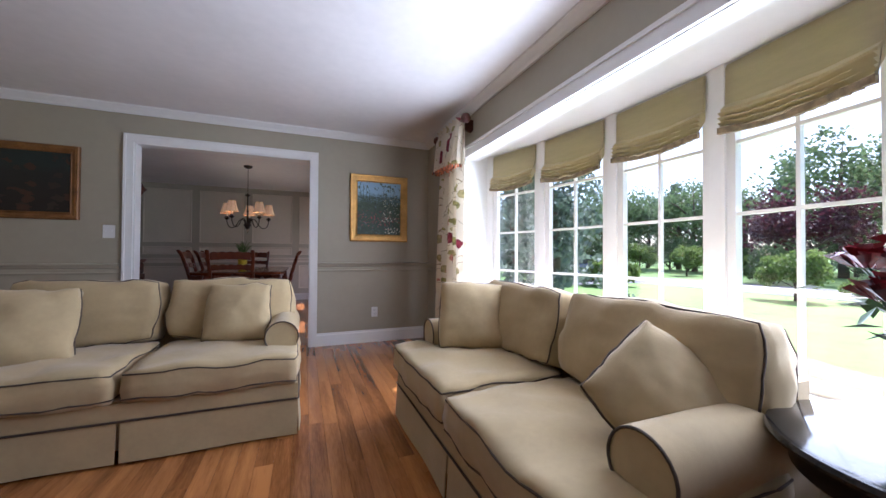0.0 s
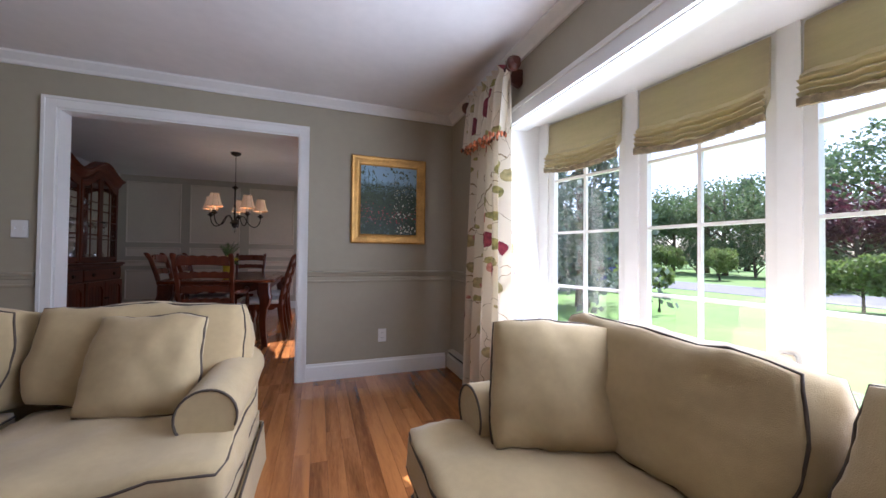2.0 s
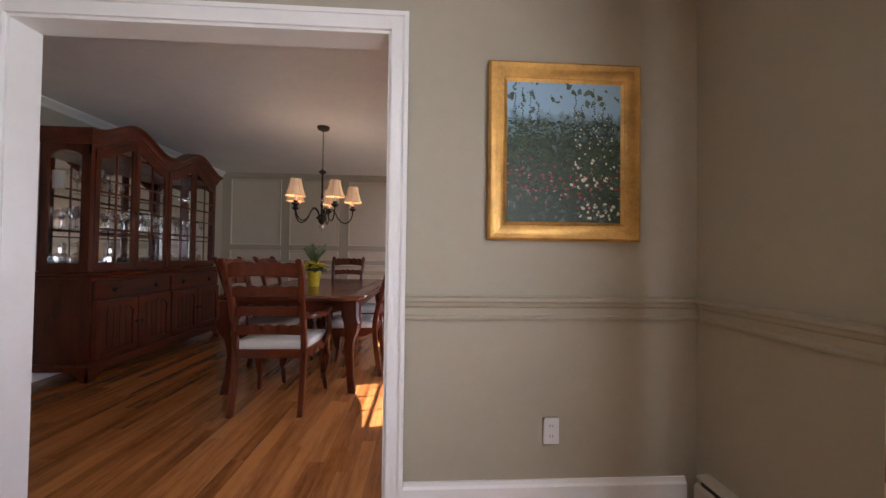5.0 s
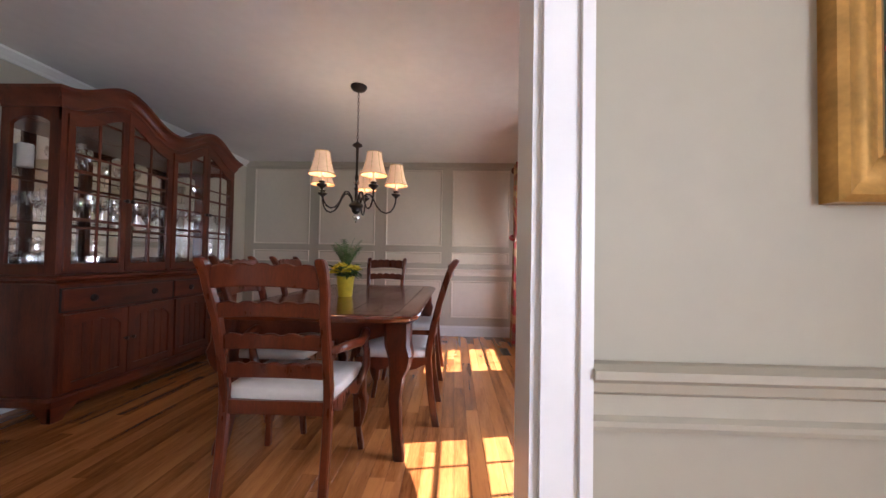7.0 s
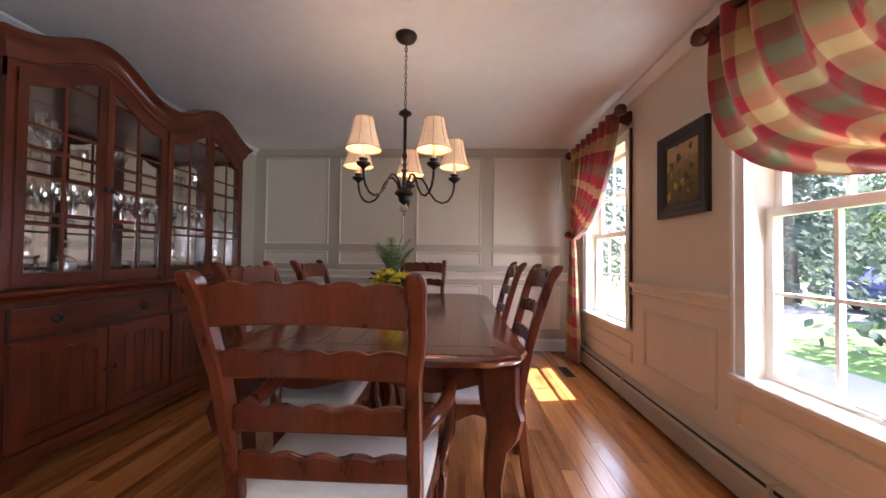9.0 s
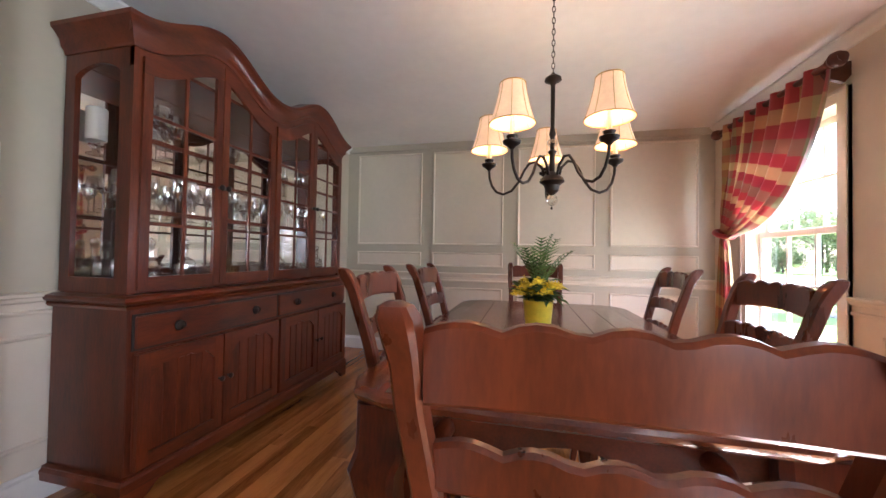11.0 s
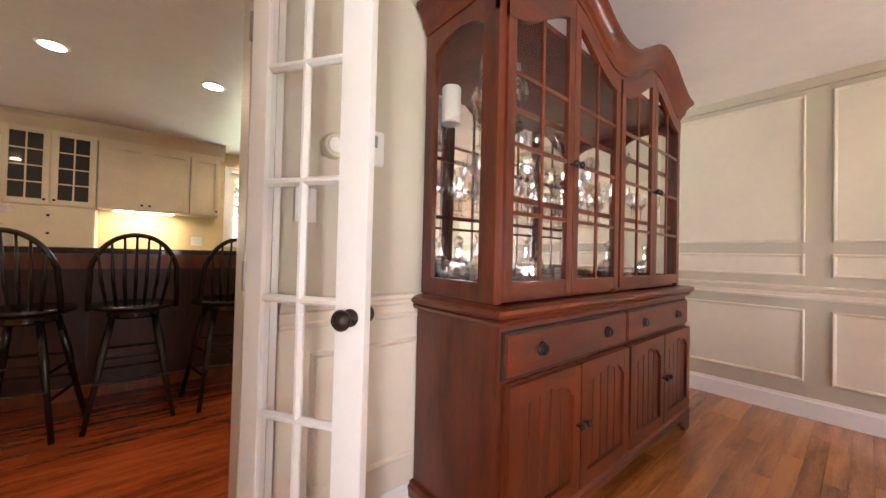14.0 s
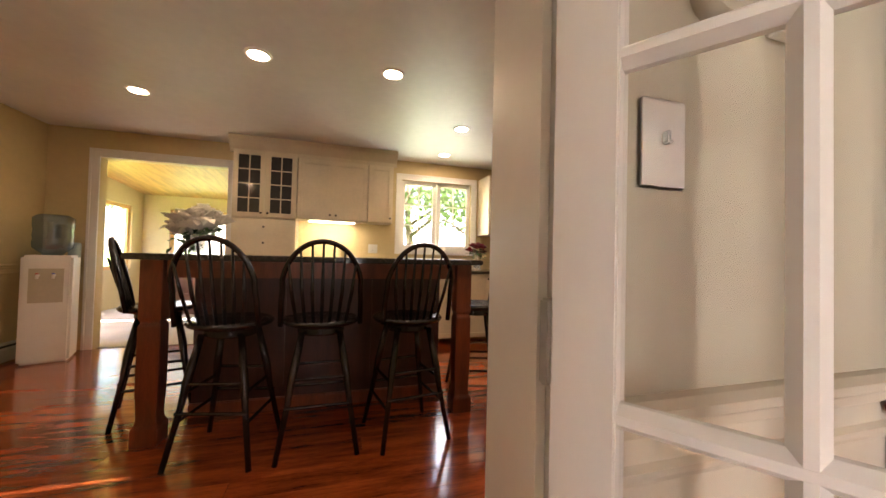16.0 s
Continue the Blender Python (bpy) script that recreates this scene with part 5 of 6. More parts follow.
def chair(m, label, arms=False, w=0.43):
    """Ladder-back chair that faces +y."""
    ob = thing("dining_chair", label, "chair", m, "chairs round the dining table")
    zt = 1.06
    back = lambda z: -0.205 - 0.30 * max(0, z - 0.45) ** 1.35 if z > 0.45 else -0.205 - 0.20 * (0.45 - z) ** 1.6
    for s in (-1, 1):
        rings = []
        for z in (0, 0.1, 0.25, 0.42, 0.5, 0.65, 0.8, 0.92, 0.98, 1.015, 1.04, 1.055, zt):
            x, y = s * (w / 2 - 0.02 + 0.012 * (z > 0.9)), back(z)
            t = 0.021 if z < 1.0 else 0.024 if z < 1.05 else 0.018 if z < zt else 0.008
            y -= 0.022 * (max(0, z - 0.97) / 0.09) ** 1.5
            rings.append([(x + a * t * 0.9, y + c * t, z) for a, c in ((-1, -.7), (-.7, -1), (.7, -1), (1, -.7), (1, .7), (.7, 1), (-.7, 1), (-1, .7))])
        part("back_post", loft(B(), rings), M_CHAIR, ob, smooth="auto")
    for k, z in enumerate((0.978, 0.835, 0.695, 0.565)):
        n = 24
        h = 0.092 if k == 0 else 0.062
        rings = []
        for i in range(n + 1):
            u = i / n
            x = (u - 0.5) * (w - 0.06)
            bow = -0.02 * math.sin(math.pi * u)
            up = h * 0.5 + 0.016 * wavy(u) * math.sin(math.pi * u) ** 0.3
            dn = -h * 0.5 + 0.012 * math.sin(math.pi * u)
            y = back(z) + bow
            rings.append([(x, y - 0.011, z + up - 0.007), (x, y - 0.006, z + up - 0.001), (x, y + 0.004, z + up), (x, y + 0.010, z + up - 0.006), (x, y + 0.012, z + dn + 0.005), (x, y + 0.007, z + dn), (x, y - 0.005, z + dn), (x, y - 0.009, z + dn + 0.005)])
        part("slat", loft(B(), rings), M_CHAIR, ob, smooth="auto")
    fw = w / 2 + 0.035
    for s in (-1, 1):
        bm = cabriole(B(), s * (fw - 0.035), 0.215, 0.44, s * 0.6, 1, 0.036)
        part("front_leg", bm, M_CHAIR, ob, smooth="auto")
        n = 12
        tp = [(-0.20 + 0.40 * i / n, 0.435) for i in range(n + 1)]
        bt = [(u, 0.375 + 0.018 * math.cos(i * math.pi * 4 / n)) for i, (u, v) in enumerate(tp)]
        bm = strip_prism(B(), tp, bt, -0.011, 0.011, "x")
        bm.transform(T(s * (w / 2 + 0.005), 0, 0) @ R(0, 0, -s * 4))
        part("side_rail", bm, M_CHAIR, ob)
        if arms:
            pts = [(s * (w / 2 - 0.01), -0.235, 0.66), (s * (w / 2 + 0.03), -0.1, 0.655), (s * (fw + 0.015), 0.04, 0.64), (s * (fw + 0.02), 0.12, 0.66), (s * (fw + 0.01), 0.165, 0.672), (s * (fw + 0.0), 0.19, 0.655)]
            part("arm", tube(B(), pts, [0.018, 0.021, 0.023, 0.025, 0.026, 0.020], 10), M_CHAIR, ob, smooth=True)
            part("arm_support", tube(B(), [(s * (fw - 0.01), 0.10, 0.41), (s * (fw + 0.02), 0.15, 0.49), (s * (fw + 0.025), 0.13, 0.57), (s * (fw + 0.015), 0.115, 0.65)], [0.02, 0.022, 0.018, 0.018], 10), M_CHAIR, ob, smooth=True)
    n = 16
    tp = [(-fw + 0.05 + (2 * fw - 0.1) * i / n, 0.435) for i in range(n + 1)]
    bt = [(u, 0.372 + 0.02 * math.cos(i * math.pi * 4 / n)) for i, (u, v) in enumerate(tp)]
    part("front_rail", strip_prism(B(), tp, bt, 0.205, 0.228, "y"), M_CHAIR, ob)
    part("back_rail", cube(-w / 2 + 0.03, w / 2 - 0.03, -0.215, -0.195, 0.375, 0.435), M_CHAIR, ob)
    bm, _ = puffy(2 * fw - 0.02, 0.44, 0.06, puff=0.35, rnd=0.15, cuts=6, seed=1, wrinkle=0.002)
    for v in bm.verts:
        v.co.x *= 1 - 0.09 * (0.22 - v.co.y) / 0.44
    bm.transform(T(0, 0.015, 0.455))
    part("seat", bm, M_SEAT, ob, "cream upholstered seat", smooth=True)
    return ob
side = chair(T(-0.70, 6.0) @ R(0, 0, -90), "cherry ladder-back chair with a cream seat at the table")
for x, y, a in ((-0.68, 6.68, -90), (0.065, 6.11, 90), (0.065, 6.95, 90), (-0.36, 7.42, 180)):
    copy_thing(side, T(x, y) @ R(0, 0, a))
chair(T(-0.34, 5.39), "cherry ladder-back armchair at the table head", True, 0.50)

# potted plant
def potted():
    ob = thing("potted_plant", "yellow flowers and fern in a bright yellow pot", "plant", T(-0.385, 6.27, 0.769))
    part("pot", lathe(B(), [(0.0, 0.0), (0.048, 0.0), (0.052, 0.01), (0.064, 0.135), (0.068, 0.15), (0.063, 0.152), (0.058, 0.13), (0.0, 0.125)], n=28), M_YELLOW, ob, smooth="auto")
    rng = random.Random(4)
    bm = B(); leaves(bm, (0, 0, 0.19), 0.035, 140, 0.07, rng, 0.5)
    part("foliage", bm, M_LEAF, ob)
    bm = B()
    for i in range(26):
        a, q = i * 2.4, 0.02 + 0.075 * math.sqrt(i / 26)
        petals(bm, (math.cos(a) * q, math.sin(a) * q, 0.225 + rng.uniform(-0.03, 0.02) - q * 0.25), 0.034, 16, rng, 0.9)
    part("bloom_cluster", bm, M_PETAL, ob)["kind"] = "stuff"
    bm = B()
    for i in range(15):
        a = i * 2.4
        reach, hh = rng.uniform(0.05, 0.16), rng.uniform(0.30, 0.44)
        p0, p1, p2 = Vector((0, 0, 0.15)), Vector((math.cos(a) * reach * 0.3, math.sin(a) * reach * 0.3, hh * 0.8)), Vector((math.cos(a) * reach, math.sin(a) * reach, hh))
        pts = [p0 * (1 - t) ** 2 + p1 * 2 * t * (1 - t) + p2 * t * t for t in [k / 14 for k in range(15)]]
        tube(bm, pts, 0.0015, 4)
        for k in range(6, 15):
            d = (pts[k] - pts[k - 1]).normalized()
            sd = d.cross(Vector((0, 0, 1))).normalized()
            for s in (-1, 1):
                ln = 0.045 * (1.15 - abs(k - 9) / 8)
                tip = pts[k] + sd * s * ln + d * ln * 0.6
                w = d * 0.005
                bm.faces.new([bm.verts.new(q) for q in (pts[k] - w, tip, pts[k] + w)])
    part("fern", bm, M_LEAF, ob)
potted()

# chandelier
CH = (-0.33, 6.31)
def chandelier():
    ob = thing("chandelier", "bronze five-arm chandelier with small silk shades", "chandelier", T(*CH, 0.0))
    part("canopy", lathe(B(), [(0.0, 2.335), (0.02, 2.338), (0.05, 2.352), (0.062, 2.37), (0.062, 2.382)], n=28), M_IRON, ob, smooth="auto")
    bm = B()
    for k in range(15):
        z = 1.96 + k * 0.0262
        ring = [(0.007 * math.cos(a) * (k % 2), 0.007 * math.cos(a) * (1 - k % 2), z + 0.016 * math.sin(a)) for a in [i * 0.785 for i in range(8)]]
        tube(bm, ring, 0.0022, 5, closed=True)
    part("chain", bm, M_IRON, ob, smooth=True)
    part("column", lathe(B(), [(0.004, 1.955), (0.012, 1.945), (0.036, 1.927), (0.038, 1.917), (0.016, 1.905), (0.010, 1.895), (0.009, 1.70), (0.016, 1.67), (0.010, 1.655), (0.010, 1.60), (0.02, 1.59), (0.012, 1.575), (0.012, 1.50), (0.03, 1.485), (0.052, 1.465), (0.056, 1.452), (0.035, 1.435), (0.03, 1.41), (0.014, 1.395), (0.0, 1.39)], n=22), M_IRON, ob, smooth="auto")
    part("crystal_ball", lathe(B(), [(0.0, 1.34), (0.014, 1.345), (0.026, 1.36), (0.028, 1.372), (0.02, 1.388), (0.008, 1.394)], n=12), M_CRYSTAL, ob)
    part("crystal_spindle", lathe(B(), [(0.010, 1.61), (0.024, 1.625), (0.024, 1.64), (0.010, 1.655)], n=12), M_CRYSTAL, ob)
    part("finial", lathe(B(), [(0.0, 1.325), (0.006, 1.33), (0.003, 1.34)], n=10), M_IRON, ob)
    for k in range(5):
        a = radians(72 * k + 20)
        c, s = math.cos(a), math.sin(a)
        pts = [(0.03, 1.47), (0.045, 1.52), (0.075, 1.552), (0.105, 1.548), (0.13, 1.515), (0.155, 1.465), (0.19, 1.425), (0.23, 1.412), (0.265, 1.425), (0.29, 1.458), (0.303, 1.50), (0.306, 1.545)]
        arm = part("arm", tube(B(), [(r * c, r * s, z) for r, z in pts], 0.0065, 8), M_IRON, ob, smooth=True)
        at = (0.306 * c, 0.306 * s, 0)
        part("cup", lathe(B(), [(0.008, 1.535), (0.016, 1.545), (0.034, 1.557), (0.037, 1.567), (0.018, 1.575), (0.024, 1.588), (0.012, 1.593)], at, 18), M_IRON, arm, smooth="auto")
        part("candle", lathe(B(), [(0.010, 1.59), (0.010, 1.675)], at, 12), M_SEAT, arm)
        part("bulb", lathe(B(), [(0.006, 1.675), (0.013, 1.695), (0.010, 1.72), (0.0, 1.735)], at, 10), M_BULB, arm, smooth=True)
        n = 24
        # cloth glows by its own emission, in place of light passing through
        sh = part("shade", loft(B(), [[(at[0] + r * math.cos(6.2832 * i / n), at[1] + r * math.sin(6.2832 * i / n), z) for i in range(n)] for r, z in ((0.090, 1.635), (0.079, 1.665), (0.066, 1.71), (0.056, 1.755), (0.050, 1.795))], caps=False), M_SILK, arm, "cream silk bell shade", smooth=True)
        for r, z in ((0.091, 1.635), (0.051, 1.795)):
            part("trim", tube(B(), [(at[0] + r * math.cos(6.2832 * i / n), at[1] + r * math.sin(6.2832 * i / n), z) for i in range(n)], 0.0025, 5, closed=True), M_GOLD, sh)
        for i in range(8):
            an = 6.2832 * i / 8
            part("rib", tube(B(), [(at[0] + r * math.cos(an), at[1] + r * math.sin(an), z) for r, z in ((0.0907, 1.635), (0.0797, 1.665), (0.0667, 1.71), (0.0567, 1.755), (0.0507, 1.795))], 0.0012, 4), M_GOLD, sh)
    lamp = bpy.data.lights.new("chandelier_light", "POINT")
    lamp.energy, lamp.color, lamp.shadow_soft_size = 0.22, (1.0, 0.74, 0.45), 0.03
    for k in range(5):
        a = radians(72 * k + 20)
        new("chandelier_light", lamp).location = (CH[0] + 0.306 * math.cos(a), CH[1] + 0.306 * math.sin(a), 1.745)
chandelier()

# ---- hutch ----
HX0, HX1, HY0, HY1 = -2.515, -2.06, 5.782, 7.62
def hutch():
    ob = thing("china_hutch", "cherry china hutch with arched glazed doors", "cabinet")
    hy = HY1 - HY0
    # base
    body = part("base", cube(HX0, HX1 - 0.012, HY0 + 0.012, HY1 - 0.012, 0.10, 0.86), M_CHERRY, ob, bevel=0.003)
    def mould(name, prof, x, y0, y1, deep):
        bm = B()
        loft(bm, [[(HX0, y0 - d, z) for d, z in prof], [(x + d, y0 - d, z) for d, z in prof], [(x + d, y1 + d, z) for d, z in prof], [(HX0, y1 + d, z) for d, z in prof]])
        return part(name, bm, M_CHERRYH, ob)
    mould("waist", [(-0.03, 0.855), (0.004, 0.855), (0.012, 0.868), (0.006, 0.874), (0.022, 0.884), (0.028, 0.894), (0.024, 0.906), (0.0, 0.914), (-0.03, 0.915)], HX1, HY0, HY1, 0)
    mould("plinth", [(-0.03, 0.09), (0.012, 0.09), (0.014, 0.13), (0.004, 0.142), (0.006, 0.15), (-0.03, 0.155)], HX1, HY0, HY1, 0)
    for y, s in ((HY0, 1), (HY1, -1)):
        o = [(0, 0), (0.07, 0), (0.085, 0.03), (0.12, 0.045), (0.15, 0.075), (0.19, 0.09), (0, 0.09)]
        part("foot", prism(B(), [(y - 0.012 * s + s * u, z) for u, z in o], HX1 - 0.014, HX1 + 0.012, "x"), M_CHERRYH, ob)
        o = [(HX1 + 0.010 - u * 0.8, z) for u, z in o]
        part("foot", prism(B(), o, y - 0.012 * s, y + 0.012 * s, "y"), M_CHERRYH, ob)
    part("apron", cube(HX1 - 0.03, HX1 - 0.004, HY0 + 0.17, HY1 - 0.17, 0.068, 0.09), M_CHERRYH, ob)
    dw = (hy - 0.09) / 2
    for k in range(2):
        y0 = HY0 + 0.035 + k * (dw + 0.02)
        dr = part("drawer", cube(HX1 - 0.010, HX1 + 0.008, y0, y0 + dw, 0.685, 0.825), M_CHERRYH, ob, bevel=0.004)
        part("drawer_bead", cube(HX1 - 0.011, HX1 - 0.002, y0 - 0.008, y0 + dw + 0.008, 0.677, 0.833), M_DARKIN, dr)
        for f in (0.22, 0.78):
            yy = y0 + dw * f
            pl = part("pull", lathe(B(), [(0.0, 0), (0.026, 0), (0.022, 0.006), (0.012, 0.010), (0.0, 0.014)], n=14), M_IRON, dr, smooth=True)
            pl.matrix_world = T(HX1 + 0.008, yy, 0.755) @ R(0, 90, 0)
            part("ring", tube(B(), [(0.018 * math.cos(a) , 0.02 * math.sin(a), 0.014) for a in [i * 0.628 for i in range(10)]], 0.0035, 6, closed=True), M_IRON, pl, smooth=True)
        for j in range(2):
            a0 = y0 + j * (dw / 2 + 0.002)
            a1 = a0 + dw / 2 - 0.004
            d = part("door", cube(HX1 - 0.010, HX1 + 0.006, a0, a1, 0.165, 0.665), M_CHERRY, ob, bevel=0.003)
            # arched frame over grooved boards
            n = 16
            tp = [(a0 + 0.002 + (a1 - a0 - 0.004) * i / n, 0.662) for i in range(n + 1)]
            bt = []
            for i, (u, v) in enumerate(tp):
                t = i / n
                bt.append((u, 0.555 + 0.055 * max(0, math.sin(math.pi * min(1, max(0, (t - 0.12) / 0.76)))) ** 0.6 + 0.008 * math.cos(t * 25)))
            part("rail", strip_prism(B(), tp, bt, HX1 + 0.006, HX1 + 0.024, "x"), M_CHERRYH, d)
            part("rail", cube(HX1 + 0.006, HX1 + 0.024, a0 + 0.002, a1 - 0.002, 0.168, 0.225), M_CHERRYH, d)
            for b0, b1 in ((a0 + 0.0012, a0 + 0.052), (a1 - 0.052, a1 - 0.0012)):
                part("stile", cube(HX1 + 0.006, HX1 + 0.0245, b0, b1, 0.169, 0.661), M_CHERRY, d)
            nb = 5
            for i in range(nb):
                w = (a1 - a0 - 0.106) / nb
                part("board", cube(HX1 + 0.006, HX1 + 0.010, a0 + 0.053 + i * w + 0.003, a0 + 0.053 + (i + 1) * w - 0.003, 0.226, 0.60), M_CHERRY, d)
            kn = part("knob", lathe(B(), [(0.006, 0), (0.006, 0.014), (0.013, 0.02), (0.014, 0.028), (0.0, 0.034)], n=14), M_IRON, d, smooth=True)
            kn.matrix_world = T(HX1 + 0.024, a1 - 0.025 if j == 0 else a0 + 0.025, 0.43) @ R(0, 90, 0)
    # upper case
    ux, u0, u1 = HX1 - 0.05, HY0 + 0.03, HY1 - 0.03
    def arch(t):
        return 0.0 + 0.17 * (0.5 - 0.5 * math.cos(4 * math.pi * t)) ** 1.1
    topz = lambda t: 2.00 + arch(t)
    part("back_mirror", cube(HX0 + 0.004, HX0 + 0.010, u0 + 0.02, u1 - 0.02, 0.93, 1.98), M_MIRROR, ob, "mirrored cabinet back")
    part("back_board", cube(HX0, HX0 + 0.004, u0, u1, 0.915, 2.0), M_CHERRY, ob)
    part("floor_board", cube(HX0 + 0.012, ux - 0.02, u0 + 0.02, u1 - 0.02, 0.916, 0.935), M_CHERRY, ob)
    part("roof_board", cube(HX0 + 0.005, ux - 0.02, u0 + 0.02, u1 - 0.02, 1.985, 2.005), M_CHERRY, ob)
    for y, s in ((u0, 1), (u1, -1)):
        sd = B()
        a, c = (y, y + 0.022 * s) if s > 0 else (y - 0.022, y)
        box(sd, HX0, HX0 + 0.06, a, c, 0.915, 2.0); box(sd, ux - 0.075, ux, a, c, 0.915, 2.0)
        box(sd, HX0 + 0.06, ux - 0.075, a, c, 0.915, 0.985)
        n = 10
        tp = [(HX0 + 0.06 + (ux - 0.135 - HX0) * i / n, 2.0) for i in range(n + 1)]
        bt = [(u, 1.90 + 0.045 * math.sin(math.pi * i / n) ** 0.7) for i, (u, v) in enumerate(tp)]
        strip_prism(sd, tp, bt, a, c, "y")
        side_p = part("side", sd, M_CHERRY, ob)
        g = part("side_glass", loft(B(), [[(x, (a + c) / 2, 0.98), (x, (a + c) / 2, 1.95)] for x in (HX0 + 0.055, ux - 0.07)], closed=False), M_CABGLASS, side_p)
        g.visible_shadow = False
    for y in (u0 + 0.001, u1 - 0.035):
        part("corner_post", cube(ux - 0.022, ux + 0.001, y, y + 0.034, 0.915, 2.04), M_CHERRY, ob)
    part("corner_post", cube(ux - 0.022, ux + 0.001, (u0 + u1) / 2 - 0.012, (u0 + u1) / 2 + 0.012, 0.915, 2.0), M_CHERRY, ob)
    # arched frieze and cornice following the double hump
    n = 72
    def run(prof_lo, prof_hi, x0, x1, name, m):
        tp = [(u0 + (u1 - u0) * i / n, topz(i / n) + prof_hi) for i in range(n + 1)]
        bt = [(u, topz(i / n) + prof_lo) for i, (u, v) in enumerate(tp)]
        part(name, strip_prism(B(), tp, bt, x0, x1, "x"), m, ob, smooth="auto")
    run(-0.085, 0.0, ux - 0.022, ux, "frieze", M_CHERRYH)
    prof = [(-0.04, 0.0), (0.006, 0.0), (0.01, 0.018), (0.022, 0.03), (0.028, 0.06), (0.045, 0.085), (0.06, 0.10), (0.062, 0.118), (0.055, 0.124), (-0.04, 0.124)]
    bm = B()
    loft(bm, [[(ux + d, u0 - max(0, d) + (u1 - u0 + 2 * max(0, d)) * i / n, topz(i / n) + z) for d, z in prof] for i in range(n + 1)])
    part("cornice", bm, M_CHERRYH, ob, smooth="auto")
    for y, s in ((u0, -1), (u1, 1)):
        bm = B()
        loft(bm, [[(x + (max(0, d) if x > -2.3 else 0), y + s * d, 2.0 + z) for d, z in prof] for x in (HX0, ux)])
        part("cornice", bm, M_CHERRYH, ob, smooth="auto")
    # four glazed doors
    ddw = (u1 - u0 - 0.10) / 4
    for k in range(4):
        a0 = u0 + 0.035 + k * (ddw + 0.004) + (0.018 if k > 1 else 0)
        a1 = a0 + ddw
        tz = lambda y: topz((y - u0) / (u1 - u0)) - 0.03
        d = part("glass_door", cube(ux - 0.004, ux + 0.014, a0, a0 + 0.042, 0.935, tz(a0 + 0.02) - 0.03), M_CHERRY, ob)
        part("stile", cube(ux - 0.004, ux + 0.014, a1 - 0.042, a1, 0.935, tz(a1 - 0.02) - 0.03), M_CHERRY, d)
        part("rail", cube(ux - 0.004, ux + 0.013, a0 + 0.042, a1 - 0.042, 0.935, 0.99), M_CHERRYH, d)
        m_ = 14
        tp = [(a0 + (a1 - a0) * i / m_, tz(a0 + (a1 - a0) * i / m_) + 0.0) for i in range(m_ + 1)]
        bt = [(u, v - 0.075 - 0.015 * math.sin(math.pi * i / m_)) for i, (u, v) in enumerate(tp)]
        part("rail", strip_prism(B(), tp, bt, ux - 0.003, ux + 0.015, "x"), M_CHERRYH, d, smooth="auto")
        mid = (a0 + a1) / 2
        part("muntin", cube(ux, ux + 0.010, mid - 0.007, mid + 0.007, 0.99, tz(mid) - 0.06), M_CHERRY, d)
        for z in (1.23, 1.47, 1.72):
            part("muntin", cube(ux, ux + 0.0105, a0 + 0.042, a1 - 0.042, z - 0.007, z + 0.007), M_CHERRYH, d)
        g = part("pane", loft(B(), [[(ux + 0.003, u, 0.97), (ux + 0.003, u, v - 0.05)] for u, v in tp], closed=False), M_CABGLASS, d)
        g.visible_shadow = False
        kn = part("knob", lathe(B(), [(0.006, 0), (0.006, 0.016), (0.015, 0.022), (0.017, 0.032), (0.0, 0.04)], n=14), M_IRON, d, smooth=True)
        kn.matrix_world = T(ux + 0.014, a1 - 0.02 if k % 2 == 0 else a0 + 0.02, 1.46) @ R(0, 90, 0)
    for z in (1.29, 1.62):
        part("glass_shelf", cube(HX0 + 0.014, ux - 0.04, u0 + 0.03, u1 - 0.03, z, z + 0.006), M_CABGLASS, ob).visible_shadow = False
        part("shelf_edge", cube(ux - 0.045, ux - 0.035, u0 + 0.03, u1 - 0.03, z - 0.012, z + 0.010), M_CHERRYH, ob)
M_MIRROR = mat("mirror", (0.90, 0.90, 0.89), 0.03, metal=1.0, vary=0.01)
hutch()
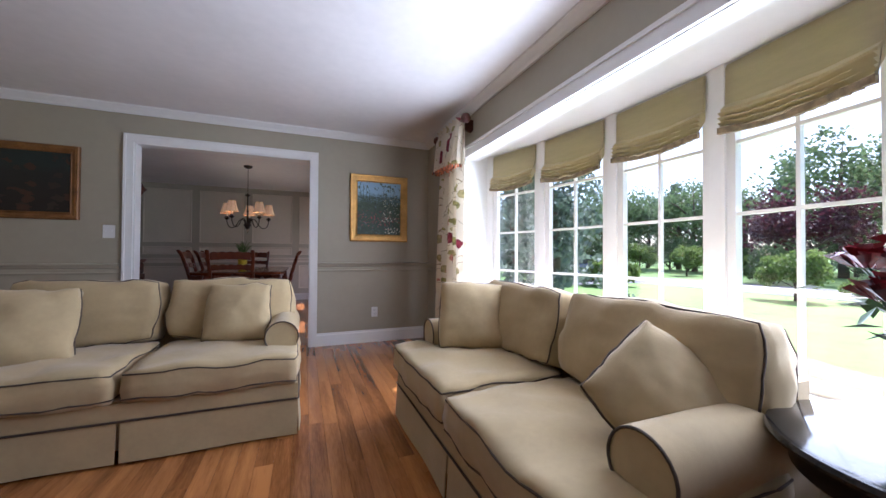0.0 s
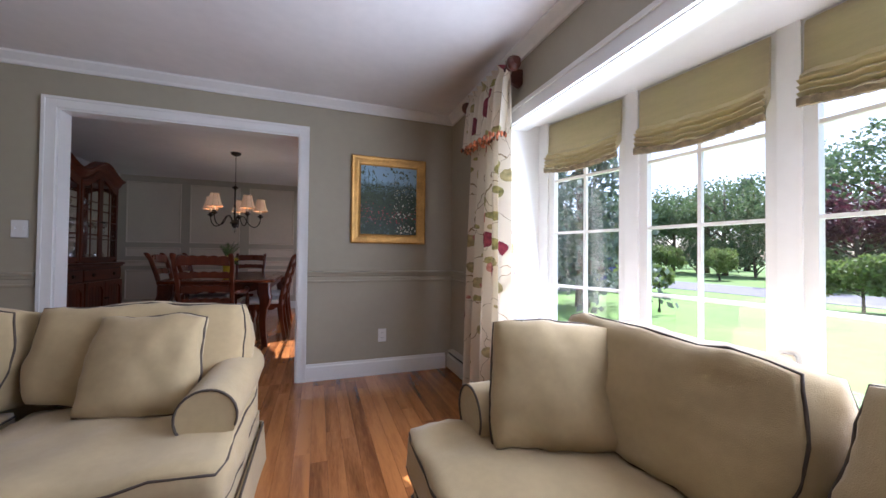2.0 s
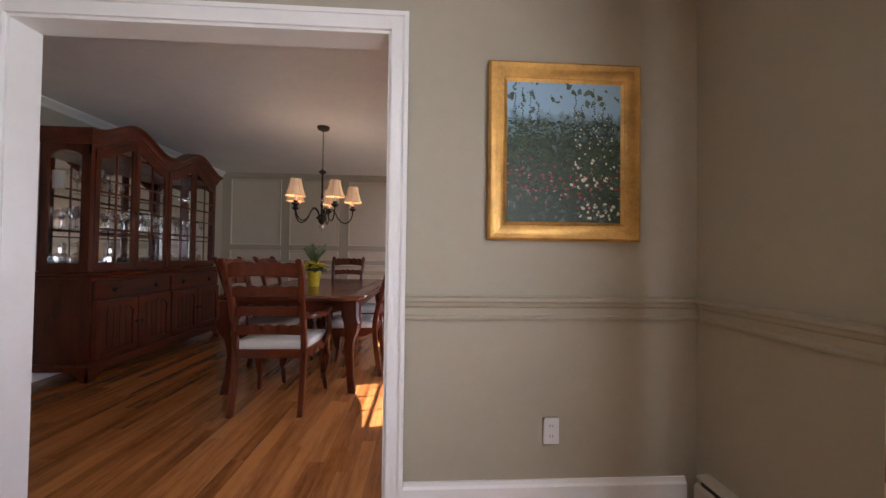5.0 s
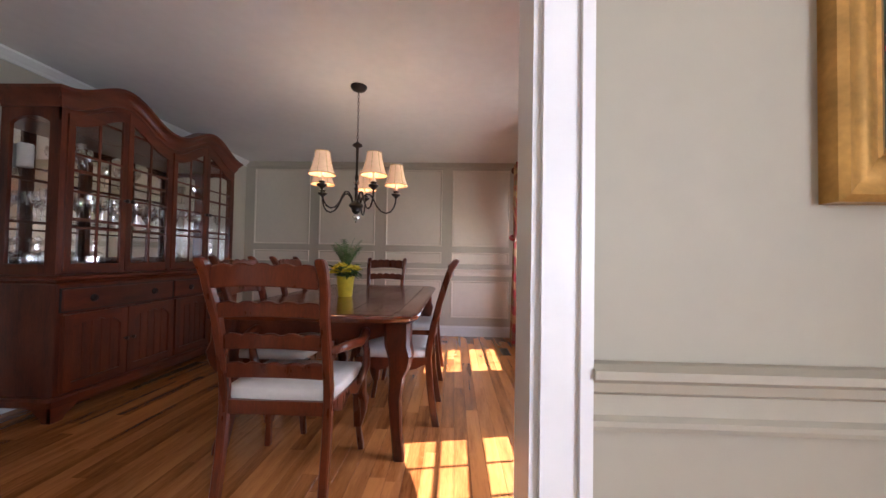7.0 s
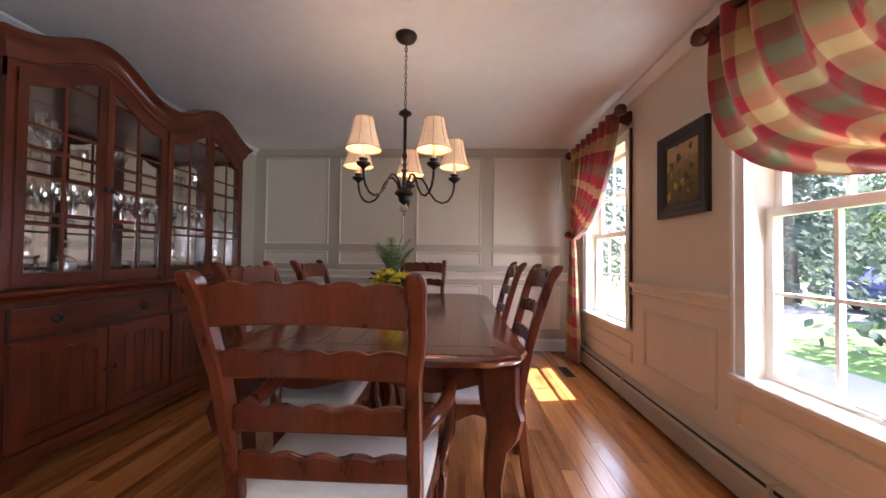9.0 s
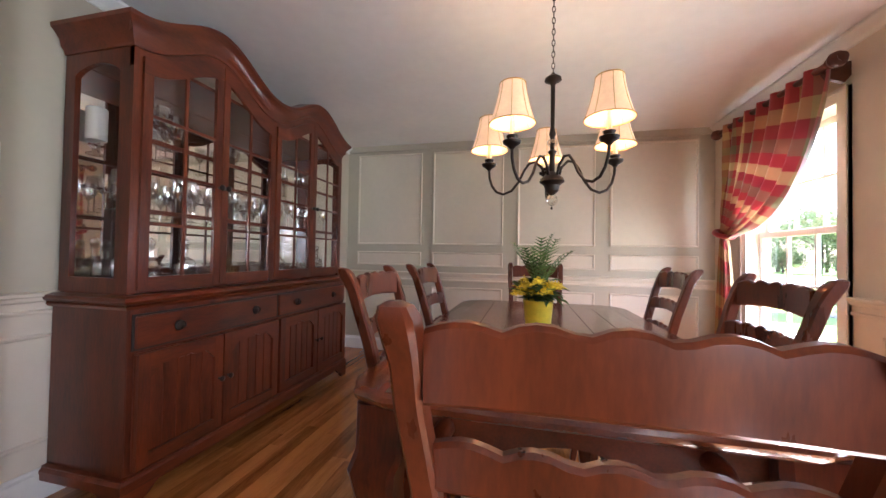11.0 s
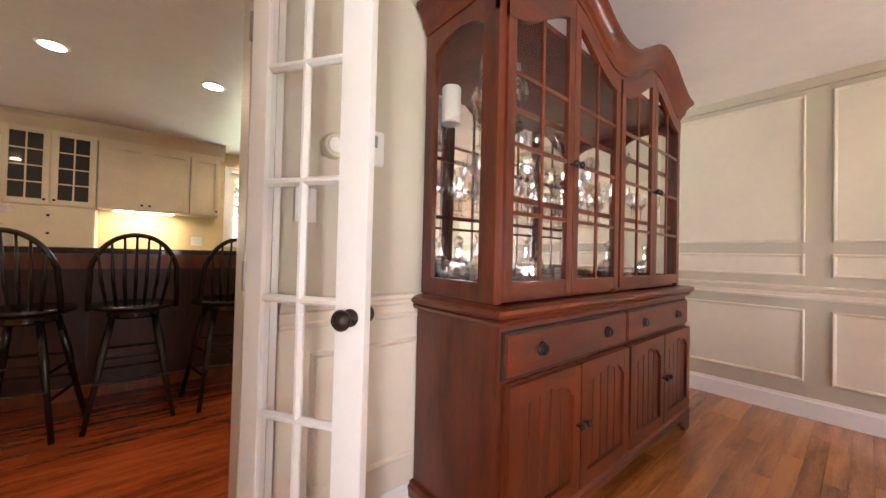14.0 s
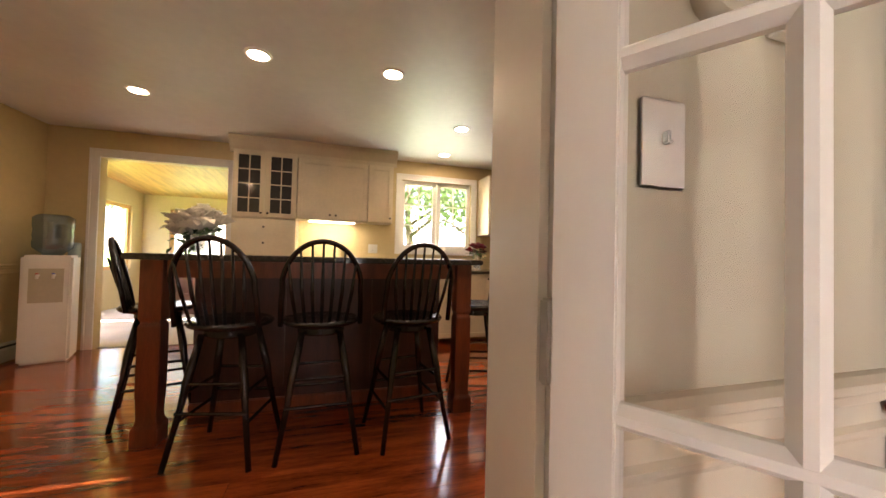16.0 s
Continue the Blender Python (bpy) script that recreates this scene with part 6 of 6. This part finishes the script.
def glassware():
    def item(name, label, prof, m, n=16):
        ob = tagged(part(name, lathe(B(), prof, n=n, caps=False), M_CRYSTAL), label, "glassware", "crystal in the hutch")
        ob.matrix_world = m
        return ob
    cup = [(0.028, 0.0), (0.03, 0.003), (0.006, 0.008), (0.004, 0.012), (0.004, 0.085), (0.012, 0.095), (0.03, 0.12), (0.034, 0.145), (0.03, 0.185)]
    dec = [(0.0, 0.0), (0.052, 0.0), (0.055, 0.01), (0.055, 0.10), (0.045, 0.125), (0.016, 0.145), (0.014, 0.185), (0.022, 0.192), (0.014, 0.198), (0.024, 0.215), (0.022, 0.235), (0.0, 0.25)]
    bowl = [(0.03, 0.0), (0.035, 0.01), (0.055, 0.06), (0.07, 0.09)]
    g = item("wine_glass", "clear cut crystal wine goblet", cup, T(-2.30, 5.90, 1.297))
    d = item("decanter", "square-shouldered cut crystal decanter with stopper", dec, T(-2.28, 5.92, 0.936), 8)
    w = item("glass_bowl", "cut crystal serving bowl", bowl, T(-2.3, 6.3, 0.936), 12)
    rng = random.Random(6)
    for z, lo in ((1.297, 0), (1.627, 1)):
        for i in range(17):
            for x in (-2.40, -2.22):
                if rng.random() < (0.12 if lo == 0 else 0.62):
                    continue
                copy_thing(g, T(x + rng.uniform(-.03, .03), 5.90 + i * 0.098 + rng.uniform(-.02, .02), z) @ R(0, 0, rng.uniform(0, 90)) @ Matrix.Scale(rng.uniform(0.9, 1.15), 4))
    for y in (6.06, 6.22, 6.95, 7.42):
        copy_thing(d, T(-2.30 + rng.uniform(-.06, .06), y, 0.936) @ R(0, 0, rng.uniform(0, 90)) @ Matrix.Scale(rng.uniform(0.85, 1.05), 4))
    copy_thing(d, T(-2.42, 5.93, 0.936) @ Matrix.Scale(0.9, 4))
    for y in (6.5, 6.78, 7.1, 7.26):
        copy_thing(w, T(-2.28 + rng.uniform(-.05, .05), y, 0.936))
    c = tagged(part("pillar_candle", lathe(B(), [(0.0, 0), (0.04, 0), (0.04, 0.15), (0.036, 0.155), (0.0, 0.15)], n=20), M_SEAT, smooth="auto"), "white pillar candle on the upper shelf", "candle")
    c.matrix_world = T(-2.44, 5.89, 1.627)
    stick = [(0.0, 0.0), (0.04, 0.0), (0.042, 0.008), (0.02, 0.018), (0.012, 0.03), (0.022, 0.045), (0.01, 0.06), (0.009, 0.10), (0.02, 0.115), (0.01, 0.13), (0.010, 0.17), (0.024, 0.185), (0.026, 0.215), (0.0, 0.215)]
    k = item("candlestick", "turned cut crystal candlestick", stick, T(-2.24, 5.93, 1.627), 9)
    copy_thing(k, T(-2.26, 6.08, 1.627))
    plate_prof = [(0.0, 0.0), (0.06, 0.0), (0.075, 0.008), (0.075, 0.012), (0.06, 0.006), (0.0, 0.005)]
    for x, y in ((-2.22, 5.90), (-2.36, 5.90)):
        p = item("glass_plate", "clear glass plate in a low stack", plate_prof, T(x, y + 0.1, 0.936), 18)
        for q in range(1, 5):
            copy_thing(p, T(x, y + 0.1, 0.936 + q * 0.0125))
glassware()

# ---- french door ----
def french_door():
    ob = thing("door_french", "white narrow french door leaf with ten panes, folded open", "door", T(DL + 0.02, 5.135) @ R(0, 0, 0), kind="structure")
    dx, dy = 0.335, 0.222
    ob.matrix_world = T(DL + 0.025, 5.165) @ R(0, 0, math.degrees(math.atan2(dy, dx)))
    W, H, S0, S1, Z0, DZ = 0.398, 2.105, 0.062, 0.088, 0.262, 0.339
    Z1, mid = Z0 + 5 * DZ, 0.186
    for x0, x1 in ((0, S0), (W - S1, W)):
        part("stile", cube(x0, x1, -0.018, 0.018, 0.01, H), M_TRIM, ob, bevel=0.002)
    part("bottom_rail", cube(S0, W - S1, -0.018, 0.018, 0.01, Z0), M_TRIM, ob)
    part("top_rail", cube(S0, W - S1, -0.018, 0.018, Z1, H), M_TRIM, ob)
    def bead(along, c, a, b):
        """Glazing bar with a moulded nose on both faces."""
        prof = [(-0.012, -0.004), (-0.009, -0.008), (-0.004, -0.015), (0.004, -0.015), (0.009, -0.008), (0.012, -0.004), (0.012, 0.004), (0.009, 0.008), (0.004, 0.015), (-0.004, 0.015), (-0.009, 0.008), (-0.012, 0.004)]
        return loft(B(), [[(c + u, d, w) if along == "z" else (w, d * 1.03, c + u) for u, d in prof] for w in (a, b)])
    part("muntin", bead("z", mid, Z0, Z1), M_TRIM, ob)
    for k in range(1, 5):
        part("muntin", bead("x", Z0 + DZ * k, S0, W - S1), M_TRIM, ob)
    for i in range(2):
        for k in range(5):
            x0, x1 = (S0, mid - 0.011) if i == 0 else (mid + 0.011, W - S1)
            part("pane", cube(x0, x1, -0.002, 0.002, Z0 + DZ * k + 0.011, Z0 + DZ * (k + 1) - 0.011), M_CABGLASS, ob).visible_shadow = False
    for s in (-1, 1):
        bm = lathe(B(), [(0.024, 0), (0.024, 0.004), (0.010, 0.010), (0.009, 0.026), (0.024, 0.034), (0.028, 0.046), (0.022, 0.056), (0.0, 0.06)], n=22)
        bm.transform(T(W - 0.04, s * 0.018, 0.905) @ R(90 if s < 0 else -90, 0, 0))
        part("knob", bm, M_IRON, ob, smooth=True)
    for z in (0.25, 1.0, 1.75):
        part("hinge", cube(-0.012, 0.0, -0.02, 0.006, z - 0.045, z + 0.045), M_STEEL, ob, bevel=0.003)
french_door()

# ---- kitchen ----
def stool(m, label):
    ob = thing("bar_stool", label, "stool", m, "stools at the kitchen bar")
    part("seat", lathe(B(), [(0.0, 0.675), (0.16, 0.675), (0.205, 0.69), (0.215, 0.705), (0.205, 0.718), (0.12, 0.71), (0.0, 0.705)], n=30), M_BLACKW, ob, smooth=True)
    part("swivel", lathe(B(), [(0.12, 0.63), (0.13, 0.64), (0.13, 0.674)], n=24), M_BLACKW, ob, smooth="auto")
    arch = []
    for i in range(25):
        a = math.pi * i / 24
        arch.append((0.215 * math.cos(a) * (1.0 if 0.3 < a < 2.84 else 0.95), -0.15 - 0.10 * math.sin(a) ** 0.7, 0.70 + 0.45 * math.sin(a) ** 0.62))
    part("bow", tube(B(), arch, 0.014, 10), M_BLACKW, ob, smooth=True)
    for k in range(7):
        u = (k - 3) / 3
        x = 0.165 * u
        zt = 0.70 + 0.45 * max(0.05, 1 - (x / 0.215) ** 2) ** 0.31
        part("spindle", tube(B(), [(x * 0.75, -0.15, 0.70), (x * 0.92, -0.20, 0.88), (x, -0.245, zt - 0.01)], [0.008, 0.010, 0.006], 7), M_BLACKW, ob, smooth=True)
    for sx in (-1, 1):
        for sy in (-1, 1):
            part("leg", tube(B(), [(sx * 0.10, sy * 0.10, 0.65), (sx * 0.14, sy * 0.14, 0.42), (sx * 0.155, sy * 0.155, 0.30), (sx * 0.205, sy * 0.205, 0.0)], [0.017, 0.022, 0.016, 0.014], 9), M_BLACKW, ob, smooth=True)
    for z, r in ((0.22, 0.173), (0.36, 0.148)):
        for s in (-1, 1):
            part("rung", tube(B(), [(s * r, -r, z), (s * r, r, z)], 0.009, 7), M_BLACKW, ob)
            part("rung", tube(B(), [(-r, s * r, z + 0.05), (r, s * r, z + 0.05)], 0.009, 7), M_BLACKW, ob)
    return ob
st = stool(T(-4.38, 4.39) @ R(0, 0, 78), "black bow-back windsor bar stool at the island")
for x, y, a in ((-4.36, 4.86, 92), (-4.36, 5.37, 100), (-5.0, 3.80, 20), (-4.86, 6.02, 165)):
    copy_thing(st, T(x, y) @ R(0, 0, a))

def island():
    ob = thing("kitchen_island", "dark stained island with turned corner posts", "kitchen island")
    body = part("body", cube(-5.55, -4.86, 4.05, 5.72, 0.09, 1.03), M_ISLAND, ob)
    for k in range(3):
        y0 = 4.08 + k * 0.545
        part("panel", cube(-4.86, -4.848, y0 + 0.02, y0 + 0.525, 0.16, 0.98), M_ISLAND, body, bevel=0.004)
    part("plinth", cube(-5.56, -4.84, 4.04, 5.73, 0.0, 0.09), M_POST, ob, bevel=0.006)
    for y in (3.95, 5.80):
        prof = [(0.075, 0.0), (0.075, 0.10), (0.06, 0.12), (0.055, 0.16), (0.062, 0.30), (0.062, 0.66), (0.05, 0.68), (0.062, 0.70), (0.062, 1.03)]
        bm = lathe(B(), [(r * 1.25, z) for r, z in prof], n=4)
        bm.transform(T(-4.57, y) @ R(0, 0, 45))
        part("post", bm, M_POST, ob, bevel=0.004)
    part("apron", cube(-4.62, -4.52, 4.02, 5.73, 0.93, 1.03), M_POST, ob, bevel=0.004)
    for y in (3.95, 5.80):
        part("apron", cube(-5.2, -4.64, y - 0.05, y + 0.05, 0.93, 1.03), M_POST, ob, bevel=0.004)
    tagged(part("countertop", cube(-5.30, -4.46, 3.83, 5.92, 1.031, 1.066), M_GRANITE, bevel=0.006), "black polished granite bar top on the island", "countertop")
island()
bouquet("flower_arrangement", "white hydrangeas in a glass vase on the island", T(-5.12, 3.96, 1.067), 0.22, M_WHITEP, 22, 0.13, 0.10, 9, M_CRYSTAL)
bouquet("flower_arrangement", "red flowers in a vase by the kitchen window", T(-6.55, 6.72, 0.925), 0.30, M_ROSE, 9, 0.11, 0.055, 12, M_CRYSTAL)

CF = -6.57
def cab_door(parent, y0, y1, z0, z1, glazed=False, knob=1, x=CF):
    d = part("door", B_frame2(x, y0, y1, z0, z1), M_CAB, parent, bevel=0.002)
    if glazed:
        part("pane", cube(x + 0.004, x + 0.007, y0 + 0.05, y1 - 0.05, z0 + 0.05, z1 - 0.05), M_DARKGLASS, d)
        part("muntin", cube(x + 0.007, x + 0.014, (y0 + y1) / 2 - 0.006, (y0 + y1) / 2 + 0.006, z0 + 0.05, z1 - 0.05), M_CAB, d)
        for k in range(1, 4):
            z = z0 + 0.05 + (z1 - z0 - 0.1) * k / 4
            part("muntin", cube(x + 0.007, x + 0.0145, y0 + 0.05, y1 - 0.05, z - 0.006, z + 0.006), M_CAB, d)
    else:
        part("field", cube(x + 0.002, x + 0.010, y0 + 0.053, y1 - 0.053, z0 + 0.053, z1 - 0.053), M_CAB, d, bevel=0.003)
    y = y1 - 0.03 if knob > 0 else y0 + 0.03
    bm = lathe(B(), [(0.005, 0), (0.005, 0.012), (0.013, 0.018), (0.0, 0.028)], n=12)
    bm.transform(T(x + 0.018, y, z0 + 0.045 if z0 > 1.2 else z1 - 0.05) @ R(0, 90, 0))
    part("knob", bm, M_IRON, d, smooth=True)


def B_frame2(x, y0, y1, z0, z1, s=0.05):
    bm = B()
    for a in ((y0, y0 + s, z0, z1), (y1 - s, y1, z0, z1), (y0 + s, y1 - s, z0, z0 + s), (y0 + s, y1 - s, z1 - s, z1)):
        box(bm, x, x + 0.018, *a)
    return bm
M_DARKGLASS = mat("dark_cabinet_glass", (0.03, 0.03, 0.03), 0.05)
def cabinet(label, y0, y1, z0, z1, doors, glazed=False, drawers=False, x=CF):
    ob = thing("cabinet", label, "cabinet", None, "cream kitchen cabinets")
    part("body", cube(KX, x, y0, y1, z0, z1), M_CAB, ob, bevel=0.002)
    n = len(doors) - 1
    for k in range(n):
        cab_door(ob, y0 + (y1 - y0) * doors[k] + 0.004, y0 + (y1 - y0) * doors[k + 1] - 0.004, z0 + 0.01, z1 - 0.01, glazed, 1 if k % 2 == 0 and n > 1 else -1 if n > 1 else 1, x)
    return ob
cabinet("cream wall cabinet with glazed double doors", 3.80, 4.46, 1.475, 2.24, (0, .5, 1), True)
ob = thing("cabinet", "cream drawer tower under the glazed cabinet", "cabinet", None, "cream kitchen cabinets")
part("body", cube(KX, CF, 3.80, 4.46, 0.915, 1.47), M_CAB, ob)
for k in range(3):
    d = part("drawer", cube(CF, CF + 0.018, 3.81, 4.45, 0.93 + k * 0.18, 1.10 + k * 0.18), M_CAB, ob, bevel=0.004)
    bm = lathe(B(), [(0.005, 0), (0.005, 0.012), (0.013, 0.018), (0.0, 0.028)], n=12)
    bm.transform(T(CF + 0.018, 4.13, 1.015 + k * 0.18) @ R(0, 90, 0))
    part("knob", bm, M_IRON, d, smooth=True)
cabinet("cream raised-panel double wall cabinet", 4.47, 5.27, 1.49, 2.20, (0, .5, 1))
cabinet("cream narrow wall cabinet", 5.275, 5.58, 1.49, 2.20, (0, 1))
cabinet("cream wall cabinet beside the window", 6.86, 7.9, 1.40, 2.20, (0, .5, 1), x=CF + 0.05)
for y0, y1 in ((3.80, 4.66), (4.665, 5.52), (5.525, 6.4), (6.405, 7.2)):
    cabinet("cream raised-panel base cabinet", y0, y1, 0.09, 0.88, (0, .5, 1), x=KX + 0.60)
tagged(part("countertop", cube(KX, KX + 0.64, 3.80, 7.9, 0.881, 0.915), M_GRANITE, bevel=0.005), "dark granite worktop along the kitchen wall", "countertop")
bm = B()
prof = [(0, 2.20), (0.02, 2.20), (0.03, 2.24), (0.05, 2.27), (0.09, 2.33), (0.10, 2.378), (0, 2.378)]
loft(bm, [[(CF - 0.02 + d, y, z) for d, z in prof] for y in (3.76, 5.62)])
tagged(part("trim_cabinet_crown", bm, M_CAB), kind="structure")
tagged(part("trim_cabinet_fill", cube(KX, CF - 0.021, 3.80, 5.58, 2.241, 2.378), M_CAB), kind="structure")
ob = thing("under_cabinet_light", "slim lit strip under the wall cabinet", "light", T(-6.70, 4.86, 1.478))
part("housing", cube(-0.05, 0.05, -0.28, 0.28, 0.0, 0.011), M_PLASTIC, ob)
part("lens", cube(-0.04, 0.04, -0.26, 0.26, -0.006, -0.001), M_BULB, ob)
def can(x, y):
    ob = thing("ceiling_light", "recessed ceiling can light, lit", "light", T(x, y, CEIL), "kitchen can lights")
    part("trim_ring", lathe(B(), [(0.062, 0.003), (0.062, -0.0045), (0.082, -0.004), (0.085, 0.003)], n=28, caps=False), M_PLASTIC, ob, smooth=True)
    part("lens", lathe(B(), [(0.0, -0.003), (0.061, -0.003), (0.061, 0.001), (0.0, 0.001)], n=28), M_CAN, ob)
M_CAN = mat("can_lens", (1.0, 0.80, 0.55), 0.5, emit=11.0, vary=0.02)
for x, y in ((-4.72, 4.40), (-4.67, 5.28), (-5.62, 3.34), (-5.51, 6.10), (-6.43, 6.20), (-3.55, 3.3), (-3.6, 6.3)):
    can(x, y)

def cooler():
    ob = thing("water_cooler", "white floor water cooler with a blue bottle", "water cooler", T(-6.55, 2.28) @ R(0, 0, 20) @ Matrix.Scale(1.03, 4))
    body = part("body", cube(-0.16, 0.16, -0.165, 0.165, 0.0, 0.98), M_PLASTIC, ob, bevel=0.02)
    part("recess", cube(0.155, 0.163, -0.11, 0.11, 0.55, 0.86), M_BASE, body)
    for y, c in ((-0.05, (0.5, 0.03, 0.03)), (0.05, (0.03, 0.08, 0.5))):
        t = part("tap", tube(B(), [(0.16, y, 0.80), (0.20, y, 0.80), (0.205, y, 0.77)], 0.011, 8), M_PLASTIC, body)
        part("lever", cube(0.185, 0.215, y - 0.008, y + 0.008, 0.81, 0.82), mat("tap_colour", c, 0.4), t)
    part("bottle", lathe(B(), [(0.06, 0.97), (0.08, 1.0), (0.135, 1.05), (0.14, 1.10), (0.132, 1.13), (0.14, 1.16), (0.132, 1.22), (0.14, 1.25), (0.14, 1.33), (0.10, 1.36), (0.0, 1.362)], n=30), glass_mat("blue_bottle", (0.42, 0.55, 0.68), 0.14), ob, smooth=True)
    ob = thing("cup_dispenser", "pale blue paper cup dispenser tube", "dispenser", T(KX, 2.28) @ R(0, 0, 0))
    part("tube", lathe(B(), [(0.045, 0.72), (0.05, 0.74), (0.05, 1.12), (0.045, 1.14)], (0.055, 0, 0), 18), mat("pale_blue_plastic", (0.4, 0.5, 0.52), 0.25), ob, smooth="auto")
cooler()
heater("beige baseboard heater in the kitchen", -2.66, 2.1, 3.9)
heater("beige baseboard heater along the kitchen side wall", 0, -6.6, -3.2, T(0, 1.98) @ R(0, 0, -90))
trim("trim_chair_rail", "y", 1.98, 0.035, KX, DL - 0.12, RAIL, M_KWALL)
# sunroom seat
def sunsofa():
    ob = thing("sunroom_sofa", "dark wicker sunroom sofa with green cushions", "sofa", T(-9.6, 2.6) @ R(0, 0, 60))
    part("base", cube(-0.8, 0.8, -0.4, 0.4, -0.004, 0.38), M_ISLAND, ob, bevel=0.03)
    part("back", cube(-0.8, 0.8, -0.42, -0.26, 0.38, 0.85), M_ISLAND, ob, bevel=0.05)
    for k in range(2):
        bm, _ = puffy(0.74, 0.6, 0.18, seed=k)
        bm.transform(T(-0.38 + 0.76 * k, 0.05, 0.47))
        part("cushion", bm, mat("green_cushion", (0.22, 0.26, 0.17), 0.9), ob, smooth=True)
sunsofa()

# ---- outside details ----
def lamppost(x, y):
    ob = thing("lamp_post", "black garden lamp post on the lawn", "street lamp", T(x, y, G) @ Matrix.Scale(0.52, 4))
    part("pole", lathe(B(), [(0.08, 0), (0.08, 0.15), (0.04, 0.2), (0.035, 1.6), (0.05, 1.62)], n=12), M_BLACKW, ob)
    part("lantern", lathe(B(), [(0.07, 1.62), (0.11, 1.88), (0.10, 1.88), (0.06, 1.63)], n=6), M_CRYSTAL, ob)
    part("cap", lathe(B(), [(0.13, 1.88), (0.05, 1.98), (0.0, 2.03)], n=6), M_BLACKW, ob)
lamppost(9.6, 8.2)
def car(m, colour, label):
    ob = thing("parked_car", label, "car", m)
    prof = [(-2.1, 0.35), (-2.15, 0.7), (-2.0, 0.9), (-1.2, 0.95), (-0.5, 1.42), (0.9, 1.45), (1.5, 1.0), (2.1, 0.92), (2.2, 0.6), (2.1, 0.35)]
    part("body", prism(B(), prof, -0.85, 0.85, "y"), mat("car_paint", colour, 0.25, coat=0.5), ob, bevel=0.06)
    part("window", prism(B(), [(-1.0, 0.98), (-0.45, 1.36), (0.85, 1.38), (1.3, 1.0)], -0.865, 0.865, "y"), M_DARKGLASS, ob)
    for x in (-1.35, 1.35):
        for y in (-0.78, 0.78):
            bm = lathe(B(), [(0.2, -0.1), (0.32, -0.1), (0.34, 0), (0.32, 0.1), (0.2, 0.1)], n=20)
            bm.transform(T(x, y, 0.33) @ R(90, 0, 0))
            w = part("wheel", bm, M_BLACKW, ob)
            bm = lathe(B(), [(0.0, -0.08), (0.2, -0.085), (0.2, 0.085), (0.0, 0.08)], n=14)
            bm.transform(T(x, y, 0.33) @ R(90, 0, 0))
            part("rim", bm, M_STEEL, w)
car(T(14.1, 15.6, G + 0.012) @ R(0, 0, 8), (0.10, 0.11, 0.28), "blue sedan parked on the drive")

# ---- floor boards, last ----
def planks(parent, x0, x1, y0, y1, w, lens, material, rest_material, near, seed, limit=280):
    rng = random.Random(seed)
    meshes = []
    for L in lens:
        bm = cube(0.0004, w - 0.0004, 0.0005, L - 0.0005, -0.012, 0)
        me = bpy.data.meshes.new("plank")
        top = [e for e in bm.edges if all(v.co.z > -0.001 for v in e.verts)]
        bmesh.ops.bevel(bm, geom=top, offset=0.0008, segments=1, affect="EDGES")
        bm.to_mesh(me); bm.free()
        me.materials.append(material)
        meshes.append(me)
    rest = B()
    count = 0
    x = x0
    while x < x1 - 0.01:
        y = y0 - rng.uniform(0, lens[0])
        while y < y1:
            k = rng.randrange(len(lens))
            a, b = max(y, y0), min(y + lens[k], y1)
            if a == y and b == y + lens[k] and count < limit and near[0] < x < near[1] and near[2] < y < near[3]:
                ob = new("plank", meshes[k])
                ob.parent = parent
                ob.location = (x, y, 0)
                count += 1
            elif b - a > 0.01:
                box(rest, x + 0.0004, min(x + w, x1) - 0.0004, a + 0.0005, b - 0.0005, -0.012, 0)
            y += lens[k]
        x += w
    part("plank_rest", rest, rest_material, parent)["kind"] = "stuff"
planks(sub, -2.53, 1.92, -2.6, 4.2, 0.0826, (0.75, 1.1, 1.5), M_OAK, M_OAKI, (-0.9, 1.4, 0.8, 4.2), 1, 120)
planks(sub, -2.53, 1.32, 4.2, 8.5, 0.0826, (0.75, 1.1, 1.5), M_OAK, M_OAKI, (-2.3, 1.3, 4.2, 7.6), 5, 160)
planks(ksub, -6.9, -2.53, 1.98, 8.0, 0.135, (1.6, 2.3, 3.0), M_RED, M_REDI, (-4.8, -2.8, 2.0, 7.0), 2, 60)
